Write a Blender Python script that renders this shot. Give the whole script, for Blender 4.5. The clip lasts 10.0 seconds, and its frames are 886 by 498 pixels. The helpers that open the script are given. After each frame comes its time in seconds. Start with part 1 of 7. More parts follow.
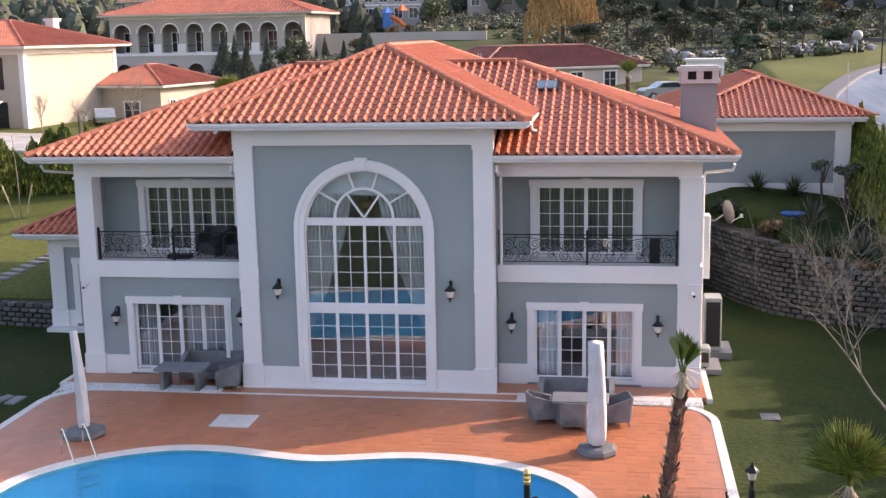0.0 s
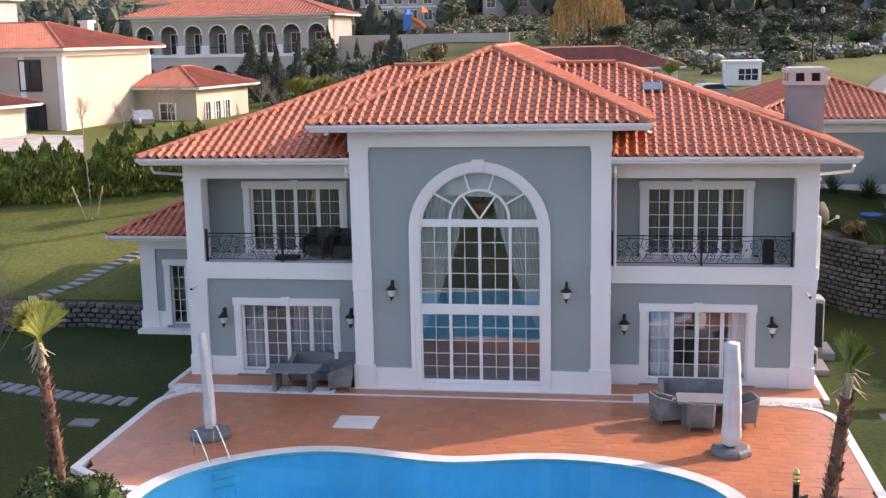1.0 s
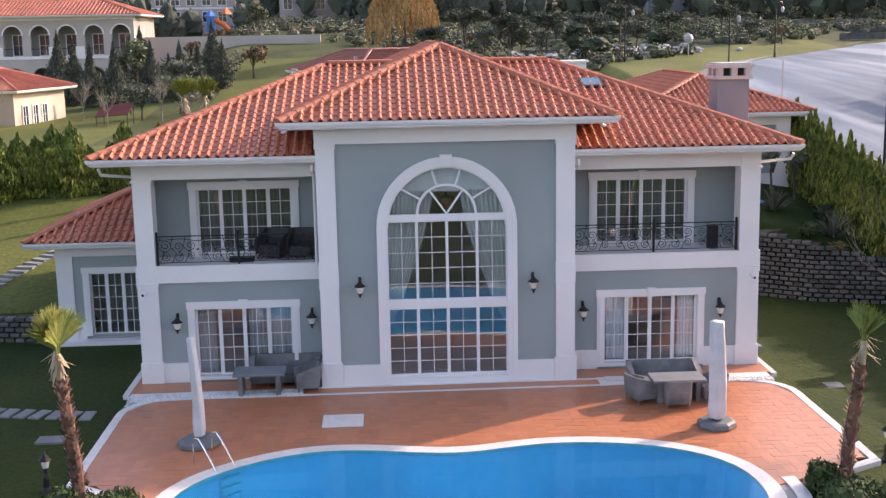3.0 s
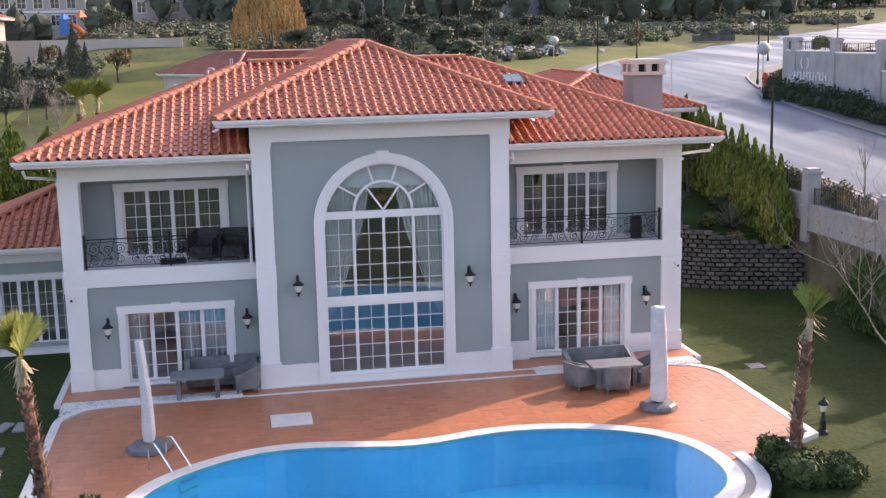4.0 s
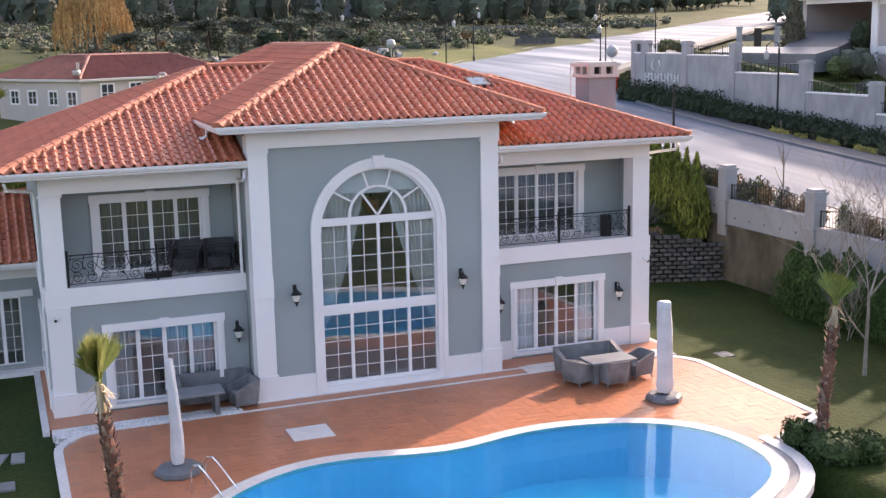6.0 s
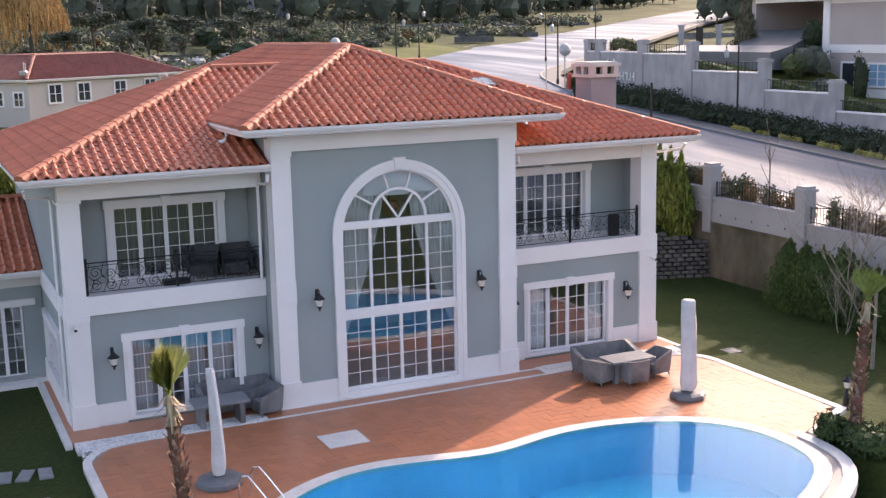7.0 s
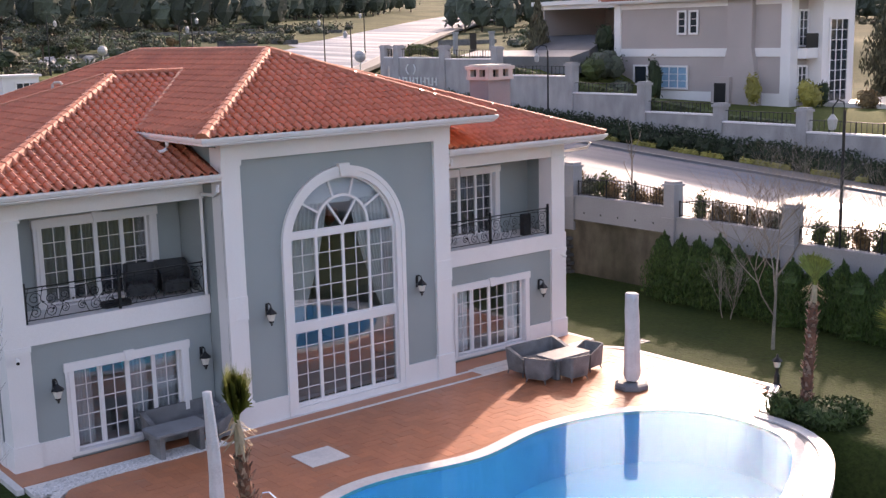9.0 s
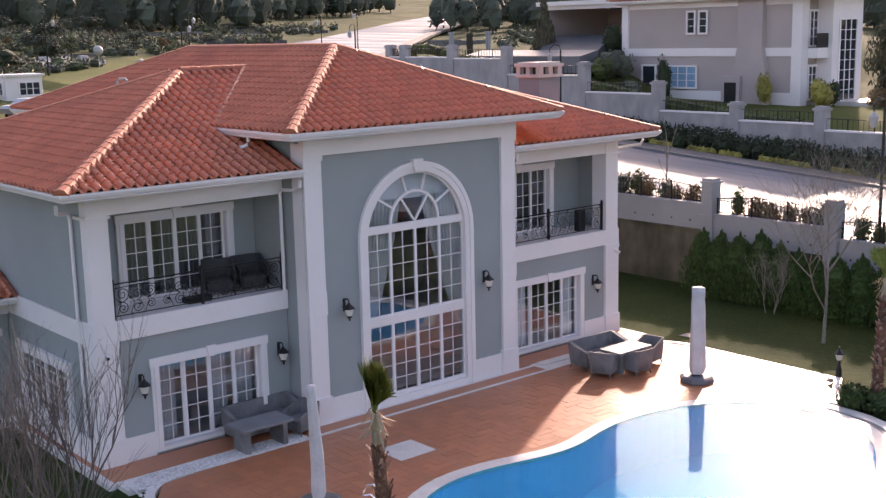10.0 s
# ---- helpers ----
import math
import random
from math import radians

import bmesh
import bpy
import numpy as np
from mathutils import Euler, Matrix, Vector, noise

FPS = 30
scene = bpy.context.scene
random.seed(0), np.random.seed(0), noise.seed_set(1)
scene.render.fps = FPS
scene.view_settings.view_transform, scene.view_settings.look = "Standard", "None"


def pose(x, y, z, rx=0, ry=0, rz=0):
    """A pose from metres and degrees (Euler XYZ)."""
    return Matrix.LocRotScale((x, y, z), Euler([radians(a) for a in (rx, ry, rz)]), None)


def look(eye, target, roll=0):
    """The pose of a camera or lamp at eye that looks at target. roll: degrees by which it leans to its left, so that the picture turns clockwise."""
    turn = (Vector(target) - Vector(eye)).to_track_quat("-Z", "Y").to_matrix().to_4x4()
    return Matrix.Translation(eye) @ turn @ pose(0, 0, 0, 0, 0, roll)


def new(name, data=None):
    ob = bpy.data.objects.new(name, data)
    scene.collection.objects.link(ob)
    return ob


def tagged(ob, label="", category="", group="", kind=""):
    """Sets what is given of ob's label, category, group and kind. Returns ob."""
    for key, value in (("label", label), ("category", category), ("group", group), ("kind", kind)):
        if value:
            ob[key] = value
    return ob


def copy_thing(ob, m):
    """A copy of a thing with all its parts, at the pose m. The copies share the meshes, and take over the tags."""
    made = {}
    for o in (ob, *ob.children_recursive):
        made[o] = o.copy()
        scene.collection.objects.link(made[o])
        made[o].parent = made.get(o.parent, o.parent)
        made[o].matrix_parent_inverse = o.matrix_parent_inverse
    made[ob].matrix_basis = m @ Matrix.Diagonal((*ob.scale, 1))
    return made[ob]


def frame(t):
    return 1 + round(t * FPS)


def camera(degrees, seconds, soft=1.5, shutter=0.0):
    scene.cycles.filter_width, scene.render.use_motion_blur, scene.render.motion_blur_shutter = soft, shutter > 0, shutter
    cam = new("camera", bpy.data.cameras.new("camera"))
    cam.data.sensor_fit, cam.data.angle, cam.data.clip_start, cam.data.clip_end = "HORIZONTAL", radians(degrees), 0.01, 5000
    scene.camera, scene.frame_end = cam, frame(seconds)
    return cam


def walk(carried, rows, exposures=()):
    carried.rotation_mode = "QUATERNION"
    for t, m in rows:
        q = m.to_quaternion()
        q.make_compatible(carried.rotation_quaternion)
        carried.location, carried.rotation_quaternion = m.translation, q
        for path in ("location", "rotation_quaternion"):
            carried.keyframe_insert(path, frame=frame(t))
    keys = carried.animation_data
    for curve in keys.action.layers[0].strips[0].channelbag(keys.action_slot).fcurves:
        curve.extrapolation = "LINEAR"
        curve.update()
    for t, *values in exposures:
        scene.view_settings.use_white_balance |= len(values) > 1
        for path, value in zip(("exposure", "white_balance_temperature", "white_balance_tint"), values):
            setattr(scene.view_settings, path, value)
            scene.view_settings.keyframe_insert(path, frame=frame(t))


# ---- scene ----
cam = camera(41.9, 10.0, soft=1.4)
PATH = [
    (0, (7.77, -35.127, 11.294), (7.472, -33.183, 10.928), -1.1),
    (0.5, (5.871, -35.454, 11.308), (5.579, -33.509, 10.944), -1.1),
    (1, (4.042, -35.747, 11.36), (3.751, -33.801, 10.997), -1.1),
    (1.5, (2.253, -36.076, 11.391), (1.961, -34.131, 11.029), -1.1),
    (2, (0.608, -36.508, 11.356), (0.413, -34.551, 10.993), -1.1),
    (2.5, (-0.789, -36.525, 11.309), (-0.854, -34.559, 10.945), -1.1),
    (2.7, (-1.327, -36.445, 11.304), (-1.322, -34.478, 10.939), -1.1),
    (3.8, (-4.311, -36.34, 11.085), (-4.013, -34.395, 10.725), -1.1),
    (4, (-4.926, -36.344, 11.07), (-4.571, -34.409, 10.708), -1.2),
    (4.5, (-6.537, -36.277, 11.061), (-6.008, -34.383, 10.699), -1.2),
    (5, (-8.1, -35.825, 11.135), (-7.538, -33.94, 10.773), -1.2),
    (5.5, (-9.783, -35.183, 11.178), (-9.184, -33.31, 10.815), -1.2),
    (5.7, (-10.424, -34.898, 11.185), (-9.773, -33.042, 10.822), -1.2),
    (6.8, (-13.577, -33.268, 11.363), (-12.781, -31.471, 10.991), -1.1),
    (7, (-14.162, -32.975, 11.376), (-13.328, -31.196, 11.005), -1.2),
    (7.5, (-15.594, -32.095, 11.419), (-14.651, -30.37, 11.051), -1.3),
    (8, (-16.995, -31.078, 11.445), (-16.008, -29.378, 11.081), -1.4),
    (8.5, (-18.351, -29.973, 11.455), (-17.226, -28.361, 11.088), -1.4),
    (9, (-19.651, -28.983, 11.328), (-18.42, -27.451, 10.961), -1.4),
    (9.5, (-20.907, -28.104, 11.258), (-19.658, -26.585, 10.893), -1.4),
    (10, (-22.238, -27.18, 11.255), (-20.966, -25.68, 10.889), -1.3),
]
walk(cam, [(t, look(eye, target, roll)) for t, eye, target, roll in PATH], exposures=((0.0, 1.55, 7700, 24), (2.5, 1.57, 7700, 24), (5.5, 1.8, 7700, 24), (7.5, 1.64, 7900, 25), (8.5, 1.57, 7950, 27), (10.0, 1.33, 7950, 30)))

# ---- light ----
SUN_AZ, SUN_EL = 60.0, 25.0          # degrees from +y towards +x, and above the horizon
world = bpy.data.worlds.new("sky")
scene.world = world
world.use_nodes = True
wn = world.node_tree.nodes
sky = wn.new("ShaderNodeTexSky")
sky.sky_type, sky.sun_disc = "NISHITA", False
sky.sun_elevation, sky.sun_rotation = radians(SUN_EL), radians(SUN_AZ)
sky.air_density, sky.dust_density, sky.ozone_density = 1.0, 2.2, 1.8
wn["Background"].inputs["Strength"].default_value = 0.145
world.node_tree.links.new(sky.outputs[0], wn["Background"].inputs["Color"])
sun = new("sun", bpy.data.lights.new("sun", "SUN"))
sun.data.energy, sun.data.angle, sun.data.color = 2.1, radians(1.0), (1.0, 0.92, 0.83)
sd = Vector((math.sin(radians(SUN_AZ)) * math.cos(radians(SUN_EL)), math.cos(radians(SUN_AZ)) * math.cos(radians(SUN_EL)), math.sin(radians(SUN_EL))))
sun.matrix_world = look(sd * 200, (0, 0, 0))


# ---- materials ----
def mat(name, base, rough=0.6, var=0.12, big=0.6, fine=14.0, bump=0.15, island=0.0, piece=0.0, metal=0.0, spec=0.5, coat=0.0, tint=None, emit=None, dist=0.02):
    """A surface with large stains, fine grain, grain relief and, where asked, a shade of its own for each island or piece."""
    m = bpy.data.materials.new(name)
    m.use_nodes = True
    nt = m.node_tree
    n, l = nt.nodes, nt.links
    b = n["Principled BSDF"]
    b.inputs["Roughness"].default_value = rough
    b.inputs["Metallic"].default_value = metal
    b.inputs["Specular IOR Level"].default_value = spec
    b.inputs["Coat Weight"].default_value = coat
    b.inputs["Coat Roughness"].default_value = 0.12
    tc = n.new("ShaderNodeTexCoord")
    n1, n2 = n.new("ShaderNodeTexNoise"), n.new("ShaderNodeTexNoise")
    n1.inputs["Scale"].default_value, n1.inputs["Detail"].default_value = big, 5
    n2.inputs["Scale"].default_value, n2.inputs["Detail"].default_value = fine, 4
    l.new(tc.outputs["Object"], n1.inputs["Vector"])
    l.new(tc.outputs["Object"], n2.inputs["Vector"])
    mix = n.new("ShaderNodeMix")
    mix.data_type = "RGBA"
    other = tint or tuple(c * (1 - 2.2 * var) for c in base)
    mix.inputs[6].default_value, mix.inputs[7].default_value = (*base, 1), (*other, 1)
    ramp = n.new("ShaderNodeMapRange")
    ramp.inputs[1].default_value, ramp.inputs[2].default_value = 0.35, 0.72
    l.new(n1.outputs["Fac"], ramp.inputs[0])
    l.new(ramp.outputs[0], mix.inputs[0])
    hsv = n.new("ShaderNodeHueSaturation")
    val = n.new("ShaderNodeMapRange")
    val.inputs[1].default_value, val.inputs[2].default_value = 0.3, 0.7
    val.inputs[3].default_value, val.inputs[4].default_value = 1 - var, 1 + var
    l.new(n2.outputs["Fac"], val.inputs[0])
    last = val.outputs[0]
    for amount, node, socket in ((island, "ShaderNodeNewGeometry", "Random Per Island"), (piece, "ShaderNodeObjectInfo", "Random")):
        if amount:
            src, r, mul = n.new(node), n.new("ShaderNodeMapRange"), n.new("ShaderNodeMath")
            r.inputs[3].default_value, r.inputs[4].default_value = 1 - amount, 1 + amount
            mul.operation = "MULTIPLY"
            l.new(src.outputs[socket], r.inputs[0])
            l.new(r.outputs[0], mul.inputs[0])
            l.new(last, mul.inputs[1])
            last = mul.outputs[0]
    l.new(last, hsv.inputs["Value"])
    l.new(mix.outputs[2], hsv.inputs["Color"])
    l.new(hsv.outputs[0], b.inputs["Base Color"])
    if bump:
        bp = n.new("ShaderNodeBump")
        bp.inputs["Strength"].default_value, bp.inputs["Distance"].default_value = bump, dist
        l.new(n2.outputs["Fac"], bp.inputs["Height"])
        l.new(bp.outputs[0], b.inputs["Normal"])
    if emit:
        b.inputs["Emission Color"].default_value, b.inputs["Emission Strength"].default_value = (*emit[:3], 1), emit[3]
    return m


def glass_mat(name, gloss, tint):
    m = bpy.data.materials.new(name)
    m.use_nodes = True
    n, l = m.node_tree.nodes, m.node_tree.links
    n.remove(n["Principled BSDF"])
    t, g, x = n.new("ShaderNodeBsdfTransparent"), n.new("ShaderNodeBsdfGlossy"), n.new("ShaderNodeMixShader")
    t.inputs[0].default_value, g.inputs[0].default_value, g.inputs["Roughness"].default_value = (*tint, 1), (0.95, 0.97, 1, 1), 0.004
    tc, nz, bp = n.new("ShaderNodeTexCoord"), n.new("ShaderNodeTexNoise"), n.new("ShaderNodeBump")
    nz.inputs["Scale"].default_value = 0.8
    bp.inputs["Strength"].default_value, bp.inputs["Distance"].default_value = 0.25, 0.004
    l.new(tc.outputs["Object"], nz.inputs["Vector"])
    l.new(nz.outputs["Fac"], bp.inputs["Height"])
    l.new(bp.outputs[0], g.inputs["Normal"])
    x.inputs[0].default_value = gloss
    l.new(t.outputs[0], x.inputs[1])
    l.new(g.outputs[0], x.inputs[2])
    l.new(x.outputs[0], n["Material Output"].inputs[0])
    return m


def water_mat():
    m = bpy.data.materials.new("pool water")
    m.use_nodes = True
    n, l = m.node_tree.nodes, m.node_tree.links
    n.remove(n["Principled BSDF"])
    t, g, x, f = n.new("ShaderNodeBsdfTransparent"), n.new("ShaderNodeBsdfGlossy"), n.new("ShaderNodeMixShader"), n.new("ShaderNodeFresnel")
    rip, both = n.new("ShaderNodeBsdfGlossy"), n.new("ShaderNodeMixShader")
    t.inputs[0].default_value, g.inputs["Roughness"].default_value = (0.2, 1.0, 1.0, 1), 0.012
    g.inputs[0].default_value = (0.52, 0.9, 1.0, 1)
    rip.inputs["Roughness"].default_value = 0.2
    both.inputs[0].default_value = 0.27
    l.new(g.outputs[0], both.inputs[1])
    l.new(rip.outputs[0], both.inputs[2])
    f.inputs["IOR"].default_value = 1.18
    tc, nz, bp = n.new("ShaderNodeTexCoord"), n.new("ShaderNodeTexNoise"), n.new("ShaderNodeBump")
    nz.inputs["Scale"].default_value, nz.inputs["Detail"].default_value = 1.6, 3
    bp.inputs["Strength"].default_value, bp.inputs["Distance"].default_value = 0.2, 0.006
    l.new(tc.outputs["Object"], nz.inputs["Vector"])
    l.new(nz.outputs["Fac"], bp.inputs["Height"])
    l.new(bp.outputs[0], g.inputs["Normal"])
    l.new(f.outputs[0], x.inputs[0])
    l.new(t.outputs[0], x.inputs[1])
    l.new(both.outputs[0], x.inputs[2])
    l.new(x.outputs[0], n["Material Output"].inputs[0])
    return m


WHITE = mat("white trim paint", (0.83, 0.79, 0.79), 0.55, 0.03, 0.5, 30, 0.04)
GREY = mat("blue-grey render", (0.325, 0.362, 0.365), 0.85, 0.06, 0.35, 40, 0.12)
GREYIN = mat("inner plaster", (0.5, 0.485, 0.475), 0.9, 0.05)
TILE = mat("terracotta tile", (0.56, 0.175, 0.094), 0.36, 0.08, 0.7, 9, 0.1, island=0.1, tint=(0.44, 0.13, 0.072))
TILEP = mat("terracotta roof tile", (0.56, 0.175, 0.094), 0.36, 0.08, 0.7, 9, 0.1, piece=0.1, tint=(0.44, 0.13, 0.072))
TILECAP = mat("terracotta ridge tile", (0.5, 0.168, 0.098), 0.62, 0.1, 0.7, 9, 0.1, island=0.1, spec=0.3)
MORTAR = mat("pale terracotta mortar", (0.5, 0.25, 0.18), 0.9, 0.12, 2.0, 15, 0.3)
DECK = mat("roof underlay", (0.22, 0.05, 0.03), 0.8, 0.1)
TILEFAR = mat("weathered roof tile", (0.40, 0.12, 0.075), 0.65, 0.12, 0.5, 6, 0.2, island=0.12)
TILEDARK = mat("dark red roof tile", (0.27, 0.095, 0.07), 0.6, 0.12, 0.5, 6, 0.2, island=0.12)
IRON = mat("black wrought iron", (0.018, 0.018, 0.02), 0.45, 0.1, bump=0.05, metal=0.3)
GLASS = glass_mat("window glass", 0.095, (0.9, 0.93, 0.94))
LAMPFAR = mat("dull lamp glass", (0.42, 0.42, 0.42), 0.4, 0.05)
LAMPGLASS = mat("frosted lamp glass", (0.75, 0.72, 0.66), 0.25, 0.05)
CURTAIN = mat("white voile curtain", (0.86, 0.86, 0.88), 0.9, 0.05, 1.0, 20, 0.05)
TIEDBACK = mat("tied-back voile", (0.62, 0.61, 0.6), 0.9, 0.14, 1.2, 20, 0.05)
# same white voile, with the dimness behind the glass put into its colour
VOILESHADED = mat("white voile with room shade in colour", (0.52, 0.53, 0.55), 0.9, 0.12, 1.2, 20, 0.05)
# balcony curtains: shade of the room put into a darker grey
SHEER = mat("sheer curtain with room shade in colour", (0.24, 0.24, 0.255), 0.9, 0.08, 1.0, 20, 0.05)
WICKER = mat("grey wicker", (0.225, 0.225, 0.235), 0.7, 0.25, 2.0, 60, 0.6)


def weave(m, scale):
    """Fine level bands of woven strands over a surface."""
    n, l = m.node_tree.nodes, m.node_tree.links
    hsv = [k for k in n if k.type == "HUE_SAT"][0]
    tc, w, r, mul = n.new("ShaderNodeTexCoord"), n.new("ShaderNodeTexWave"), n.new("ShaderNodeMapRange"), n.new("ShaderNodeMath")
    w.bands_direction = "Z"
    w.inputs["Scale"].default_value, w.inputs["Distortion"].default_value, w.inputs["Detail"].default_value = scale, 1.5, 1.0
    r.inputs[3].default_value, r.inputs[4].default_value = 0.74, 1.16
    mul.operation = "MULTIPLY"
    src = hsv.inputs["Value"].links[0].from_socket
    l.new(tc.outputs["Object"], w.inputs["Vector"])
    l.new(w.outputs["Fac"], r.inputs[0])
    l.new(r.outputs[0], mul.inputs[0])
    l.new(src, mul.inputs[1])
    l.new(mul.outputs[0], hsv.inputs["Value"])


weave(WICKER, 15.0)


def patchy_wet(m, scale, dry, wet):
    """Wet and drying patches: the roughness follows a broad noise drawn out along the street."""
    n, l = m.node_tree.nodes, m.node_tree.links
    tc, mp, nz, r = n.new("ShaderNodeTexCoord"), n.new("ShaderNodeMapping"), n.new("ShaderNodeTexNoise"), n.new("ShaderNodeMapRange")
    mp.inputs["Scale"].default_value = (1.6, 0.12, 1.0)
    nz.inputs["Scale"].default_value, nz.inputs["Detail"].default_value = scale, 4
    r.inputs[1].default_value, r.inputs[2].default_value = 0.38, 0.62
    r.inputs[3].default_value, r.inputs[4].default_value = wet, dry
    l.new(tc.outputs["Object"], mp.inputs[0])
    l.new(mp.outputs[0], nz.inputs["Vector"])
    l.new(nz.outputs["Fac"], r.inputs[0])
    l.new(r.outputs[0], n["Principled BSDF"].inputs["Roughness"])


def runs(m, depth):
    """Dark runs of damp and algae drawn down a wall."""
    n, l = m.node_tree.nodes, m.node_tree.links
    hsv = [k for k in n if k.type == "HUE_SAT"][0]
    tc, mp, nz, r, mul = n.new("ShaderNodeTexCoord"), n.new("ShaderNodeMapping"), n.new("ShaderNodeTexNoise"), n.new("ShaderNodeMapRange"), n.new("ShaderNodeMath")
    mp.inputs["Scale"].default_value = (1.1, 1.1, 0.55)
    nz.inputs["Scale"].default_value, nz.inputs["Detail"].default_value = 1.0, 5
    r.inputs[1].default_value, r.inputs[2].default_value = 0.36, 0.66
    r.inputs[3].default_value, r.inputs[4].default_value = 1.15, depth
    mul.operation = "MULTIPLY"
    src = hsv.inputs["Value"].links[0].from_socket
    l.new(tc.outputs["Object"], mp.inputs[0])
    l.new(mp.outputs[0], nz.inputs["Vector"])
    l.new(nz.outputs["Fac"], r.inputs[0])
    l.new(r.outputs[0], mul.inputs[0])
    l.new(src, mul.inputs[1])
    l.new(mul.outputs[0], hsv.inputs["Value"])


TABLETOP = mat("grey table slats", (0.2, 0.21, 0.23), 0.5, 0.12, 2.0, 30, 0.2)
COVER = mat("pale umbrella cover cloth", (0.66, 0.63, 0.64), 0.85, 0.08, 2.0, 25, 0.3)
STONEBASE = mat("grey granite base", (0.16, 0.165, 0.18), 0.55, 0.15, 3.0, 60, 0.2)
TERR = mat("terracotta paving slab", (0.485, 0.176, 0.084), 0.4, 0.08, 1.2, 18, 0.05, island=0.10, tint=(0.42, 0.148, 0.07), spec=0.55, coat=0.14)
TERRP = mat("terracotta paving", (0.485, 0.176, 0.084), 0.4, 0.08, 1.2, 18, 0.05, piece=0.10, tint=(0.42, 0.148, 0.07), spec=0.55, coat=0.14)
GROUT = mat("paving bed", (0.450, 0.175, 0.092), 0.35, 0.1)
MARBLE = mat("white marble edging", (0.72, 0.68, 0.66), 0.4, 0.10, 1.5, 12, 0.08, tint=(0.6, 0.57, 0.55))
PEBBLE = mat("white pebbles", (0.72, 0.70, 0.70), 0.7, 0.1, 1.0, 20, 0.3, island=0.25)
POOLTILE = mat("blue pool mosaic", (0.0, 0.75, 1.0), 0.3, 0.06, 0.4, 30, 0.0)
WATER = water_mat()
CHROME = mat("polished steel", (0.75, 0.75, 0.76), 0.12, 0.03, bump=0.0, metal=1.0)
LAWN = mat("lawn grass", (0.017, 0.036, 0.006), 0.95, 0.28, 0.16, 7, 0.8, tint=(0.046, 0.058, 0.011), dist=0.05, spec=0.2)
LAWNPALE = mat("paler yellow-green grass", (0.066, 0.084, 0.018), 0.95, 0.24, 0.12, 5, 0.8, tint=(0.12, 0.13, 0.035), dist=0.05, spec=0.2)
BED = mat("planting bed soil", (0.07, 0.055, 0.035), 0.95, 0.2, 0.8, 6, 0.6)
# blue of the sky mirrored in the wet road is put into the base colours
ASPHALT = mat("wet asphalt", (0.058, 0.09, 0.14), 0.5, 0.2, 0.1, 40, 0.1, spec=0.24, tint=(0.1, 0.138, 0.195))
patchy_wet(ASPHALT, 0.22, 0.7, 0.38)
HILLBED = mat("dark planting slope", (0.042, 0.056, 0.024), 0.95, 0.3, 0.12, 3, 0.5, tint=(0.092, 0.1, 0.046), spec=0.1)
KERB = mat("concrete kerb", (0.2, 0.2, 0.205), 0.6, 0.1)
PAVE = mat("pavement blocks", (0.085, 0.09, 0.1), 0.65, 0.12, 0.7, 10, 0.2)
PAVEWET = mat("wet pale pavement", (0.17, 0.18, 0.195), 0.42, 0.14, 0.5, 10, 0.15, spec=0.5)
RENDERWALL = mat("white boundary render", (0.34, 0.34, 0.355), 0.75, 0.07, 0.4, 15, 0.08)
DIRTYWALL = mat("stained concrete", (0.17, 0.145, 0.11), 0.9, 0.12, 0.35, 30, 0.15, tint=(0.07, 0.066, 0.04))
runs(DIRTYWALL, 0.5)
BLOCK = mat("dark stone block", (0.15, 0.147, 0.145), 0.85, 0.25, 1.5, 20, 0.5, island=0.35, piece=0.35)
SLAB = mat("grey stepping stone", (0.22, 0.225, 0.23), 0.7, 0.12, 1.5, 20, 0.2, piece=0.12)
OPPWALL = mat("warm white garden wall render", (0.38, 0.36, 0.36), 0.75, 0.07, 0.4, 15, 0.08)
runs(OPPWALL, 0.86)
CREAM = mat("cream render", (0.49, 0.42, 0.35), 0.85, 0.05, 0.3, 20, 0.08)
BEIGE = mat("beige render", (0.46, 0.395, 0.38), 0.85, 0.05, 0.3, 20, 0.08)
STONEPALE = mat("pale arcade render", (0.52, 0.46, 0.42), 0.85, 0.08, 0.2, 10, 0.08)
# the arcade's inner shade is put into this plaster colour
SHADEIN = mat("plaster with shade in its colour", (0.3, 0.285, 0.27), 0.85, 0.1)
# near-black: shade painted into openings, and the dish's own colour
DARKIN = mat("near-black for opening shade and dish", (0.03, 0.028, 0.028), 0.8, 0.1)
FARGLASS = mat("dark window glass", (0.03, 0.04, 0.05), 0.08, 0.1, bump=0.0, spec=0.8)
LEAFDARK = mat("dark conifer foliage", (0.028, 0.045, 0.017), 0.8, 0.2, 0.5, 6, 0.3, island=0.5)
LEAFCYP = mat("cypress foliage", (0.09, 0.13, 0.02), 0.75, 0.2, 0.5, 6, 0.3, island=0.6, tint=(0.26, 0.26, 0.04))
LEAFHEDGE = mat("thick hedge foliage", (0.036, 0.078, 0.016), 0.75, 0.2, 0.5, 6, 0.3, island=0.5, tint=(0.05, 0.09, 0.016))
LEAFMID = mat("shrub foliage", (0.07, 0.092, 0.03), 0.8, 0.2, 0.3, 6, 0.3, island=0.5)
LEAFOLIVE = mat("olive foliage", (0.105, 0.12, 0.085), 0.8, 0.2, 0.3, 6, 0.3, island=0.4)
LEAFGOLD = mat("golden willow foliage", (0.46, 0.27, 0.10), 0.8, 0.2, 0.3, 6, 0.3, island=0.35)
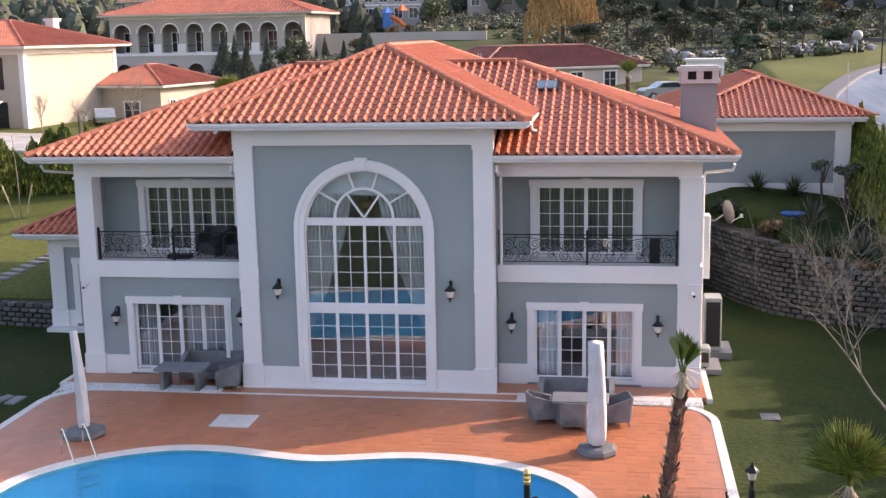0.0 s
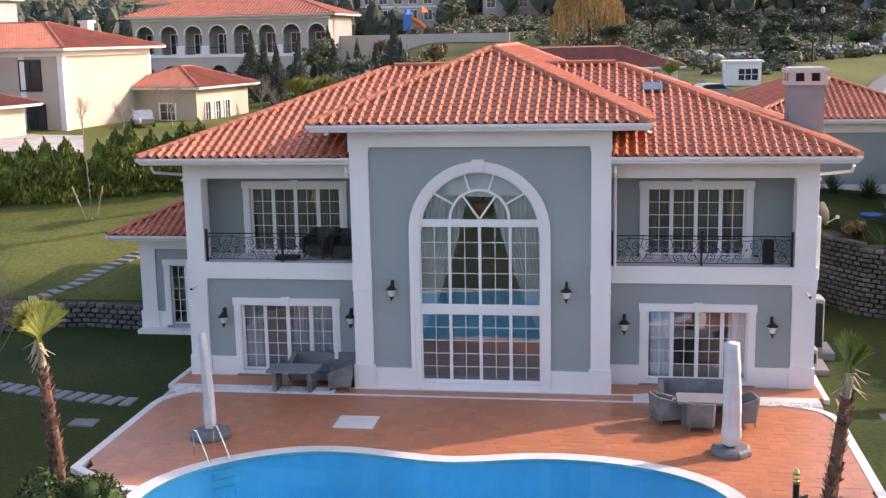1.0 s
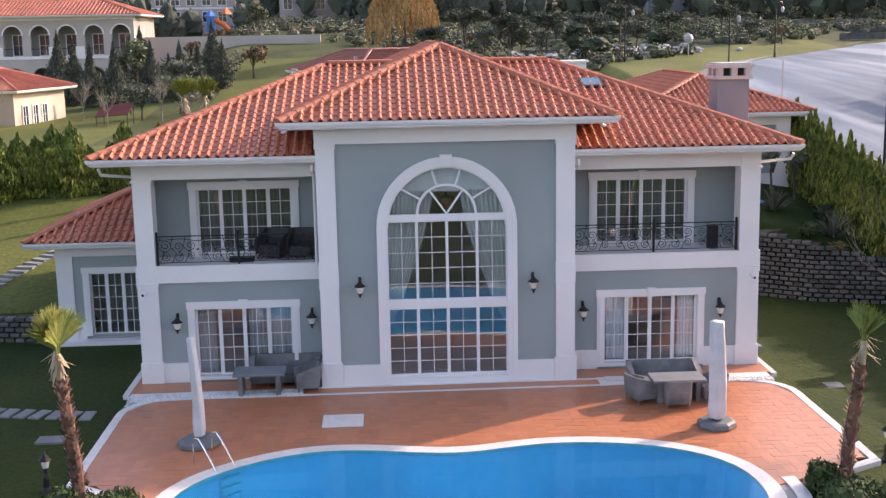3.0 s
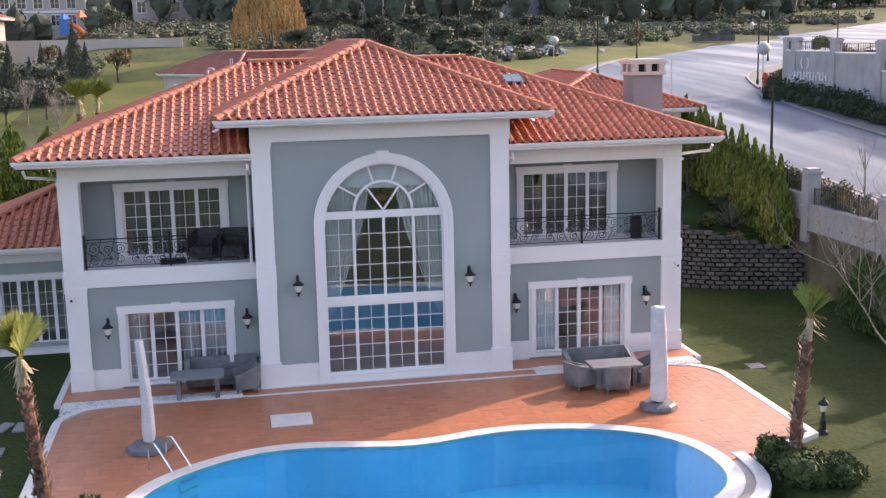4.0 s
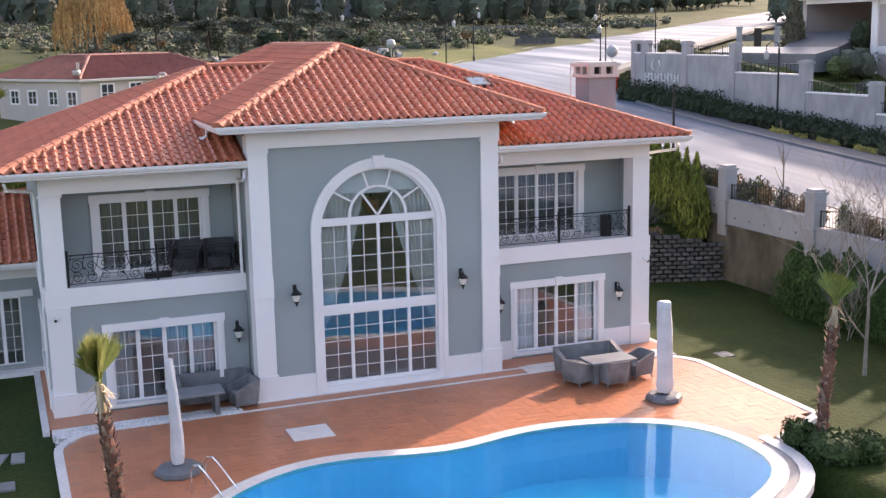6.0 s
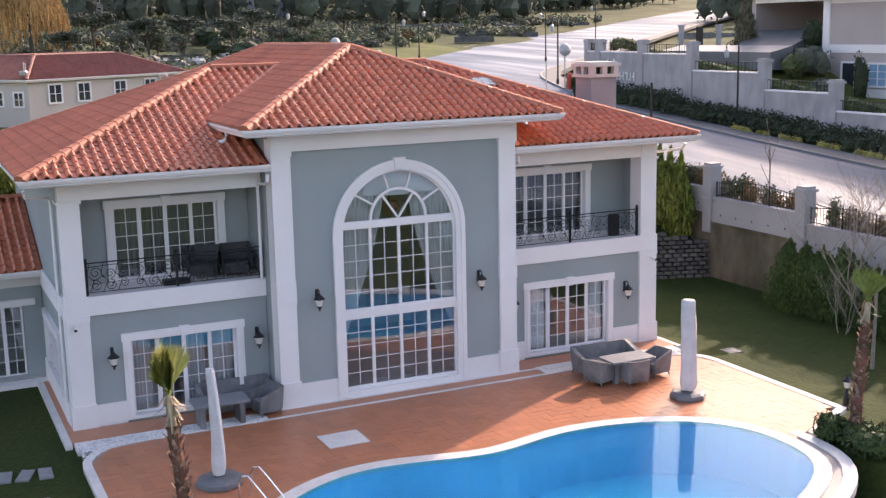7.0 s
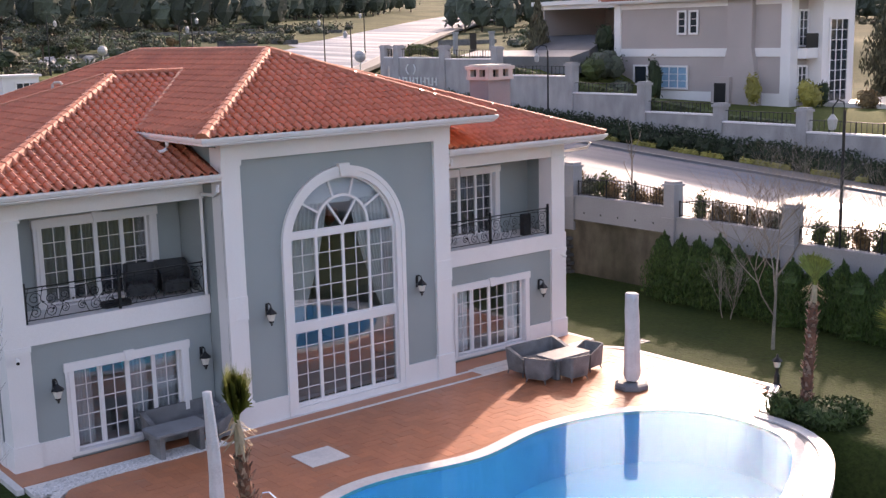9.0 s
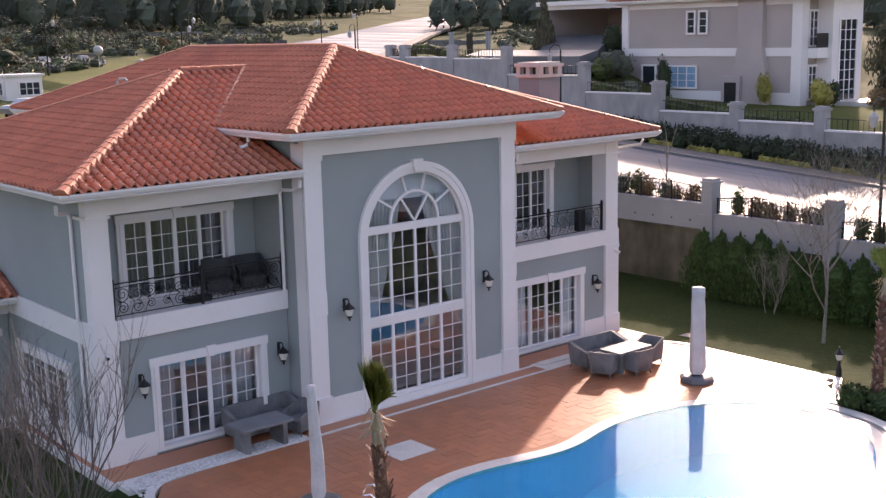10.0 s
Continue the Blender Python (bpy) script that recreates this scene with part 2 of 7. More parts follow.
LEAFDRY = mat("dry autumn foliage", (0.19, 0.125, 0.06), 0.85, 0.2, 0.3, 6, 0.3, island=0.5)
LEAFHILL = mat("mixed winter foliage", (0.13, 0.11, 0.07), 0.85, 0.2, 0.1, 6, 0.3, island=0.45, tint=(0.09, 0.10, 0.06))
LEAFSLOPE = mat("slope shrub foliage", (0.12, 0.145, 0.075), 0.85, 0.2, 0.1, 6, 0.3, island=0.45)
# lightened and blued: the haze of distance is put into this colour
LEAFFAR = mat("distant pine foliage with haze in colour", (0.075, 0.092, 0.065), 0.85, 0.2, 0.1, 3, 0.3, island=0.45)
LEAFYEL = mat("yellow shrub foliage", (0.30, 0.26, 0.06), 0.8, 0.2, 0.3, 6, 0.3, island=0.4)
PALMLEAF = mat("fan palm leaf", (0.12, 0.16, 0.025), 0.55, 0.2, 1.0, 10, 0.2, island=0.4, tint=(0.22, 0.21, 0.045))
PALMTRUNK = mat("palm trunk bark", (0.2, 0.085, 0.055), 0.9, 0.25, 3.0, 15, 0.6, island=0.4)
PALMHUSK = mat("pale leaf husk", (0.36, 0.23, 0.18), 0.9, 0.25, 3.0, 15, 0.5, island=0.75)
JUNIPER = mat("juniper foliage", (0.03, 0.058, 0.014), 0.8, 0.2, 0.8, 8, 0.3, island=0.5, tint=(0.06, 0.09, 0.02))
PALMNECK = mat("pale palm neck", (0.42, 0.33, 0.22), 0.8, 0.15, 3.0, 15, 0.3)
BARK = mat("bare branch bark", (0.29, 0.25, 0.21), 0.9, 0.2, 2.0, 20, 0.4)
BARKGREY = mat("grey winter bark", (0.15, 0.13, 0.125), 0.9, 0.2, 2.0, 20, 0.4)
BARKDARK = mat("brown trunk bark", (0.09, 0.07, 0.055), 0.9, 0.2, 2.0, 20, 0.4)
ROCK = mat("pale garden rock", (0.42, 0.41, 0.40), 0.85, 0.2, 1.0, 8, 0.5, island=0.2)
CARPAINT = mat("silver car paint", (0.45, 0.47, 0.5), 0.25, 0.03, bump=0.0, metal=0.6)
TYRE = mat("black rubber", (0.02, 0.02, 0.02), 0.8, 0.1)
BLUEPLASTIC = mat("blue plastic", (0.02, 0.16, 0.5), 0.4, 0.05)
ORANGEP = mat("orange plastic", (0.7, 0.15, 0.03), 0.4, 0.05)
YELLOWP = mat("yellow paint", (0.75, 0.5, 0.03), 0.4, 0.05)
CHIMNEY = mat("taupe chimney render", (0.235, 0.255, 0.28), 0.85, 0.06, 0.6, 30, 0.1)
CAPSTONE = mat("cream cap stone", (0.5, 0.475, 0.455), 0.75, 0.08, 1.0, 20, 0.1)
WETSTONE = mat("grey gutter stone", (0.26, 0.255, 0.26), 0.5, 0.12, 1.0, 20, 0.1)
GUTTERRED = mat("red painted metal", (0.5, 0.06, 0.03), 0.5, 0.08)
METALGREY = mat("grey metal", (0.5, 0.5, 0.5), 0.4, 0.05, metal=0.6)
AGEDMETAL = mat("aged pale metal", (0.4, 0.4, 0.38), 0.5, 0.1, 1.5, 20, 0.05)
PLASTICW = mat("white plastic", (0.75, 0.75, 0.74), 0.4, 0.05)


# ---- mesh tools ----
class Shape:
    """Vertices and faces of one mesh."""

    def __init__(self):
        self.v, self.f, self.smooth = [], [], False

    def add(self, pts, faces):
        o = len(self.v)
        self.v += [tuple(p) for p in pts]
        self.f += [tuple(o + i for i in q) for q in faces]
        return self

    def box(self, x0, x1, y0, y1, z0, z1):
        return self.add([(x, y, z) for z in (z0, z1) for y in (y0, y1) for x in (x0, x1)],
                        [(0, 2, 3, 1), (4, 5, 7, 6), (0, 1, 5, 4), (2, 6, 7, 3), (0, 4, 6, 2), (1, 3, 7, 5)])

    def obox(self, c, size, yaw):
        """A box about c (the middle of its base), turned by yaw degrees."""
        s, k = math.sin(radians(yaw)), math.cos(radians(yaw))
        hx, hy = size[0] / 2, size[1] / 2
        p = [(c[0] + x * k - y * s, c[1] + x * s + y * k, c[2] + z) for z in (0, size[2]) for y in (-hy, hy) for x in (-hx, hx)]
        return self.add(p, [(0, 2, 3, 1), (4, 5, 7, 6), (0, 1, 5, 4), (2, 6, 7, 3), (0, 4, 6, 2), (1, 3, 7, 5)])

    def prism(self, poly, z0, z1):
        n = len(poly)
        p = [(x, y, z0) for x, y in poly] + [(x, y, z1) for x, y in poly]
        f = [tuple(range(n - 1, -1, -1)), tuple(range(n, 2 * n))]
        return self.add(p, f + [(i, (i + 1) % n, n + (i + 1) % n, n + i) for i in range(n)])

    def slabxz(self, poly, y0, y1):
        """A flat piece that stands upright: an outline in x and z, from y0 to y1."""
        n = len(poly)
        p = [(x, y0, z) for x, z in poly] + [(x, y1, z) for x, z in poly]
        f = [tuple(range(n)), tuple(range(2 * n - 1, n - 1, -1))]
        return self.add(p, f + [(i, n + i, n + (i + 1) % n, (i + 1) % n) for i in range(n)])

    def turn(self, prof, n=12, c=(0, 0, 0), closed=True):
        """A turned body: (radius, z) rows round the upright axis through c."""
        p, f = [], []
        for r, z in prof:
            p += [(c[0] + r * math.cos(2 * math.pi * i / n), c[1] + r * math.sin(2 * math.pi * i / n), c[2] + z) for i in range(n)]
        for j in range(len(prof) - 1):
            f += [(j * n + i, j * n + (i + 1) % n, (j + 1) * n + (i + 1) % n, (j + 1) * n + i) for i in range(n)]
        if closed:
            f += [tuple(range(n - 1, -1, -1)), tuple((len(prof) - 1) * n + i for i in range(n))]
        return self.add(p, f)

    def tube(self, pts, r, n=5, taper=1.0):
        pts = [Vector(p) for p in pts]
        p, f, m = [], [], len(pts)
        up = Vector((0.03, 0.07, 1))
        for k, q in enumerate(pts):
            d = (pts[min(k + 1, m - 1)] - pts[max(k - 1, 0)]).normalized()
            a = d.cross(up if abs(d.z) < 0.9 else Vector((1, 0.05, 0))).normalized()
            b = d.cross(a)
            rr = r * (1 + (taper - 1) * k / max(1, m - 1))
            p += [q + rr * (a * math.cos(2 * math.pi * i / n) + b * math.sin(2 * math.pi * i / n)) for i in range(n)]
        for k in range(m - 1):
            f += [(k * n + i, k * n + (i + 1) % n, (k + 1) * n + (i + 1) % n, (k + 1) * n + i) for i in range(n)]
        f += [tuple(range(n - 1, -1, -1)), tuple((m - 1) * n + i for i in range(n))]
        return self.add(p, f)

    def ball(self, c, r, n=8, m=5, rough=0.0, rng=random):
        rx, ry, rz = r if isinstance(r, tuple) else (r, r, r)
        p, f = [(c[0], c[1], c[2] - rz)], []
        for j in range(1, m):
            a = math.pi * j / m
            for i in range(n):
                k = 1 + rough * (rng.random() - 0.5)
                t = 2 * math.pi * (i + 0.5 * (j % 2)) / n
                p.append((c[0] + k * rx * math.sin(a) * math.cos(t), c[1] + k * ry * math.sin(a) * math.sin(t), c[2] - k * rz * math.cos(a)))
        p.append((c[0], c[1], c[2] + rz))
        top = len(p) - 1
        f += [(0, 1 + (i + 1) % n, 1 + i) for i in range(n)]
        for j in range(m - 2):
            f += [(1 + j * n + i, 1 + j * n + (i + 1) % n, 1 + (j + 1) * n + (i + 1) % n, 1 + (j + 1) * n + i) for i in range(n)]
        f += [(1 + (m - 2) * n + i, 1 + (m - 2) * n + (i + 1) % n, top) for i in range(n)]
        return self.add(p, f)

    def sweep(self, rect, prof):
        """A profile of (outward, z) points carried round the rectangle x0, x1, y0, y1 with mitred corners."""
        x0, x1, y0, y1 = rect
        p, f, n = [], [], len(prof)
        for sx, sy in ((0, 0), (1, 0), (1, 1), (0, 1)):
            p += [((x1 + d) if sx else (x0 - d), (y1 + d) if sy else (y0 - d), z) for d, z in prof]
        for k in range(4):
            f += [(k * n + i, ((k + 1) % 4) * n + i, ((k + 1) % 4) * n + (i + 1) % n, k * n + (i + 1) % n) for i in range(n)]
        return self.add(p, f)

    def mesh(self, name, material):
        me = bpy.data.meshes.new(name)
        me.from_pydata(self.v, [], self.f)
        me.materials.append(material)
        if self.smooth:
            me.polygons.foreach_set("use_smooth", [True] * len(me.polygons))
        me.update()
        return me


def part(name, shape, material, parent=None, label="", at=None):
    ob = new(name, shape.mesh(name, material) if isinstance(shape, Shape) else shape)
    if at is not None:
        ob.matrix_world = at
    if parent is not None:
        ob.parent = parent
    return tagged(ob, label)


def thing(name, label, category, group="", kind="", at=None):
    ob = new(name)
    ob.empty_display_size = 0.2
    if at is not None:
        ob.matrix_world = at
    return tagged(ob, label, category, group, kind)


def solid(name, shape, material, label, category="", kind="structure", group=""):
    return tagged(part(name, shape, material), label, category, group, kind)


# ---- ground ----
def smooth(a, b, t):
    t = min(1.0, max(0.0, (t - a) / (b - a)))
    return t * t * (3 - 2 * t)


def street_z(y):
    return 2.45 + 0.065 * (y - 2) if y < 60 else 6.22 + 0.06 * (y - 60)


ROAD = ((29.8, -120), (29.8, -60), (29.8, 0), (29.8, 25), (30.8, 42), (34, 57), (39.5, 72), (48.5, 85), (62, 99), (107, 143), (170, 200), (260, 270))


def road_mid(y):
    for (xa, ya), (xb, yb) in zip(ROAD, ROAD[1:]):
        if y <= yb:
            return xa + (xb - xa) * (y - ya) / (yb - ya)
    return ROAD[-1][0]


STONE_LINE = ((10.6, 19.5), (12.2, 16.4), (13.0, 14.6), (14.2, 12.8), (16.2, 11.4), (19.95, 10.2))


def wall_y(x):
    for (xa, ya), (xb, yb) in zip(STONE_LINE, STONE_LINE[1:]):
        if x <= xb:
            return ya + (yb - ya) * max(0.0, x - xa) / (xb - xa)
    return STONE_LINE[-1][1]


def wall_top(x):
    """Height of the stone retaining wall, which falls towards the street."""
    return 2.72 - 0.2 * max(0.0, min(19.9, x) - 13.2)


def ground_z(x, y):
    back = 2.0 + 0.115 * (y - 12) if y < 27 else 3.7 + 0.06 * (y - 27)
    if x > 10.5:
        bank = wall_top(x) + 0.15 * max(0.0, y - wall_y(x)) - 0.05
        back += (bank - back) * (1 - smooth(22, 36, y)) * smooth(10.5, 11.2, x)
    left = 0.75 + 0.155 * (y - 7.5) if y < 24 else 3.3 + 0.012 * (y - 24)
    if y > 95:
        left += 0.05 * (y - 95)
    left += 0.09 * smooth(-36, -20, x) * min(50.0, max(0.0, y - 70))
    far = left + (back - left) * smooth(-14, 14, x)
    low = -0.12 if x < 10.5 else -0.12 - 0.22 * smooth(10.5, 14, x)
    edge = 7.9 if x < -14 else wall_y(x) + (1.5 if x < 14.5 else 0.95)
    if -14 <= x < 11.0:
        edge = 13.0
    z = low + (far - low) * smooth(edge, edge + (0.4 if x < -14 or x > 11.0 else 4.0), y)
    if x > 20.8:
        s = street_z(y)
        z = z + (s - z) * smooth(20.9, 21.3, x)
        over = max(39.9, road_mid(y) + 9.5 + 4 * smooth(58, 75, y))
        if x > over:
            up = 5.0 + (0.14 if y > 17 else 0.05) * (y - 17) if y < 50 else 9.62
            flat = 5.7 + 0.3 * smooth(17, 32, y) + 3.3 * smooth(31.0, 36.5, y)
            up += (flat - up) * smooth(41.5, 46.0, x) * (1 - smooth(48, 52, y))
            up += (s + 0.15 + 0.02 * (x - over) - up) * smooth(53, 57, y)
            z += (up - z) * smooth(over, over + 0.8, x)
    return z


def steps(rows):
    out = []
    for a, b, d in rows:
        n = max(1, round((b - a) / d))
        out += [a + (b - a) * i / n for i in range(n)]
    return out + [rows[-1][1]]


def build_ground():
    xs = steps([(-420, -80, 20), (-80, -24, 4), (-24, 44, 0.7), (44, 90, 4), (90, 460, 20)])
    ys = steps([(-260, -40, 12), (-40, -14, 2), (-14, 30, 0.7), (30, 110, 4), (110, 620, 20)])
    s = Shape()
    s.smooth = True
    rng = random.Random(3)
    for y in ys:
        for x in xs:
            inside = -7.9 < x < 8.1 and -14.5 < y < -5.2
            z = -2.2 if inside else ground_z(x, y)
            if y > 30 or x < -24:
                near = smooth(14.0, 22.0, abs(x - road_mid(y)))
                z += 0.25 * near * noise.noise((x * 0.07, y * 0.07, 0)) - 0.5 * (1 - near) * smooth(24, 34, y)
            s.v.append((x, y, z))
    n = len(xs)
    s.f = [(j * n + i, j * n + i + 1, (j + 1) * n + i + 1, (j + 1) * n + i) for j in range(len(ys) - 1) for i in range(n - 1)]
    ob = solid("ground", s, LAWN, "sloping dark green and paler yellow-green lawn round the villa", "lawn")
    ob.data.materials.append(HILLBED)
    ob.data.materials.append(LAWNPALE)
    for q in ob.data.polygons:
        c = q.center
        if c.x > 57 and c.y > -20 or not (-19 < c.x < -6 and c.y < 112) and c.y > 50 and c.x > -24 and not -30 < c.x - road_mid(c.y) < (45 if c.y < 95 else 9) and noise.noise((c.x * 0.03, c.y * 0.04, 5.0)) < 0.6:
            q.material_index = 1
        elif c.y > 40 or c.x < -11 and c.y > 8.5 or c.x > 39:
            q.material_index = 2
    return ob


build_ground()


def bend(y, side):
    """Extra width of the road on one side, at its wide bend uphill."""
    if side < 0:
        return -4.6 * smooth(30, 57, y) - 3.0 * smooth(60, 95, y)
    return 4.0 * smooth(66, 90, y)


def strip(name, mids, off0, off1, lift, material, label, category, kind="structure", thick=0.0):
    """A strip along the road between two offsets from its middle, lying on the street's slope."""
    s = Shape()
    pts = []
    for (xa, ya), (xb, yb) in zip(mids, mids[1:]):
        n = max(1, int(math.hypot(xb - xa, yb - ya) / 2.5))
        pts += [(xa + (xb - xa) * i / n, ya + (yb - ya) * i / n) for i in range(n)]
    pts = [(sum(p[0] for p in pts[max(0, i - 3):i + 4]) / len(pts[max(0, i - 3):i + 4]), pts[i][1]) for i in range(len(pts))]
    rows = []
    for i, (x, y) in enumerate(pts):
        a, b = pts[max(0, i - 1)], pts[min(len(pts) - 1, i + 1)]
        d = Vector((b[0] - a[0], b[1] - a[1])).normalized()
        nx, ny = d.y, -d.x
        z = street_z(y) + lift
        a, b = off0 + bend(y, off0), off1 + bend(y, off1)
        rows.append(((x + nx * a, y + ny * a, z), (x + nx * b, y + ny * b, z)))
    for r in rows:
        s.v += [r[0], r[1], (r[1][0], r[1][1], r[1][2] - thick), (r[0][0], r[0][1], r[0][2] - thick)]
    for i in range(len(rows) - 1):
        o, p = 4 * i, 4 * i + 4
        s.f += [(o, o + 1, p + 1, p), (o + 3, o, p, p + 3), (o + 1, o + 2, p + 2, p + 1)]
    return solid(name, s, material, label, category, kind)


strip("road", ROAD, -5.2, 5.2, 0.06, ASPHALT, "wet grey asphalt road that bends uphill", "road", thick=0.3)
strip("kerb_far", ROAD, 5.2, 5.4, 0.2, KERB, "pale concrete kerb along the road", "kerb", thick=0.4)
strip("kerb_near", ROAD, -5.4, -5.2, 0.2, KERB, "pale concrete kerb along the road", "kerb", thick=0.4)
strip("pavement_far", ROAD, 5.4, 7.2, 0.17, PAVE, "grey block pavement beside the road", "pavement", thick=0.4)
strip("pavement_near", ROAD[:4], -9.3, -5.4, 0.16, PAVEWET, "wide pale wet pavement beside the boundary wall", "pavement", thick=0.4)
strip("pavement_bend", ROAD[3:], -6.9, -5.4, 0.17, PAVE, "grey block pavement beside the road", "pavement", thick=0.4)


# ---- terrace and pool ----
TX0, TX1, TY0, TY1 = -10.25, 10.52, -16.5, -0.75


def pool_outline(grow=0.0, n=72):
    """The kidney-shaped rim: two rounded ends with a gentle waist on the house's side."""
    pts = []
    for i in range(n):
        a = 2 * math.pi * i / n
        c, s = math.cos(a), math.sin(a)
        e = 2.45
        r = 1 / ((abs(c) / 7.75) ** e + (abs(s) / 4.15) ** e) ** (1 / e)
        x, y = r * c, r * s
        waist = 0.62 * math.exp(-((x + 0.3) / 2.1) ** 2) * (1 if y > 0 else 0.3)
        bulge = 0.25 * math.exp(-((x + 4.6) / 1.9) ** 2) * (1 if y > 0 else 0)
        lean = smooth(0.5, 7.0, x)
        y = (y - waist + bulge) * (1 - (0.05 if y > 0 else 0.14) * lean) + 0.45 * lean
        x *= 0.928 if x > 0 else 0.98
        pts.append((x - 0.1, y - 9.95))
    if not grow:
        return pts
    out = []
    for i in range(n):
        a, b = pts[i - 1], pts[(i + 1) % n]
        d = Vector((b[0] - a[0], b[1] - a[1])).normalized()
        out.append((pts[i][0] + d.y * grow, pts[i][1] - d.x * grow))
    return out


def ring(inner, outer, z0, z1, shape):
    n = len(inner)
    shape.add([(*p, z1) for p in inner] + [(*p, z1) for p in outer] + [(*p, z0) for p in outer] + [(*p, z0) for p in inner],
              [(i, n + i, n + (i + 1) % n, (i + 1) % n) for i in range(n)] + [(n + i, 2 * n + i, 2 * n + (i + 1) % n, n + (i + 1) % n) for i in range(n)]
              + [(3 * n + i, i, (i + 1) % n, 3 * n + (i + 1) % n) for i in range(n)])


def in_poly(x, y, poly):
    c = False
    for (xa, ya), (xb, yb) in zip(poly, poly[1:] + poly[:1]):
        if (ya > y) != (yb > y) and x < (xb - xa) * (y - ya) / (yb - ya) + xa:
            c = not c
    return c


def terrace_outline():
    pts = []
    for cx, a0 in ((TX1 - 1.3, 0), (TX0 + 1.3, 90)):
        pts += [(cx + 1.3 * math.cos(radians(a0 + k * 15)), TY1 - 1.3 + 1.3 * math.sin(radians(a0 + k * 15))) for k in range(7)]
    return pts + [(TX0, -7.6), (TX0 + 1.6, -8.75), (8.3, -9.1), (TX1, -7.9)]


RIM = pool_outline()
TERRACE = terrace_outline()


def build_pool():
    pool = thing("swimming_pool", "kidney-shaped pool of still bright blue water", "pool", kind="structure")
    s = Shape()
    n = len(RIM)
    s.add([(*p, 0.045) for p in pool_outline(0.06)] + [(*p, -1.6) for p in pool_outline(0.06)], [(i, n + i, n + (i + 1) % n, (i + 1) % n) for i in range(n)] + [tuple(range(n, 2 * n))])
    part("basin", s, POOLTILE, pool, "blue mosaic basin")
    w = Shape()
    w.add([(*p, 0.042) for p in pool_outline(0.05)], [tuple(range(n))])
    part("water", w, WATER, pool, "clear still water")
    # coping stones, one by one
    k = 48
    inner, outer = pool_outline(0.0, k * 2), pool_outline(0.44, k * 2)
    for i in range(k):
        q = [inner[(2 * i) % (2 * k)], inner[(2 * i + 1) % (2 * k)], inner[(2 * i + 2) % (2 * k)]]
        o = [outer[(2 * i) % (2 * k)], outer[(2 * i + 1) % (2 * k)], outer[(2 * i + 2) % (2 * k)]]
        poly = q + o[::-1]
        part("coping_stone", Shape().prism(poly[::-1], -0.05, 0.055), MARBLE, pool)
    # raised overflow rim round the far end
    for g0, g1, zt, nm, m, lab in ((0.44, 0.7, -0.015, "overflow_gutter", WETSTONE, "grey overflow gutter"), (0.7, 1.06, 0.03, "outer_rim", MARBLE, "wide white outer rim")):
        a, b = pool_outline(g0, 96), pool_outline(g1, 96)
        sel = [i for i in range(96) if a[i][0] > 2.0 and a[i][1] < -8.75]
        sel.sort(key=lambda i: math.atan2(a[i][1] + 9.95, a[i][0]))
        s = Shape()
        for i, j in zip(sel, sel[1:]):
            s.prism([a[i], b[i], b[j], a[j]], -0.2, zt)
        part(nm, s, m, pool, lab)
    return pool


def terrace_ground():
    """The bed under the paving, open where the pool is."""
    n = 72
    s = Shape()
    outer = []
    cx, cy = 0.1, -6.0
    for p in pool_outline(0.3, n):
        a = math.atan2(p[1] + 9.95, p[0])
        d = Vector((math.cos(a), math.sin(a)))
        t = 0.0
        while in_poly(p[0] + d.x * t, p[1] + d.y * t, TERRACE) and t < 14:
            t += 0.05
        outer.append((p[0] + d.x * t, p[1] + d.y * t))
    ring(pool_outline(0.3, n), outer, -0.25, 0.012, s)
    return s


ter = thing("terrace", "terracotta paved terrace with a white marble edging beside the pool", "terrace", kind="structure")
part("paving_bed", terrace_ground(), GROUT, ter, "terracotta mortar bed")
s = Shape()
outer = []
for p, a, b in zip(TERRACE[-1:] + TERRACE[:-1], TERRACE, TERRACE[1:] + TERRACE[:1]):
    d0, d1 = (Vector((a[0] - p[0], a[1] - p[1])).normalized(), Vector((b[0] - a[0], b[1] - a[1])).normalized())
    n0, n1 = Vector((d0.y, -d0.x)), Vector((d1.y, -d1.x))
    m = (n0 + n1) * (0.25 / (1 + n0.dot(n1)))
    outer.append((a[0] + m.x, a[1] + m.y))
for i, (a, b) in enumerate(zip(TERRACE, TERRACE[1:] + TERRACE[:1])):
    if a[1] < -8 and b[1] < -8 and abs(b[0] - a[0]) > 5:
        continue
    s.prism([a, outer[i], outer[(i + 1) % len(outer)], b], -0.2, 0.025)
s.box(-8.75, -7.75, -9.12, -8.8, -0.2, 0.022)
part("edging", s, MARBLE, ter, "white marble edging")
build_pool()
apron = thing("house_apron", "raised terracotta strip with a white stone step along the house front", "paving", kind="structure")
s = Shape().box(-10.5, -4.26, 0.05, 1.1, -0.2, 0.03).box(3.97, 10.55, 0.12, 1.1, -0.2, 0.03).box(-10.5, -10.2, 1.1, 14, -0.2, 0.02).box(10.3, 10.55, 1.1, 14, -0.2, 0.02)
part("paving", s, TERR, apron, "terracotta paving strip")
part("paving", Shape().box(-4.9, 4.7, -0.64, -0.1, -0.2, 0.03), TERR, apron, "terracotta paving strip")
s = Shape().box(-4.9, 4.7, -0.74, -0.64, -0.2, 0.035).box(-4.9, 4.7, -0.1, 0.05, -0.2, 0.035).box(-10.45, -4.9, -0.74, 0.05, -0.2, 0.012).box(4.7, 10.4, -0.74, 0.12, -0.2, 0.03).box(4.95, 7.3, -0.3, 0.1, -0.1, 0.06)
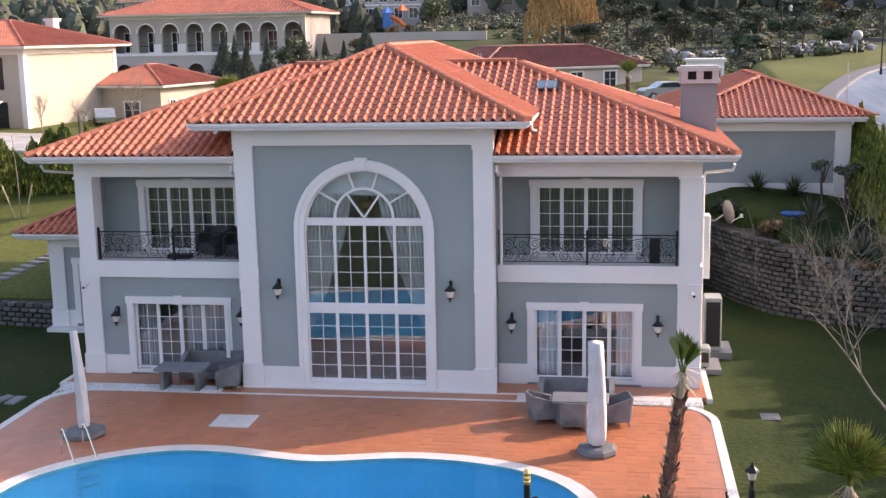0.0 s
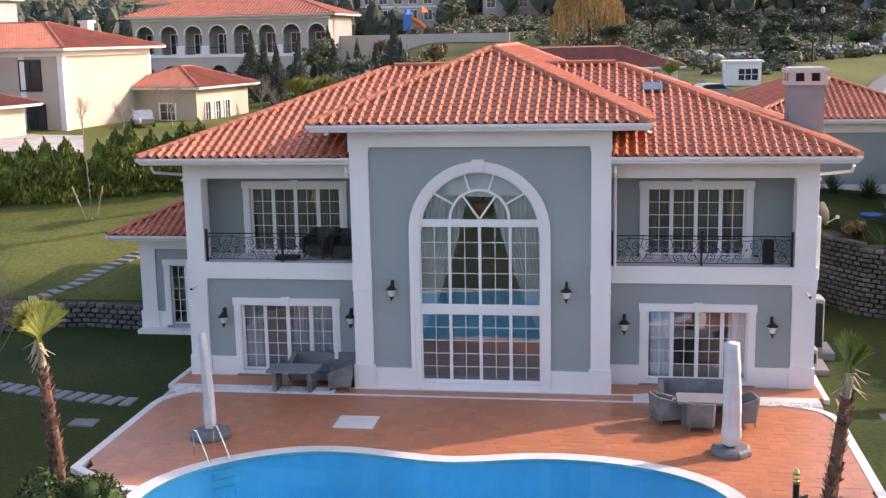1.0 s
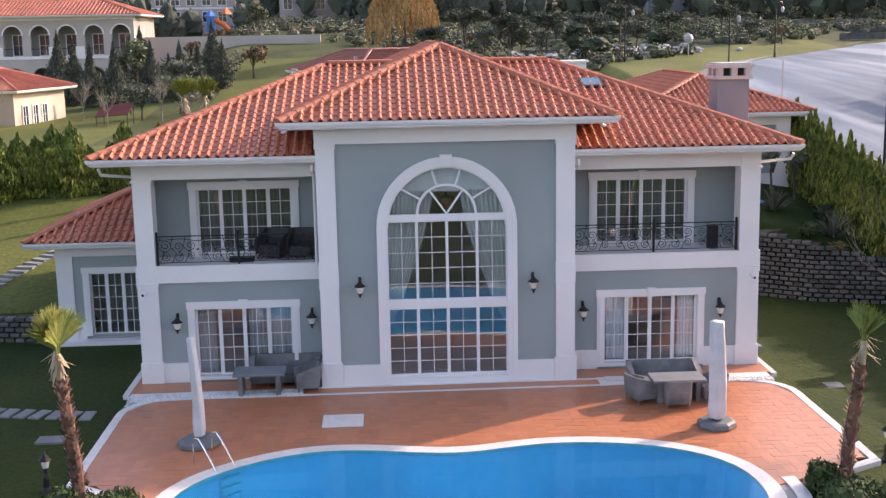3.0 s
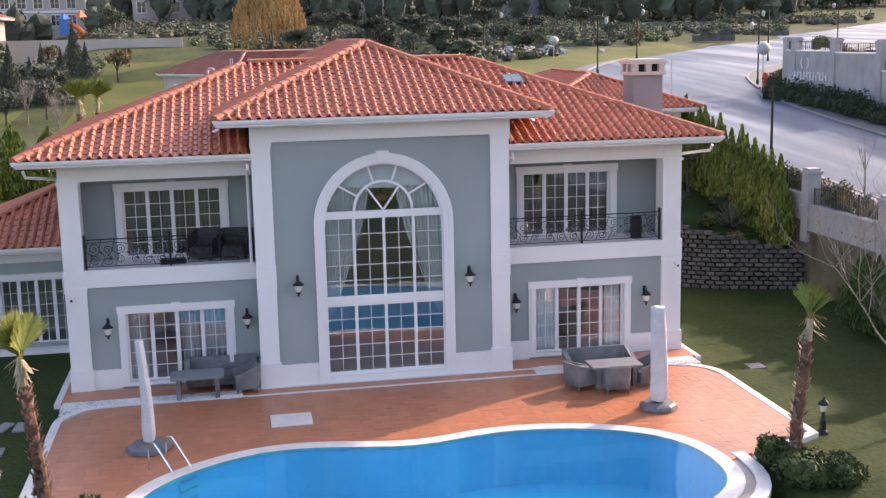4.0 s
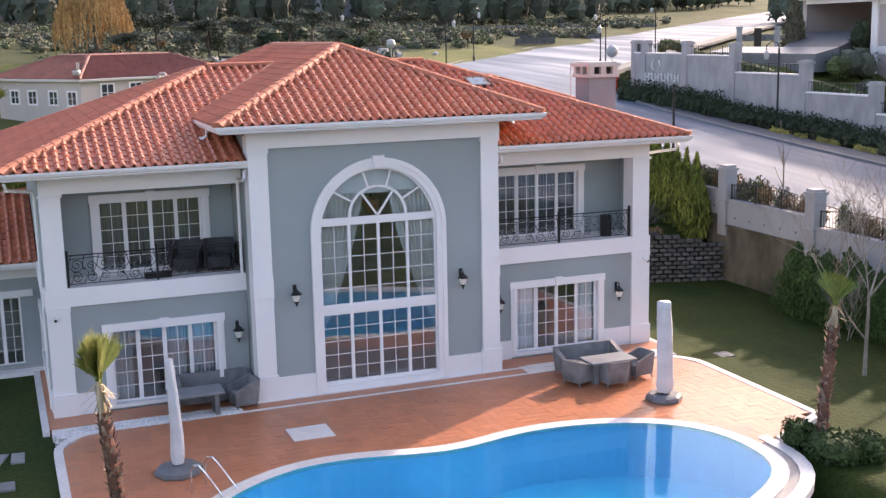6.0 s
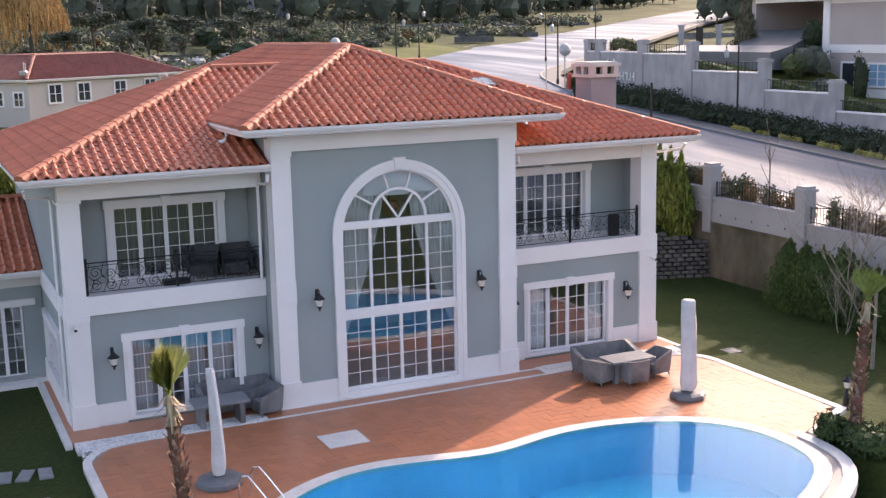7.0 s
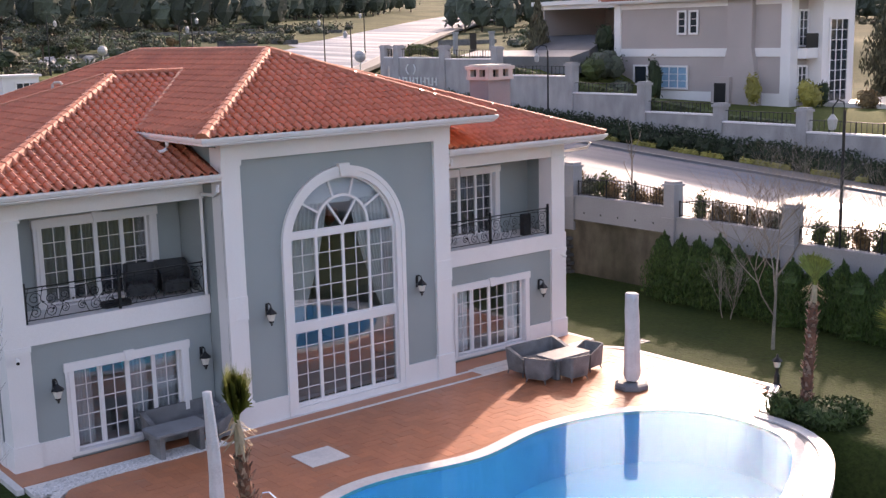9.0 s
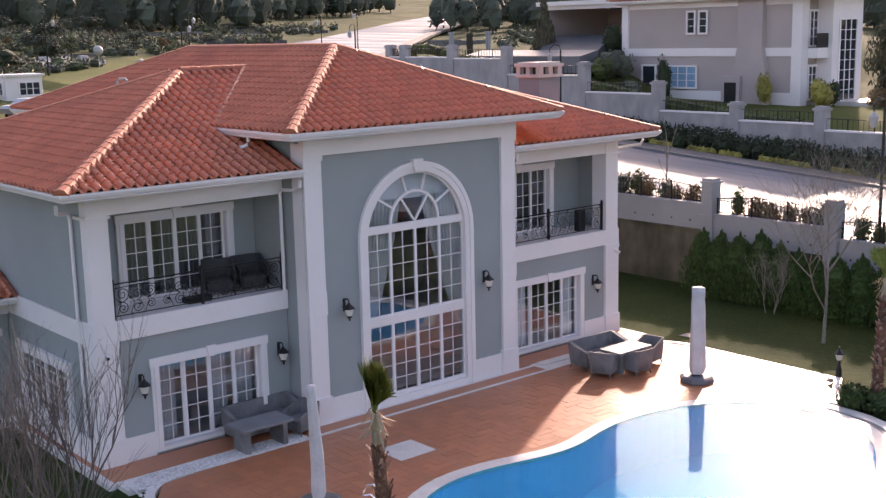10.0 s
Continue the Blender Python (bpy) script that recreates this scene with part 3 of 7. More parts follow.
part("stone_step", s, MARBLE, apron, "white stone step")
part("border", Shape().box(-10.7, -10.5, -0.12, 14, -0.2, 0.025).box(10.55, 10.73, 0.0, 14, -0.2, 0.025), MARBLE, apron, "white stone border")
peb = Shape()
rng = random.Random(8)
for i in range(1500):
    x = rng.uniform(-10.4, -4.9)
    y = rng.uniform(-0.76, -0.02)
    if x < -9.1:
        y -= rng.uniform(0, 0.9) * (min(1.0, (-9.1 - x) / 1.2)) ** 2
    r = rng.uniform(0.02, 0.045)
    peb.ball((x, y, 0.02), (r, r * 0.8, 0.022), 5, 3)
for i in range(420):
    x = rng.uniform(7.3, 10.35)
    r = rng.uniform(0.02, 0.04)
    peb.ball((x, rng.uniform(-0.8, -0.35), 0.035), (r, r * 0.8, 0.02), 5, 3)
solid("pebble_strip", peb, PEBBLE, "strip of loose white pebbles along the step", "pebbles", "stuff")

# ---- the villa ----
villa = thing("villa", "two-storey blue-grey villa with white pilasters and terracotta hipped roof", "house")
XL, XR, YF, YB = -10.27, 10.38, 1.2, 13.2
BX0, BX1 = -4.26, 3.97
WIN = {"l": (-8.47, -5.27), "r": (5.15, 8.33)}


def wall_with_hole(s, x0, x1, z0, z1, y0, y1, hole):
    hx0, hx1, hz0, hz1 = hole
    m = (hx0 + hx1) / 2
    return s.slabxz([(m - 0.001, z0), (x0, z0), (x0, z1), (x1, z1), (x1, z0), (m + 0.001, z0), (m + 0.001, hz0), (hx1, hz0), (hx1, hz1), (hx0, hz1), (hx0, hz0), (m - 0.001, hz0)], y0, y1)


for side, (xa, xb) in (("l", (XL + 0.02, BX0)), ("r", (BX1, XR - 0.02))):
    w0, w1 = WIN[side]
    part("ground_floor_wall", wall_with_hole(Shape(), xa, xb, 0, 3.42, YF, YF + 0.3, (w0 - 0.03, w1 + 0.03, 0.17, 2.53)), GREY, villa, "blue-grey rendered wall")
    ia, ib = (xa + 0.06, xb) if side == "l" else (xa, xb - 0.06)
    part("balcony_back_wall", wall_with_hole(Shape(), ia, ib, 3.9, 7.3, 2.8, 3.05, (w0 - 0.03, w1 + 0.03, 3.99, 6.31)), GREY, villa, "blue-grey rendered wall")
    part("floor_band", Shape().box(XL - 0.03 if side == "l" else BX1, BX0 if side == "l" else XR + 0.03, YF - 0.08, 3.0, 3.41, 3.97), WHITE, villa, "white floor band")
    part("balcony_beam", Shape().box(ia, ib, YF - 0.05, YF + 0.4, 6.81, 7.4), WHITE, villa, "white beam")
    part("balcony_ceiling", Shape().box(ia, ib, YF + 0.4, 2.8, 6.83, 6.95), WHITE, villa)
    px0, px1 = (XL, -9.61) if side == "l" else (9.66, XR)
    low = part("corner_pilaster", Shape().box(px0, px1, YF - 0.1, YF + 0.6, 0.72, 3.26), WHITE, villa, "white corner pilaster")
    part("pilaster_base", Shape().box(px0 - 0.04, px1 + 0.04, YF - 0.14, YF + 0.62, 0, 0.72), WHITE, low)
    part("pilaster_cap", Shape().box(px0 - 0.02, px1 + 0.02, YF - 0.12, YF + 0.62, 3.26, 3.41), WHITE, low)
    high = part("corner_pilaster", Shape().box(px0 + 0.03, px1 - 0.03, YF - 0.07, YF + 0.6, 3.97, 6.72), WHITE, villa, "white corner pilaster")
    part("pilaster_cap", Shape().box(px0 - 0.02, px1 + 0.02, YF - 0.12, YF + 0.62, 6.72, 6.8).box(px0 + 0.03, px1 - 0.03, YF - 0.07, YF + 0.6, 6.8, 7.4), WHITE, high)
    for p0, p1 in ((xa, w0 - 0.24), (w1 + 0.24, xb)):
        part("plinth", Shape().box(p0, p1, YF - 0.05, YF, 0, 0.68), WHITE, villa, "white plinth")

# side and back walls, floors inside
for sx, nm in ((XL + 0.02, "l"), (XR - 0.32, "r")):
    pieces = ((1.5, 3.0, 0, 7.4), (3.0, 6.4, 0, 0.8), (3.0, 6.4, 2.35, 7.4), (6.4, YB, 0, 7.4)) if nm == "l" else ((1.5, YB, 0, 7.4),)
    for ya, yb, za, zb in pieces:
        part("side_wall", Shape().box(sx, sx + 0.3, ya, yb, za, zb), GREY, villa, "blue-grey rendered wall")
part("back_wall", Shape().box(XL, XR, YB, YB + 0.3, 0, 7.4), GREY, villa)
for x0, x1 in ((XL - 0.06, XL), (XR, XR + 0.06)):
    part("side_band", Shape().box(x0, x1, 1.7, YB, 3.35, 3.97), WHITE, villa, "white band")
    part("side_plinth", Shape().box(x0, x1, 1.7, YB, 0, 0.7), WHITE, villa, "white plinth")
part("inner_floor", Shape().box(XL + 0.3, XR - 0.3, 1.3, YB, 0.0, 0.12).box(XL + 0.3, BX0, 3.05, YB, 3.6, 3.9).box(BX1, XR - 0.3, 3.05, YB, 3.6, 3.9), GREYIN, villa)
part("inner_wall", Shape().box(BX0 + 0.3, BX0 + 0.4, 0.4, YB, 0, 7.4).box(BX1 - 0.4, BX1 - 0.3, 0.4, YB, 0, 7.4).box(XL + 0.3, XR - 0.3, 8.0, 8.2, 0, 7.4), GREYIN, villa)

# the middle bay
CX, CZ, R0, R1 = -0.15, 5.22, 1.94, 2.22
ARCH = [(CX + R0 * math.cos(math.pi * k / 24), CZ + R0 * math.sin(math.pi * k / 24)) for k in range(25)]
top = 8.3
part("bay_wall", Shape().slabxz([(CX - R0, 0), (BX0, 0), (BX0, top), (BX1, top), (BX1, 0), (CX + R0, 0)] + ARCH, 0.1, 0.4), GREY, villa, "blue-grey rendered wall")
part("bay_base", Shape().box(CX - R0, CX + R0, 0.1, 0.4, 0, 0.22), GREY, villa)
for xa, xb, ya, yb in ((BX0 + 0.02, BX0 + 0.3, 0.4, 18.0), (BX1 - 0.3, BX1 - 0.02, 0.4, 18.0), (BX0 + 0.02, BX1 - 0.02, 18.0, 18.3)):
    part("bay_side_wall", Shape().box(xa, xb, ya, yb, 0, 8.6), GREY, villa)
for x0, x1 in ((BX0, -3.66), (3.36, BX1)):
    s = Shape().box(x0, x1, 0.0, 0.12, 0, 8.3).box(x0 - 0.05, x1 + 0.05, -0.05, 0.14, 0, 0.83).box(x0 - 0.022, x1 + 0.022, -0.028, 0.14, 3.3, 3.36)
    s.box(x0 - 0.015, x1 + 0.015, -0.02, 0.14, 3.36, 4.0).box(x0 - 0.03, x1 + 0.03, -0.04, 0.14, 7.79, 7.94)
    s.box(x0 - 0.004, x0 + 0.016, 0.12, 0.62, 0, 8.3) if x0 < 0 else s.box(x1 - 0.016, x1 + 0.004, 0.12, 0.62, 0, 8.3)
    part("bay_pilaster", s, WHITE, villa, "tall white pilaster")
part("bay_sill", Shape().box(CX - R0, CX + R0, 0.03, 0.1, 0.0, 0.24), WHITE, villa, "white sill under the tall window")
part("bay_frieze", Shape().box(BX0 - 0.02, BX1 + 0.02, -0.06, 0.2, 7.94, 8.5), WHITE, villa, "white frieze under the eaves")
for p0, p1 in ((-3.66, CX - R1), (CX + R1, 3.36)):
    part("bay_plinth", Shape().box(p0, p1, 0.04, 0.1, 0, 0.73), WHITE, villa, "white plinth")
s = Shape()
for k in range(24):
    a0, a1 = math.pi * k / 24, math.pi * (k + 1) / 24
    for ra, rb, y0 in ((R0 - 0.01, R1, 0.02), (R0 + 0.17, R1 + 0.03, -0.02)):
        s.slabxz([(CX + r * math.cos(a), CZ + r * math.sin(a)) for r, a in ((ra, a0), (rb, a0), (rb, a1), (ra, a1))], y0, 0.16)
for sx in (-1, 1):
    xs = sorted((CX + sx * (R0 - 0.01), CX + sx * R1))
    s.box(xs[0], xs[1], 0.02, 0.16, 0.05, CZ)
    xs = sorted((CX + sx * (R0 + 0.17), CX + sx * (R1 + 0.03)))
    s.box(xs[0], xs[1], -0.02, 0.16, 0.05, CZ)
s.slabxz([(CX - 0.13, CZ + R0), (CX + 0.13, CZ + R0), (CX + 0.2, CZ + R1 + 0.1), (CX - 0.2, CZ + R1 + 0.1)], -0.08, 0.16)
part("arch_surround", s, WHITE, villa, "white moulded arch surround with a keystone")


def muntins(s, x0, x1, z0, z1, cols, rows, y, w=0.02):
    for i in range(1, cols):
        x = x0 + (x1 - x0) * i / cols
        s.box(x - w / 2, x + w / 2, y - 0.012, y + 0.03, z0, z1)
    for j in range(1, rows):
        z = z0 + (z1 - z0) * j / rows
        s.box(x0, x1, y - 0.012, y + 0.03, z - w / 2, z + w / 2)


def sash(parent, x0, x1, z0, z1, y, cols, rows, w=0.062):
    """One framed leaf with its glazing bars, under the window, and its pane."""
    s = Shape()
    s.box(x0, x0 + w, y - 0.03, y + 0.05, z0, z1).box(x1 - w, x1, y - 0.03, y + 0.05, z0, z1)
    s.box(x0 + w, x1 - w, y - 0.03, y + 0.05, z0, z0 + w).box(x0 + w, x1 - w, y - 0.03, y + 0.05, z1 - w, z1)
    muntins(s, x0 + w, x1 - w, z0 + w, z1 - w, cols, rows, y)
    part("sash", s, WHITE, parent, "white glazed leaf with thin bars")
    p = part("pane", Shape().box(x0 + w, x1 - w, y + 0.008, y + 0.014, z0 + w, z1 - w), GLASS, parent, "clear reflecting glass")
    p.visible_shadow = False


def french_window(x0, x1, z0, z1, y, rows, cap=0.24, base=True):
    w = part("window", Shape().box(x0 - 0.03, x1 + 0.03, y + 0.02, y + 0.14, z1 - 0.05, z1 + 0.03), WHITE, villa, "white four-leaf window with glazing bars")
    s = Shape()
    o = cap
    yo = y - 0.14
    s.box(x0 - o, x0, yo, y + 0.1, z0 - 0.02, z1).box(x1, x1 + o, yo, y + 0.1, z0 - 0.02, z1).box(x0 - o - 0.03, x1 + o + 0.03, yo - 0.03, y + 0.1, z1, z1 + o)
    s.box(x0 - o + 0.09, x0 - 0.02, yo - 0.03, yo, z0, z1).box(x1 + 0.02, x1 + o - 0.09, yo - 0.03, yo, z0, z1)
    m = (x0 + x1) / 2
    s.slabxz([(m - 0.09, z1 - 0.02), (m + 0.09, z1 - 0.02), (m + 0.15, z1 + o + 0.05), (m - 0.15, z1 + o + 0.05)], yo - 0.07, yo)
    part("surround", s, WHITE, w, "white moulded surround")
    if base:
        part("sill", Shape().box(x0 - o, x1 + o, yo - 0.02, y + 0.1, z0 - 0.12, z0 - 0.02), WHITE, w)
    d = (x1 - x0) / 4
    for i in range(4):
        sash(w, x0 + i * d, x0 + (i + 1) * d, z0, z1, y + (0.04 if i in (1, 2) else 0.07), 2, rows)
    return w


for side in "lr":
    french_window(*WIN[side], 0.2, 2.5, YF + 0.1, 5)
    french_window(*WIN[side], 4.02, 6.28, 2.84, 5)

bw = part("arched_window", Shape().box(CX - R0 + 0.02, CX + R0 - 0.02, 0.145, 0.252, 5.42, 5.62), WHITE, villa, "tall white arched window with a sunburst fanlight")
part("transom", Shape().box(CX - R0, CX + R0, 0.142, 0.252, 2.57, 2.81), WHITE, bw)
part("threshold", Shape().box(CX - R0, CX + R0, 0.12, 0.3, 0.2, 0.3), WHITE, bw)
d = 2 * R0 / 4
for i in range(4):
    xa = CX - R0 + i * d
    sash(bw, xa, xa + d, 2.81, 5.42, 0.2, 2, 5, 0.045)
    sash(bw, xa, xa + d, 0.3, 2.57, 0.19, 2, 5, 0.05)
s, arc = Shape(), Shape()
for k in range(24):
    a0, a1 = math.pi * k / 24, math.pi * (k + 1) / 24
    s.slabxz([(CX + r * math.cos(a), CZ + r * math.sin(a)) for r, a in ((R0 - 0.07, a0), (R0, a0), (R0, a1), (R0 - 0.07, a1))], 0.16, 0.26)
    arc.slabxz([(CX + r * math.cos(a), 5.62 + r * math.sin(a)) for r, a in ((0.9, a0), (0.98, a0), (0.98, a1), (0.9, a1))], 0.16, 0.26)
part("fanlight_frame", s, WHITE, bw, "white arched frame")
part("fanlight_arc", arc, WHITE, bw, "white half-round glazing bar")
for a in (30, 72, 108, 150):
    ca, sa = math.cos(radians(a)), math.sin(radians(a))
    t = 1.0
    while (t * ca) ** 2 + (5.62 + t * sa - CZ) ** 2 < (R0 - 0.03) ** 2:
        t += 0.01
    nx, nz = -sa * 0.03, ca * 0.03
    part("glazing_bar", Shape().slabxz([(CX + 0.95 * ca - nx, 5.62 + 0.95 * sa - nz), (CX + t * ca - nx, 5.62 + t * sa - nz), (CX + t * ca + nx, 5.62 + t * sa + nz), (CX + 0.95 * ca + nx, 5.62 + 0.95 * sa + nz)], 0.17, 0.25), WHITE, bw)
for a in (55, 125):
    ca, sa = math.cos(radians(a)), math.sin(radians(a))
    nx, nz = -sa * 0.03, ca * 0.03
    part("glazing_bar", Shape().slabxz([(CX - nx, 5.62 - nz), (CX + 0.93 * ca - nx, 5.62 + 0.93 * sa - nz), (CX + 0.93 * ca + nx, 5.62 + 0.93 * sa + nz), (CX + nx, 5.62 + nz)], 0.17, 0.25), WHITE, bw)

s = Shape()
fan = [p for p in ARCH if p[1] > 5.6]
s.slabxz([(CX - 1.88, 5.6), (CX + 1.88, 5.6)] + fan, 0.205, 0.211)
part("fanlight_pane", s, GLASS, bw, "clear reflecting glass").visible_shadow = False


# roofs
def run_profile(s, path, prof):
    """A profile of (outward, z) points along an open plan line, outward to its right, mitred at the corners."""
    pts = [Vector((*p, 0)) for p in path]
    n = len(prof)
    o = len(s.v)
    for k, p in enumerate(pts):
        d0 = (p - pts[k - 1]).normalized() if k else None
        d1 = (pts[k + 1] - p).normalized() if k + 1 < len(pts) else None
        d0, d1 = d0 or d1, d1 or d0
        n0, n1 = Vector((d0.y, -d0.x, 0)), Vector((d1.y, -d1.x, 0))
        m = (n0 + n1) / (1 + n0.dot(n1))
        s.v += [tuple(p + m * d + Vector((0, 0, z))) for d, z in prof]
    for k in range(len(pts) - 1):
        s.f += [(o + k * n + i, o + (k + 1) * n + i, o + (k + 1) * n + (i + 1) % n, o + k * n + (i + 1) % n) for i in range(n)]
    s.f += [tuple(o + i for i in range(n)), tuple(o + (len(pts) - 1) * n + i for i in range(n - 1, -1, -1))]
    return s


def tile_pieces(parent, origin, u, v, polygon, width, rowh, own=False, material=None, skip=None):
    """Roll tiles in rows over a slope. u runs along the eave, v up the slope; the polygon is in those two."""
    u, v = Vector(u).normalized(), Vector(v).normalized()
    n = u.cross(v)
    if n.z < 0:
        n = -n
    prof = ((0.0, 0.012), (0.13, 0.09), (0.3, 0.128), (0.47, 0.09), (0.6, 0.012), (1.0, 0.004))
    us, vs = [p[0] for p in polygon], [p[1] for p in polygon]
    s, mesh = Shape(), None
    made = 0
    for j in range(int((max(vs) - min(vs)) / rowh) + 1):
        b = min(vs) + j * rowh
        for i in range(int((max(us) - min(us)) / width) + 1):
            a = min(us) + i * width
            if not in_poly(a + width / 2, b + rowh * 0.45, polygon):
                continue
            if skip and skip(origin + u * (a + width / 2) + v * (b + rowh / 2)):
                continue
            lo, hi = -0.05, rowh + 0.02
            pts = [(a * 0 + p[0] * width, lo, p[1] + 0.036) for p in prof] + [(p[0] * width, hi, p[1]) for p in prof] + [(p[0] * width, lo, p[1] - 0.02) for p in prof]
            faces = [(k, k + 1, 7 + k, 6 + k) for k in range(5)] + [(12 + k, 13 + k, k + 1, k) for k in range(5)]
            base = origin + u * a + v * b
            if own:
                if mesh is None:
                    mesh = Shape().add([u * x + v * y + n * z for x, y, z in pts], faces).mesh("tile", TILEP)
                part("tile", mesh, None, parent, at=Matrix.Translation(base))
            else:
                s.add([base + u * x + v * y + n * z for x, y, z in pts], faces)
            made += 1
    if not own and made:
        tagged(part("tiles", s, material or TILE, parent), kind="stuff")
    return made


def caps(s, a, b, r=0.15, step=0.38, own=None):
    """Half-round ridge tiles from a to b, each lapping the next; with own each is a part of that roof."""
    a, b = Vector(a), Vector(b)
    d = (b - a)
    n = max(1, int(d.length / step))
    d.normalize()
    side = d.cross(Vector((0, 0, 1))).normalized()
    up = side.cross(d)
    # the mortar bed under the ridge tiles, closing the ends of the tile rows
    bed = [q + side * (r * w) + up * h for q in (a, a + d * (n * step)) for w, h in ((-1.45, -0.03), (-0.7, 0.085), (0.7, 0.085), (1.45, -0.03))]
    bedding = Shape().add(bed, [(0, 1, 5, 4), (1, 2, 6, 5), (2, 3, 7, 6), (0, 3, 2, 1), (4, 5, 6, 7)])
    if own is not None:
        part("mortar_bed", bedding, TILECAP, own, "terracotta mortar under the ridge tiles")
    for k in range(n):
        p0, p1 = a + d * (k * step - 0.03) + up * 0.03, a + d * (k * step + step) + up * 0.03
        pts = []
        for q, rr in ((p0, r * 1.12), (p1, r * 0.98)):
            pts += [q + side * rr * math.cos(t) + up * (rr * math.sin(t) * 0.66) for t in (0, 0.8, 1.57, 2.34, 3.14)]
        if own is not None:
            if k == 0:
                mesh = Shape().add([p - p0 for p in pts], [(i, i + 1, 6 + i, 5 + i) for i in range(4)] + [(4, 3, 2, 1, 0)]).mesh("ridge_tile", TILECAP)
            part("ridge_tile", mesh, None, own, at=Matrix.Translation(p0))
            continue
        s.add(pts, [(i, i + 1, 6 + i, 5 + i) for i in range(4)] + [(4, 3, 2, 1, 0)])


GUTTER = ((-0.35, -0.23), (-0.08, -0.23), (0.0, -0.19), (0.0, -0.16), (0.05, -0.13), (0.09, -0.05), (0.09, 0.0), (0.0, 0.0), (-0.35, 0.02))


def hip_roof(parent, rect, ze, slope, top, tiles=True, width=0.3, rowh=0.4, name="roof", front_own=False, skip=None, material=TILE, deck=DECK, gutter=True, fronts="fblr", gap=None):
    """A hipped roof over the eave rectangle; top is the height at which it is cut or ends in a ridge."""
    x0, x1, y0, y1 = rect
    run = min((top - ze) / slope, (x1 - x0) / 2, (y1 - y0) / 2)
    zt = ze + run * slope
    a = [(x0, y0, ze), (x1, y0, ze), (x1, y1, ze), (x0, y1, ze)]
    b = [(x0 + run, y0 + run, zt), (x1 - run, y0 + run, zt), (x1 - run, y1 - run, zt), (x0 + run, y1 - run, zt)]
    s = Shape()
    if gap:
        zc = ze + 0.5 * slope
        notch = [(gap[0], y0, ze), (gap[0], y0 + 0.5, zc), (gap[1], y0 + 0.5, zc), (gap[1], y0, ze)]
        s.add([Vector(p) - Vector((0, 0, 0.02)) for p in a + b + notch], [(0, 8, 9, 4), (9, 10, 5, 4), (11, 1, 5, 10), (1, 2, 6, 5), (2, 3, 7, 6), (3, 0, 4, 7), (4, 5, 6, 7)])
    else:
        s.add([Vector(p) - Vector((0, 0, 0.02)) for p in a + b], [(0, 1, 5, 4), (1, 2, 6, 5), (2, 3, 7, 6), (3, 0, 4, 7), (4, 5, 6, 7)])
    roof = part(name, s, deck, parent, "hipped roof of terracotta roll tiles")
    k = math.sqrt(1 + slope * slope)
    L, W = x1 - x0, y1 - y0
    if tiles:
        for f, o, u, v, ln in (("f", a[0], (1, 0, 0), (0, 1, slope), L), ("r", a[1], (0, 1, 0), (-1, 0, slope), W), ("b", a[2], (-1, 0, 0), (0, -1, slope), L), ("l", a[3], (0, -1, 0), (1, 0, slope), W)):
            if f in fronts:
                tile_pieces(roof, Vector(o), u, v, [(0, 0), (ln, 0), (ln - run, run * k), (run, run * k)], width, rowh, own=front_own and f == "f", skip=skip, material=material)
    s = Shape()
    for i in range(4):
        caps(s, Vector(a[i]) + Vector((0, 0, 0.03)), Vector(b[i]) + Vector((0, 0, 0.05)), own=roof if parent is villa else None)
    for i in range(4):
        if (Vector(b[i]) - Vector(b[(i + 1) % 4])).length > 0.3:
            caps(s, Vector(b[i]) + Vector((0, 0, 0.04)), Vector(b[(i + 1) % 4]) + Vector((0, 0, 0.04)), own=roof if parent is villa else None)
    if s.v:
        part("ridge_tiles", s, TILECAP if material is TILE else material, roof, "half-round ridge tiles")
    if gutter and gap:
        line = [(gap[1], y0), (x1, y0), (x1, y1), (x0, y1), (x0, y0), (gap[0], y0)]
        part("gutter", run_profile(Shape(), line, [(d, ze + z) for d, z in GUTTER]), WHITE, roof, "white moulded gutter and fascia")
        for xa, xb, ya in ((x0 + 0.05, gap[0], y0 + 0.05), (gap[1], x1 - 0.05, y0 + 0.05)):
            part("soffit", Shape().box(xa, xb, ya, y1 - 0.05, ze - 0.22, ze - 0.19), WHITE, roof, "white soffit")
    elif gutter:
        part("gutter", Shape().sweep(rect, [(d, ze + z - 0.0) for d, z in GUTTER]), WHITE, roof, "white moulded gutter and fascia")
        part("soffit", Shape().box(x0 + 0.05, x1 - 0.05, y0 + 0.05, y1 - 0.05, ze - 0.22, ze - 0.19), WHITE, roof, "white soffit")
    return roof


WING = (-11.28, 11.28, 0.0, 14.46)
BAYR = (-5.28, 5.12, -1.0, 19.0)


def under_bay(p):
    """True for wing tiles that lie under the middle roof."""
    return p.z < 8.73 + 0.415 * (min(p.x - BAYR[0], BAYR[1] - p.x, p.y - BAYR[2])) - 0.05 and BX0 < p.x < BX1


hip_roof(villa, WING, 7.6, 0.362, 10.3, skip=under_bay, gap=(BX0, BX1))
hip_roof(villa, BAYR, 8.71, 0.415, 10.88, name="bay_roof", front_own=True)
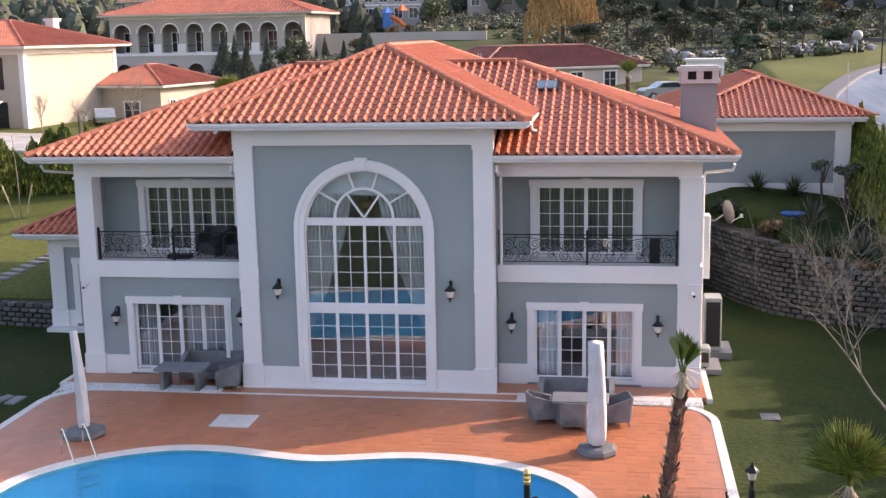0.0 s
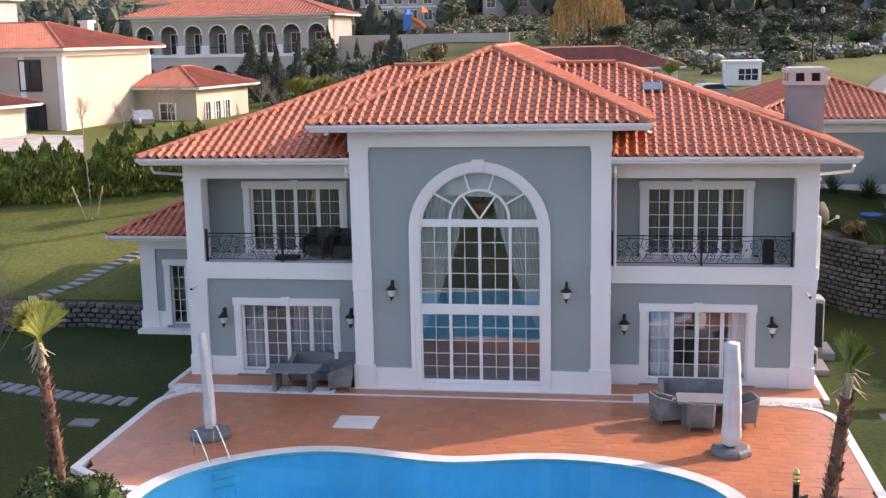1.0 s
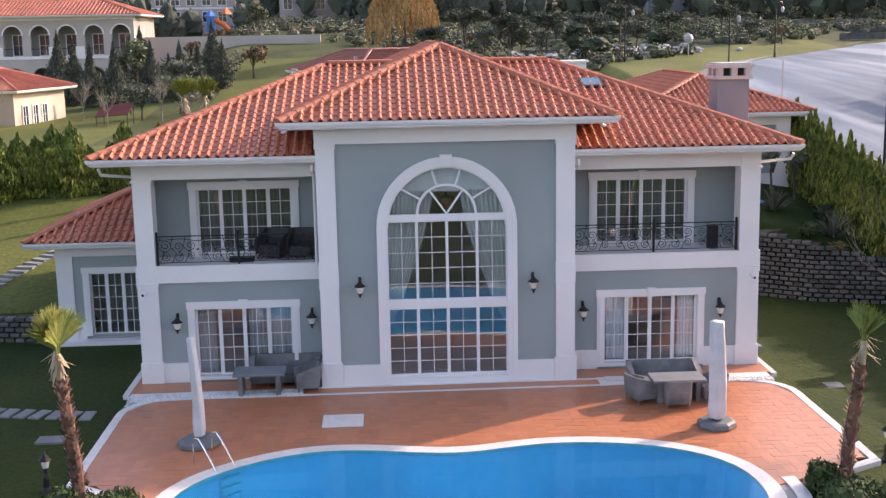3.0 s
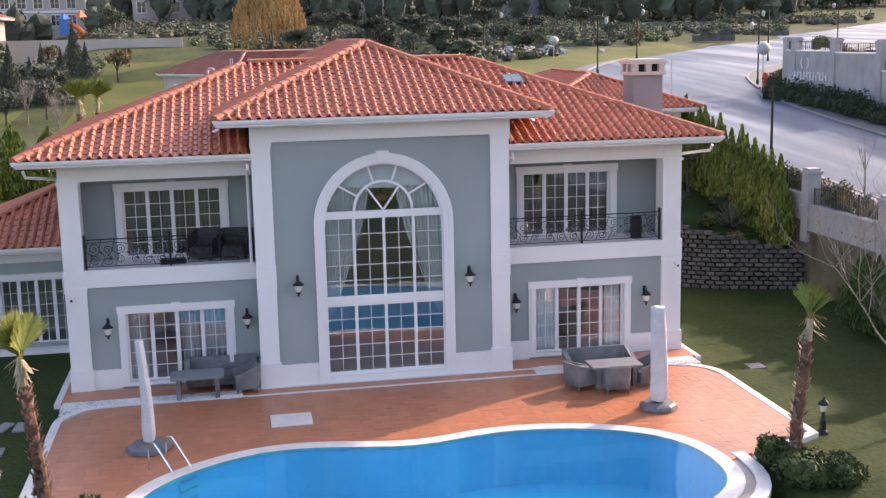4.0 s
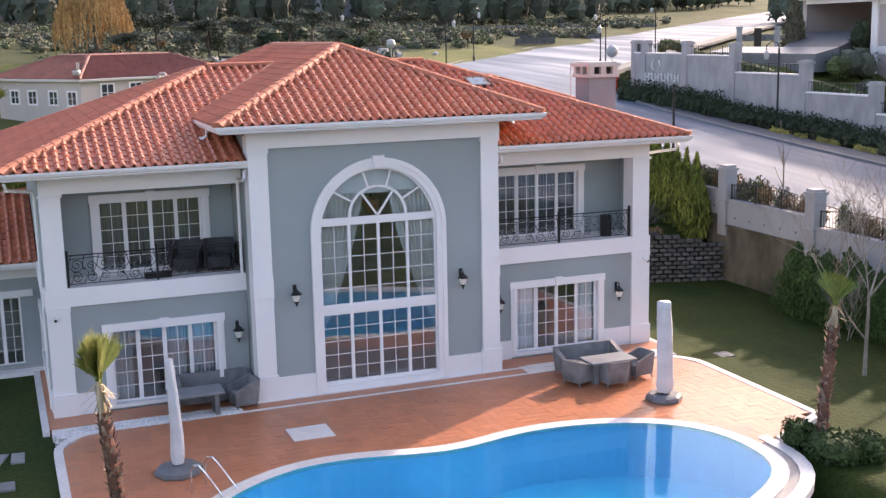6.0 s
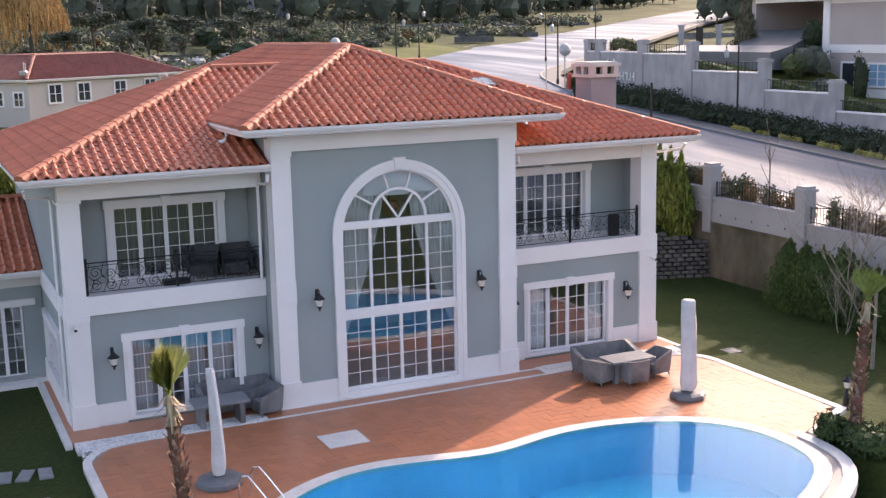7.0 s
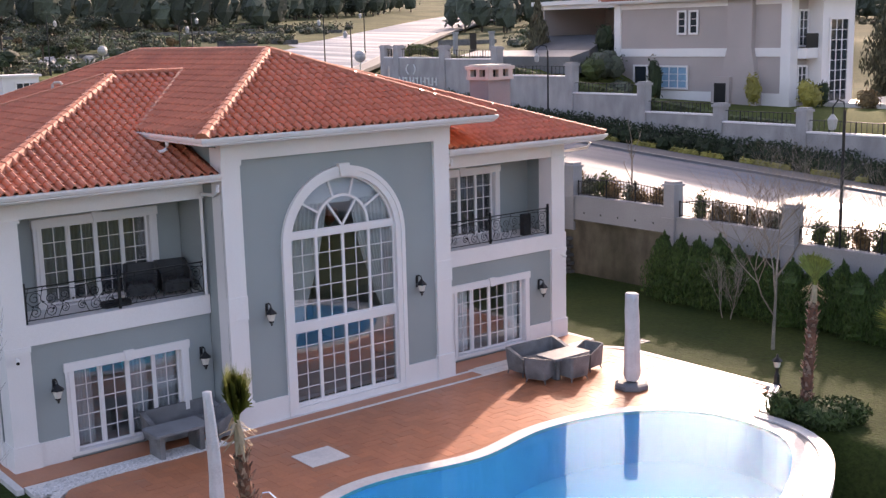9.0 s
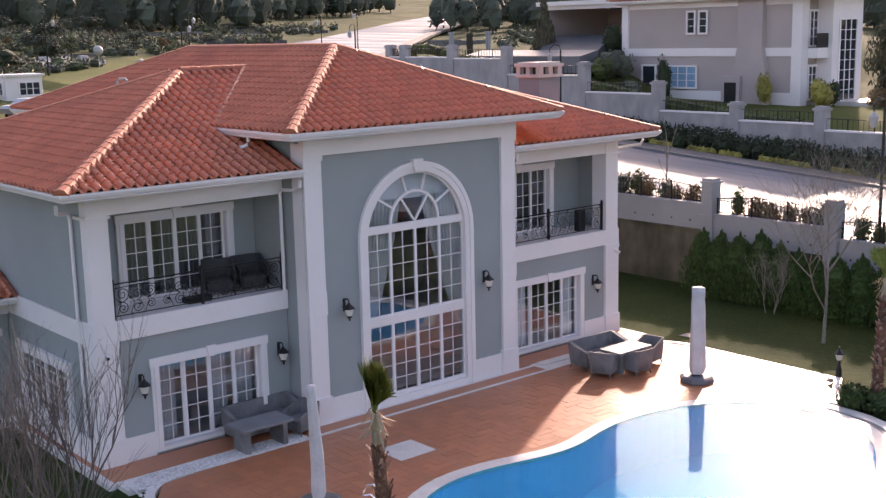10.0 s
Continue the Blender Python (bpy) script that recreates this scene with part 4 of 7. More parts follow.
# chimney, roof window, vents, downpipes
chim = part("chimney", Shape().box(9.88, 11.02, 4.75, 5.85, 7.3, 9.55), CHIMNEY, villa, "taupe rendered chimney with a cream cap")
part("chimney_cap", Shape().box(9.78, 11.12, 4.65, 5.95, 9.5, 9.62).box(9.75, 11.15, 4.62, 5.98, 9.9, 10.02).box(9.85, 11.05, 4.72, 5.88, 10.02, 10.08), CAPSTONE, chim, "cream moulded cap")
for x in (9.94, 10.45, 10.96):
    for y in (4.76, 5.3, 5.84):
        if x != 10.45 or y != 5.3:
            part("cap_post", Shape().box(x - 0.11, x + 0.11, y - 0.1, y + 0.1, 9.62, 9.9), CAPSTONE, chim)
# solid block, its dark colour stands for the shade down the flue
part("flue", Shape().box(10.0, 10.9, 4.9, 5.7, 9.5, 9.9), DARKIN, chim, "dark block for the shade in the flue opening")
sk = part("roof_window", Shape().add([(4.95, 4.55, 9.39), (5.75, 4.55, 9.39), (5.75, 5.3, 9.66), (4.95, 5.3, 9.66), (4.95, 4.55, 9.1), (5.75, 4.55, 9.1), (5.75, 5.3, 9.35), (4.95, 5.3, 9.35)],
                                  [(0, 1, 2, 3), (0, 4, 5, 1), (1, 5, 6, 2), (2, 6, 7, 3), (3, 7, 4, 0)]), IRON, villa, "small roof window with a dark frame")
# opaque pane, the sky's reflection is put into its blue
part("pane", Shape().add([(5.03, 4.62, 9.425), (5.67, 4.62, 9.425), (5.67, 5.23, 9.645), (5.03, 5.23, 9.645)], [(0, 1, 2, 3)]), mat("roof glass with sky blue painted in", (0.12, 0.2, 0.27), 0.3, 0.05, bump=0, spec=0.2), sk)
part("roof_vent", Shape().tube([(-5.55, 8.75, 9.4), (-5.55, 8.75, 9.98), (-5.5, 8.7, 10.03), (-5.35, 8.6, 10.03), (-5.3, 8.55, 9.96)], 0.05, 8).turn([(0.11, 0), (0.11, 0.06), (0.05, 0.1)], 8, (-5.55, 8.75, 9.6)), CAPSTONE, villa, "pale bent roof vent pipe")
# mortar along the valleys where the middle roof meets the wings
for xa, xb in ((BAYR[0], BAYR[0] + 3.62), (BAYR[1], BAYR[1] - 3.62)):
    part("valley_mortar", Shape().tube([(xa, 3.0, 8.76), (xa + (xb - xa) * 0.34, 4.42, 9.29), (xa + (xb - xa) * 0.67, 5.8, 9.8), (xb, 7.2, 10.3)], 0.075, 6), MORTAR, villa, "pale mortar in the roof valley")
for x, y0, zb, z in ((BX0 - 0.13, 0.05, 1.15, 7.3), (BX1 + 0.13, 0.05, 1.15, 7.3)):
    part("downpipe", Shape().tube([(x, 0.0, 7.3), (x, 0.02, 7.12), (x, 0.3, 6.98), (x, 1.0, 6.95), (x, 1.08, 6.85), (x, 1.08, 3.97)], 0.05, 8), WHITE, villa, "white downpipe")
for x, sgn in ((-5.2, -1), (5.05, 1)):
    part("downpipe", Shape().tube([(x, 1.3, 8.55), (x, 1.32, 8.4), (x + sgn * 0.02, 1.36, 8.28), (x + sgn * 0.1, 1.42, 8.22), (x + sgn * 0.25, 1.55, 8.2)], 0.055, 8), WHITE, villa, "white downpipe")
for x, sx in ((XL + 0.06, -1), (XR - 0.06, 1)):
    part("downpipe", Shape().tube([(x + sx * 0.95, 0.7, 7.25), (x + sx * 0.9, 0.8, 7.05), (x + sx * 0.18, 1.85, 6.85), (x + sx * 0.12, 1.9, 6.7), (x + sx * 0.12, 1.9, 0.1)], 0.05, 8), WHITE, villa, "white downpipe")
# side window on the left wall
sw = part("side_window", Shape().box(XL - 0.08, XL + 0.02, 2.8, 3.02, 0.6, 2.55).box(XL - 0.08, XL + 0.02, 6.38, 6.6, 0.6, 2.55).box(XL - 0.1, XL + 0.02, 2.75, 6.65, 2.33, 2.6).box(XL - 0.1, XL + 0.02, 2.75, 6.65, 0.6, 0.82), WHITE, villa, "white-framed side window with glazing bars")
s = Shape()
for i in range(5):
    y = 3.02 + i * 0.84
    s.box(XL - 0.0, XL + 0.08, y - 0.05, y + 0.05, 0.8, 2.35)
for i in range(4):
    for k in range(1, 5):
        s.box(XL + 0.02, XL + 0.06, 3.0 + i * 0.84, 3.86 + i * 0.84, 0.8 + k * 0.31 - 0.015, 0.8 + k * 0.31 + 0.015)
    s.box(XL + 0.02, XL + 0.06, 3.43 + i * 0.84, 3.46 + i * 0.84, 0.8, 2.35)
part("sash", s, WHITE, sw)
part("pane", Shape().box(XL + 0.05, XL + 0.056, 3.0, 6.4, 0.8, 2.35), GLASS, sw)


# ---- annex behind on the garden side ----
annex = thing("annex", "low grey side wing with white pilasters and a terracotta roof", "house")
AY = 7.3
part("wall", wall_with_hole(Shape(), -14.55, XL, 0.1, 3.4, AY + 0.06, AY + 0.3, (-13.4, -10.9, 0.2, 2.6)).box(-14.55, -14.3, AY + 0.3, 14, -0.1, 3.4).box(-14.55, XL, 13.8, 14, 0, 3.4), GREY, annex, "blue-grey rendered wall")
part("pilaster", Shape().box(-14.62, -14.0, AY, AY + 0.5, 0, 3.4).box(-14.68, -13.94, AY - 0.05, AY + 0.5, 0, 0.72), WHITE, annex, "white pilaster")
part("plinth", Shape().box(-14.0, -13.64, AY, AY + 0.06, 0, 0.7).box(-14.7, -10.2, AY - 0.5, AY, -0.2, 0.04), WHITE, annex, "white plinth")
part("frieze", Shape().box(-14.62, XL, AY - 0.03, AY + 0.2, 3.25, 3.62), WHITE, annex)
aw = part("window", Shape().box(-13.65, -13.4, AY - 0.04, AY + 0.1, 0.15, 2.6).box(-13.68, -10.5, AY - 0.06, AY + 0.1, 2.6, 2.82), WHITE, annex, "white glazed garden door")
for i in range(4):
    sash(aw, -13.4 + i * 0.62, -13.4 + (i + 1) * 0.62, 0.18, 2.6, AY + 0.12, 2, 5)
part("inner_wall", Shape().box(-14.3, XL, 9.5, 9.6, 0, 3.4).box(-14.3, XL, 7.4, 9.5, 0, 0.1), GREYIN, annex)
hip_roof(annex, (-15.4, -6.0, 6.25, 15.0), 3.95, 0.42, 6.0, name="roof", fronts="fl", skip=lambda p: p.x > XL - 0.1)


# ---- greenery ----
def leaves(s, c, r, count, size, rng, up=0.0, shell=0.35, wide=0.42):
    """Small leaf blades scattered in an ellipsoid, denser towards its skin."""
    for _ in range(count):
        while True:
            d = Vector((rng.uniform(-1, 1), rng.uniform(-1, 1), rng.uniform(-1, 1)))
            if 0.05 < d.length < 1:
                break
        d = d.normalized() * (shell + (1 - shell) * rng.random() ** 0.6)
        p = Vector(c) + Vector((d.x * r[0], d.y * r[1], d.z * r[2]))
        a = Vector((rng.uniform(-1, 1), rng.uniform(-1, 1), rng.uniform(-1, 1) + up)).normalized()
        b = a.cross(Vector((rng.uniform(-1, 1), rng.uniform(-1, 1), rng.uniform(-1, 1)))).normalized()
        k = size * rng.uniform(0.6, 1.3)
        s.add([p - a * k, p + b * k * wide, p + a * k, p - b * k * wide], [(0, 1, 2, 3)])
    return s


def cypress(h, w, seed, material, label, name="cypress", blunt=2.2, size=0.15):
    rng = random.Random(seed)
    t = thing(name, label, "tree")
    part("trunk", Shape().tube([(0, 0, -0.2), (0, 0, h * 0.7)], 0.06, 6, 0.3), BARKDARK, t)
    s = Shape()
    n = int(9 + h * 3)
    for k in range(n):
        f = k / (n - 1)
        r = w * (0.55 + 0.45 * math.sin(math.pi * min(1, f * 1.25 + 0.12))) * (1 - f ** blunt) + 0.05
        for q in range(3):
            a = rng.uniform(0, 6.28)
            leaves(s, (0.35 * r * math.cos(a), 0.35 * r * math.sin(a), 0.1 + f * h * 0.97), (r, r, h / n * 1.3), int((26 + 44 * r / max(w, 0.1)) * (2.6 if size < 0.12 else 1.5)), size, rng, up=2.4, wide=0.28)
    for k in range(8):
        f = k / 8
        q = w * 0.68 * (1 - f ** blunt)
        s.ball((0, 0, 0.2 + f * h * 0.85), (q, q, h / 9), 7, 4, 0.3, rng)
    part("crown", s, material, t, "dense upright foliage")
    return t


def broad_tree(h, w, seed, leafmat, label, name="tree", trunk=0.35, clumps=14, count=60, size=0.22, flat=0.8, category="tree"):
    rng = random.Random(seed)
    t = thing(name, label, category)
    hc = h * (1 + trunk) / 2
    tr = Shape().tube([(0, 0, -0.3), (0.05 * h * rng.uniform(-1, 1), 0.04 * h, h * trunk), (0.03 * h, 0, h * 0.75)], 0.03 * h, 7, 0.45)
    for k in range(5):
        a = 6.28 * k / 5 + rng.random()
        tr.tube([(0, 0.02 * h, h * trunk * 0.9), (w * 0.35 * math.cos(a), w * 0.35 * math.sin(a), hc), (w * 0.6 * math.cos(a), w * 0.6 * math.sin(a), hc + h * 0.12)], 0.014 * h, 5, 0.4)
    part("trunk", tr, BARKDARK, t, "brown trunk with limbs")
    s = Shape()
    for k in range(clumps):
        a, q = rng.uniform(0, 6.28), math.sqrt(rng.random())
        z = hc + (h - hc) * 0.9 * rng.uniform(-0.8, 0.8) * math.sqrt(max(0.05, 1 - q * q))
        c = (w * 0.75 * q * math.cos(a), w * 0.75 * q * math.sin(a), z)
        r = w * rng.uniform(0.28, 0.46)
        s.ball(c, (r * 0.6, r * 0.6, r * 0.45 * flat), 6, 4, 0.4, rng)
        leaves(s, c, (r, r, r * flat), count, size, rng)
    part("crown", s, leafmat, t, "leafy uneven crown")
    return t


def bush(w, h, seed, leafmat, label, name="shrub", size=0.12, count=420, core=0.62):
    rng = random.Random(seed)
    s = Shape()
    for k in range(6):
        a, q = rng.uniform(0, 6.28), rng.random() * 0.5
        c = (w * q * math.cos(a), w * q * math.sin(a), h * rng.uniform(0.35, 0.6))
        s.ball(c, (w * core * 0.75, w * core * 0.75, h * core * 0.55), 7, 5, 0.35, rng)
        leaves(s, c, (w * 0.62, w * 0.62, h * 0.48), count // 6, size, rng, up=0.8, wide=0.34)
    return tagged(part(name, s, leafmat), label, "shrub")


def bare_tree(h, seed, label, spread=0.5, stems=1, buds=False, r=0.07, depth=4, name="bare_tree", category="tree", low=0.3, lean=0.0, reach=(0.55, 0.8), bark=None):
    rng = random.Random(seed)
    t = thing(name, label, category)
    tr, tw = Shape(), Shape()

    def grow(p, d, ln, rad, k):
        pts = [p]
        q, dd = p, d
        for _ in range(4):
            dd = (dd + Vector((rng.uniform(-1, 1), rng.uniform(-1, 1), rng.uniform(-0.2, 0.8))) * (0.04 if k == depth and stems == 1 else 0.13)).normalized()
            q = q + dd * ln / 4
            pts.append(q)
        (tr if k == depth else tw).tube(pts, rad, 6 if k == depth else 4, 0.5)
        if k > 0:
            for i in range(rng.choice((4, 5)) if k > 1 else 3):
                a = pts[rng.choice((2, 3, 4)) if i else 4]
                ax = Vector((rng.uniform(-1, 1), rng.uniform(-1, 1), rng.uniform(-0.1, 0.5)))
                grow(a, (dd + ax * spread * 1.5).normalized(), ln * rng.uniform(*reach), rad * 0.5, k - 1)

    for i in range(stems):
        a = 6.28 * i / max(1, stems)
        o = Vector((0.15 * math.cos(a), 0.15 * math.sin(a), -0.2)) if stems > 1 else Vector((0, 0, -0.2))
        grow(o, Vector((lean + (0.35 * math.cos(a) if stems > 1 else 0), 0.35 * math.sin(a) if stems > 1 else 0, 1)).normalized(), h * low + 0.2, r, depth)
    part("trunk", tr, bark or BARK, t, "bare trunk")
    part("twig_crown", tw, bark or BARK, t, "fine leafless twigs")
    return t


def fan_palm(h, seed, label, fans=9, lean=(0.0, 0.0), size=1.0, spread=80, steep=70, plane=None):
    rng = random.Random(seed)
    t = thing("fan_palm", label, "palm tree")
    top = Vector((lean[0], lean[1], h))
    part("trunk", Shape().tube([(0, 0, -0.2), (top.x * 0.2, top.y * 0.2, h * 0.35), (top.x * 0.75, top.y * 0.75, h * 0.76), (top.x * 0.8, top.y * 0.8, h * 0.8)], 0.165, 9, 0.7), PALMTRUNK, t, "rough brown trunk")
    s = Shape()
    for k in range(230):
        f = rng.random() * 0.8
        a = rng.uniform(0, 6.28)
        r = 0.145 - 0.045 * f
        bow = f * 0.57 if f < 0.35 else 0.2 + (f - 0.35) * 1.34
        c = Vector((top.x * bow, top.y * bow, h * f)) + Vector((r * math.cos(a), r * math.sin(a), 0))
        o, u = Vector((math.cos(a), math.sin(a), 0)), Vector((0, 0, 1))
        w = Vector((-math.sin(a), math.cos(a), 0)) * rng.uniform(0.04, 0.08)
        tip = c + o * rng.uniform(0.06, 0.13) + u * rng.uniform(0.08, 0.2)
        s.add([c - w, c + w, tip + w * 0.4, tip - w * 0.4, c - u * 0.08], [(0, 1, 2, 3), (0, 4, 1)])
    part("husk_sheath", s, PALMHUSK, t, "broken leaf bases")
    part("neck", Shape().tube([(top.x * 0.78, top.y * 0.78, h * 0.79), tuple(top * 0.93)], 0.1, 9, 0.75), PALMNECK, t, "pale smooth neck")
    crown = Shape()
    hub = top * 0.9
    for k in range(fans):
        a = 6.28 * k / fans + rng.uniform(-0.3, 0.3)
        el = rng.uniform(steep, 89) if k % 4 else rng.uniform(steep - 20, steep - 2)
        d = Vector((math.cos(a) * math.cos(radians(el)), math.sin(a) * math.cos(radians(el)), math.sin(radians(el))))
        side = d.cross(Vector((0, 0, 1))).normalized()
        if plane is not None:
            a = plane + rng.uniform(-0.4, 0.4)
            side = Vector((math.cos(a), math.sin(a), 0))
            d = (Vector((0, 0, 1)) + side * rng.uniform(-0.3, 0.3) + Vector((-side.y, side.x, 0)) * rng.uniform(-0.2, 0.2)).normalized()
            side = (side - d * side.dot(d)).normalized()
        up = side.cross(d)
        st = hub + d * rng.uniform(0.25, 0.5)
        crown.tube([tuple(hub), tuple(st)], 0.018, 4)
        ln = rng.uniform(0.75, 1.0) * size
        m = 32
        for i in range(m):
            b = radians(-spread + 2 * spread * i / (m - 1))
            dr = d * math.cos(b) + side * math.sin(b)
            dr = (dr + up * ((0.45 if spread > 60 else 0.12) * abs(math.sin(b)))).normalized()
            wd = (side * math.cos(b) - d * math.sin(b)) * 0.026
            mid, tip = st + dr * ln * 0.6, st + dr * ln * rng.uniform(0.9, 1.05) - Vector((0, 0, rng.uniform(0, 0.14)))
            crown.add([st - wd * 0.3, st + wd * 0.3, mid + wd, mid - wd, tip], [(0, 1, 2, 3), (3, 2, 4)])
    part("crown", crown, PALMLEAF, t, "upright green and yellowed fan leaves")
    drop = Shape()
    for k in range(30):
        a = rng.uniform(0, 6.28)
        o = Vector((math.cos(a), math.sin(a), 0))
        p = top * rng.uniform(0.85, 0.95) + o * 0.09
        q = p + o * rng.uniform(0.12, 0.34) - Vector((0, 0, rng.uniform(0.1, 0.35)))
        w = Vector((-o.y, o.x, 0)) * 0.03
        drop.add([p - w, p + w, q + w * 0.3, q - w * 0.3], [(0, 1, 2, 3)])
    part("dry_skirt", drop, PALMNECK, t, "dry hanging leaf ends")
    return t


def spiky(w, seed, material, label, name="yucca", n=70, category="plant"):
    rng = random.Random(seed)
    s = Shape()
    for k in range(n):
        a, el = rng.uniform(0, 6.28), radians(rng.uniform(12, 85))
        d = Vector((math.cos(a) * math.cos(el), math.sin(a) * math.cos(el), math.sin(el)))
        sd = Vector((-math.sin(a), math.cos(a), 0)) * 0.03
        m, e = d * w * 0.55, d * w * rng.uniform(0.8, 1.1) - Vector((0, 0, 0.15 * w))
        s.add([-sd, sd, m + sd, m - sd, e], [(0, 1, 2, 3), (3, 2, 4)])
    return tagged(part(name, s, material), label, category)


def put(ob, x, y, z=None, yaw=0.0, k=1.0):
    ob.matrix_world = Matrix.Translation((x, y, ground_z(x, y) if z is None else z)) @ Matrix.Rotation(radians(yaw), 4, "Z") @ Matrix.Scale(k, 4)
    return ob


def again(ob, x, y, z=None, yaw=0.0, k=1.0):
    c = copy_thing(ob, Matrix.Identity(4))
    c.matrix_basis = Matrix.Translation((x, y, ground_z(x, y) if z is None else z)) @ Matrix.Rotation(radians(yaw), 4, "Z") @ Matrix.Scale(k, 4)
    return c


# ---- garden walls ----
def block_wall(path, z0, courses, name, label, own=True, top=None):
    """Dry courses of dark split blocks along a line of plan points."""
    w = thing(name, label, "wall", kind="structure")
    pts = [Vector((*p, 0)) for p in path]
    mesh = Shape().box(-0.165, 0.165, -0.14, 0.16, 0.03, 0.165).mesh("stone_block", BLOCK)
    rest = Shape()
    rng = random.Random(5)
    n = 0
    for c in range(courses):
        carry = 0.21 * (c % 2)
        for a, b in zip(pts, pts[1:]):
            d = b - a
            ln, yaw = d.length, math.atan2(d.y, d.x)
            d.normalize()
            t = carry
            while t < ln:
                if top and z0 + 0.2 * (c + 1) > top((a + d * t).x) + 0.1:
                    t += 0.42
                    continue
                p = a + d * t + Vector((-d.y, d.x, 0)) * (0.025 * c + rng.uniform(-0.015, 0.015))
                m = Matrix.Translation((p.x, p.y, z0 + 0.2 * c)) @ Matrix.Rotation(yaw, 4, "Z")
                if n < 300 and own:
                    part("stone_block", mesh, None, w, at=m)
                else:
                    rest.add([m @ v.co for v in mesh.vertices], [tuple(q.vertices) for q in mesh.polygons])
                n += 1
                t += 0.42
            carry = t - ln
    core = Shape()
    for a, b in zip(pts, pts[1:]):
        d = (b - a).normalized()
        o = Vector((-d.y, d.x, 0))
        q = [a + o * 0.42, b + o * 0.42, b + o * 1.7, a + o * 1.7]
        core.prism([(v.x, v.y) for v in q], z0 - 0.2, (min(top(a.x), top(b.x)) - 0.1) if top else z0 + 0.2 * courses - 0.05)
    part("wall_core", core, BED, w)
    if rest.v:
        tagged(part("stone_blocks", rest, BLOCK, w), kind="stuff")
    return w


block_wall(STONE_LINE, -0.35, 16, "retaining_wall", "curved retaining wall of dark split stone blocks", top=wall_top)
block_wall([(-20.5, 6.5), (-19.4, 7.35), (-17.3, 7.85), (-14.65, 7.45)], -0.12, 5, "low_wall", "low dark stone block wall beside the lawn")

# boundary to the street: concrete foot, white wall, piers, iron panels
bd = thing("boundary_wall", "white rendered street wall with piers on stained concrete", "wall", kind="structure")
PIERS = [16.4, 10.4, 4.2, -1.95, -8.1, -14.2]
for i, (ya, yb) in enumerate(zip(PIERS, PIERS[1:])):
    z = street_z((ya + yb) / 2) + 0.62
    part("wall_panel", Shape().box(20.0, 20.3, yb, ya, z - 1.1, z), RENDERWALL, bd, "white rendered panel")
    part("concrete_foot", Shape().box(20.02, 20.36, yb, ya, -0.7, z - 1.17).box(19.9, 20.36, yb, ya, z - 1.17, z - 1.1), DIRTYWALL, bd, "stained brown concrete foot")
    for k in range(5):
        y = ya - 0.9 - 1.08 * k
        # dark block on the wall, its colour stands for the hole's shade
        part("weep_hole", Shape().box(19.994, 20.05, y - 0.04, y + 0.04, z - 0.78, z - 0.7), DARKIN, bd)
    part("coping", Shape().box(19.95, 20.36, yb + 0.3, ya - 0.3, z, z + 0.07), RENDERWALL, bd)
part("concrete_foot", Shape().box(20.02, 20.36, 16.3, 22, -0.6, 2.6), DIRTYWALL, bd, "stained brown concrete foot")
pier = None
for y in PIERS:
    z = street_z(y)
    p = part("pier", Shape().box(19.88, 20.48, y - 0.3, y + 0.3, z - 1.2, z + 1.82).box(19.82, 20.54, y - 0.36, y + 0.36, z + 1.82, z + 1.93).box(19.9, 20.46, y - 0.28, y + 0.28, z + 1.93, z + 2.05).box(19.82, 20.54, y - 0.36, y + 0.36, z + 0.35, z + 0.42), RENDERWALL, bd, "white capped pier")
for ya, yb in zip(PIERS, PIERS[1:]):
    z = street_z((ya + yb) / 2) + 0.69
    fp = part("iron_panel", Shape().tube([(20.15, ya - 0.35, z + 0.08), (20.15, yb + 0.35, z + 0.08)], 0.02, 5), IRON, bd, "black iron fence panel")
    s = Shape()
    n = 30
    for k in range(n + 1):
        y = ya - 0.4 + (yb - ya + 0.8) * k / n
        h = 0.72 + 0.22 * math.sin(math.pi * k / n)
        s.tube([(20.15, y, z), (20.15, y, z + h)], 0.012 if k % 10 else 0.045, 4)
    s.tube([(20.15, ya - 0.4 + (yb - ya + 0.8) * k / n, z + 0.66 + 0.22 * math.sin(math.pi * k / n)) for k in range(n + 1)], 0.018, 4)
    part("bars", s, IRON, fp)

# ---- hedges and garden trees ----
cyp = [put(cypress(3.7, 0.58, 11 + i, LEAFCYP, "tall narrow yellow-green cypress in a garden row", "cypress", 3.0), 19.35 - 0.03 * i, 11.7 + 0.8 * i) for i in range(3)]
for o in cyp:
    tagged(o, group="cypresses by the street wall")
rng = random.Random(4)
for i in range(3, 15):
    again(cyp[i % 3], 19.35 - 0.02 * i + rng.uniform(-0.1, 0.1), 11.7 + 0.8 * i, None, rng.uniform(0, 360), rng.uniform(0.95, 1.15))
hd = [put(cypress(2.75, 0.8, 31 + i, LEAFHEDGE, "dark green conifer of a thick garden hedge", "conifer", 7.0, 0.085), 18.9, 3.6 - 0.95 * i) for i in range(3)]
for o in hd:
    tagged(o, group="dark hedge below the street wall")
for i in range(3, 19):
    again(hd[i % 3], 18.9 + rng.uniform(-0.25, 0.25), 3.6 - 0.95 * i, None, rng.uniform(0, 360), rng.uniform(0.85, 1.1))
lh = [put(cypress(3.1, 1.0, 51 + i, LEAFCYP, "yellow-green cypress in the hedge behind the lawn", "cypress", 5.5), -27 + 1.0 * i, 22.0 + 0.25 * i) for i in range(3)]
for o in lh:
    tagged(o, group="cypress hedge behind the lawn")
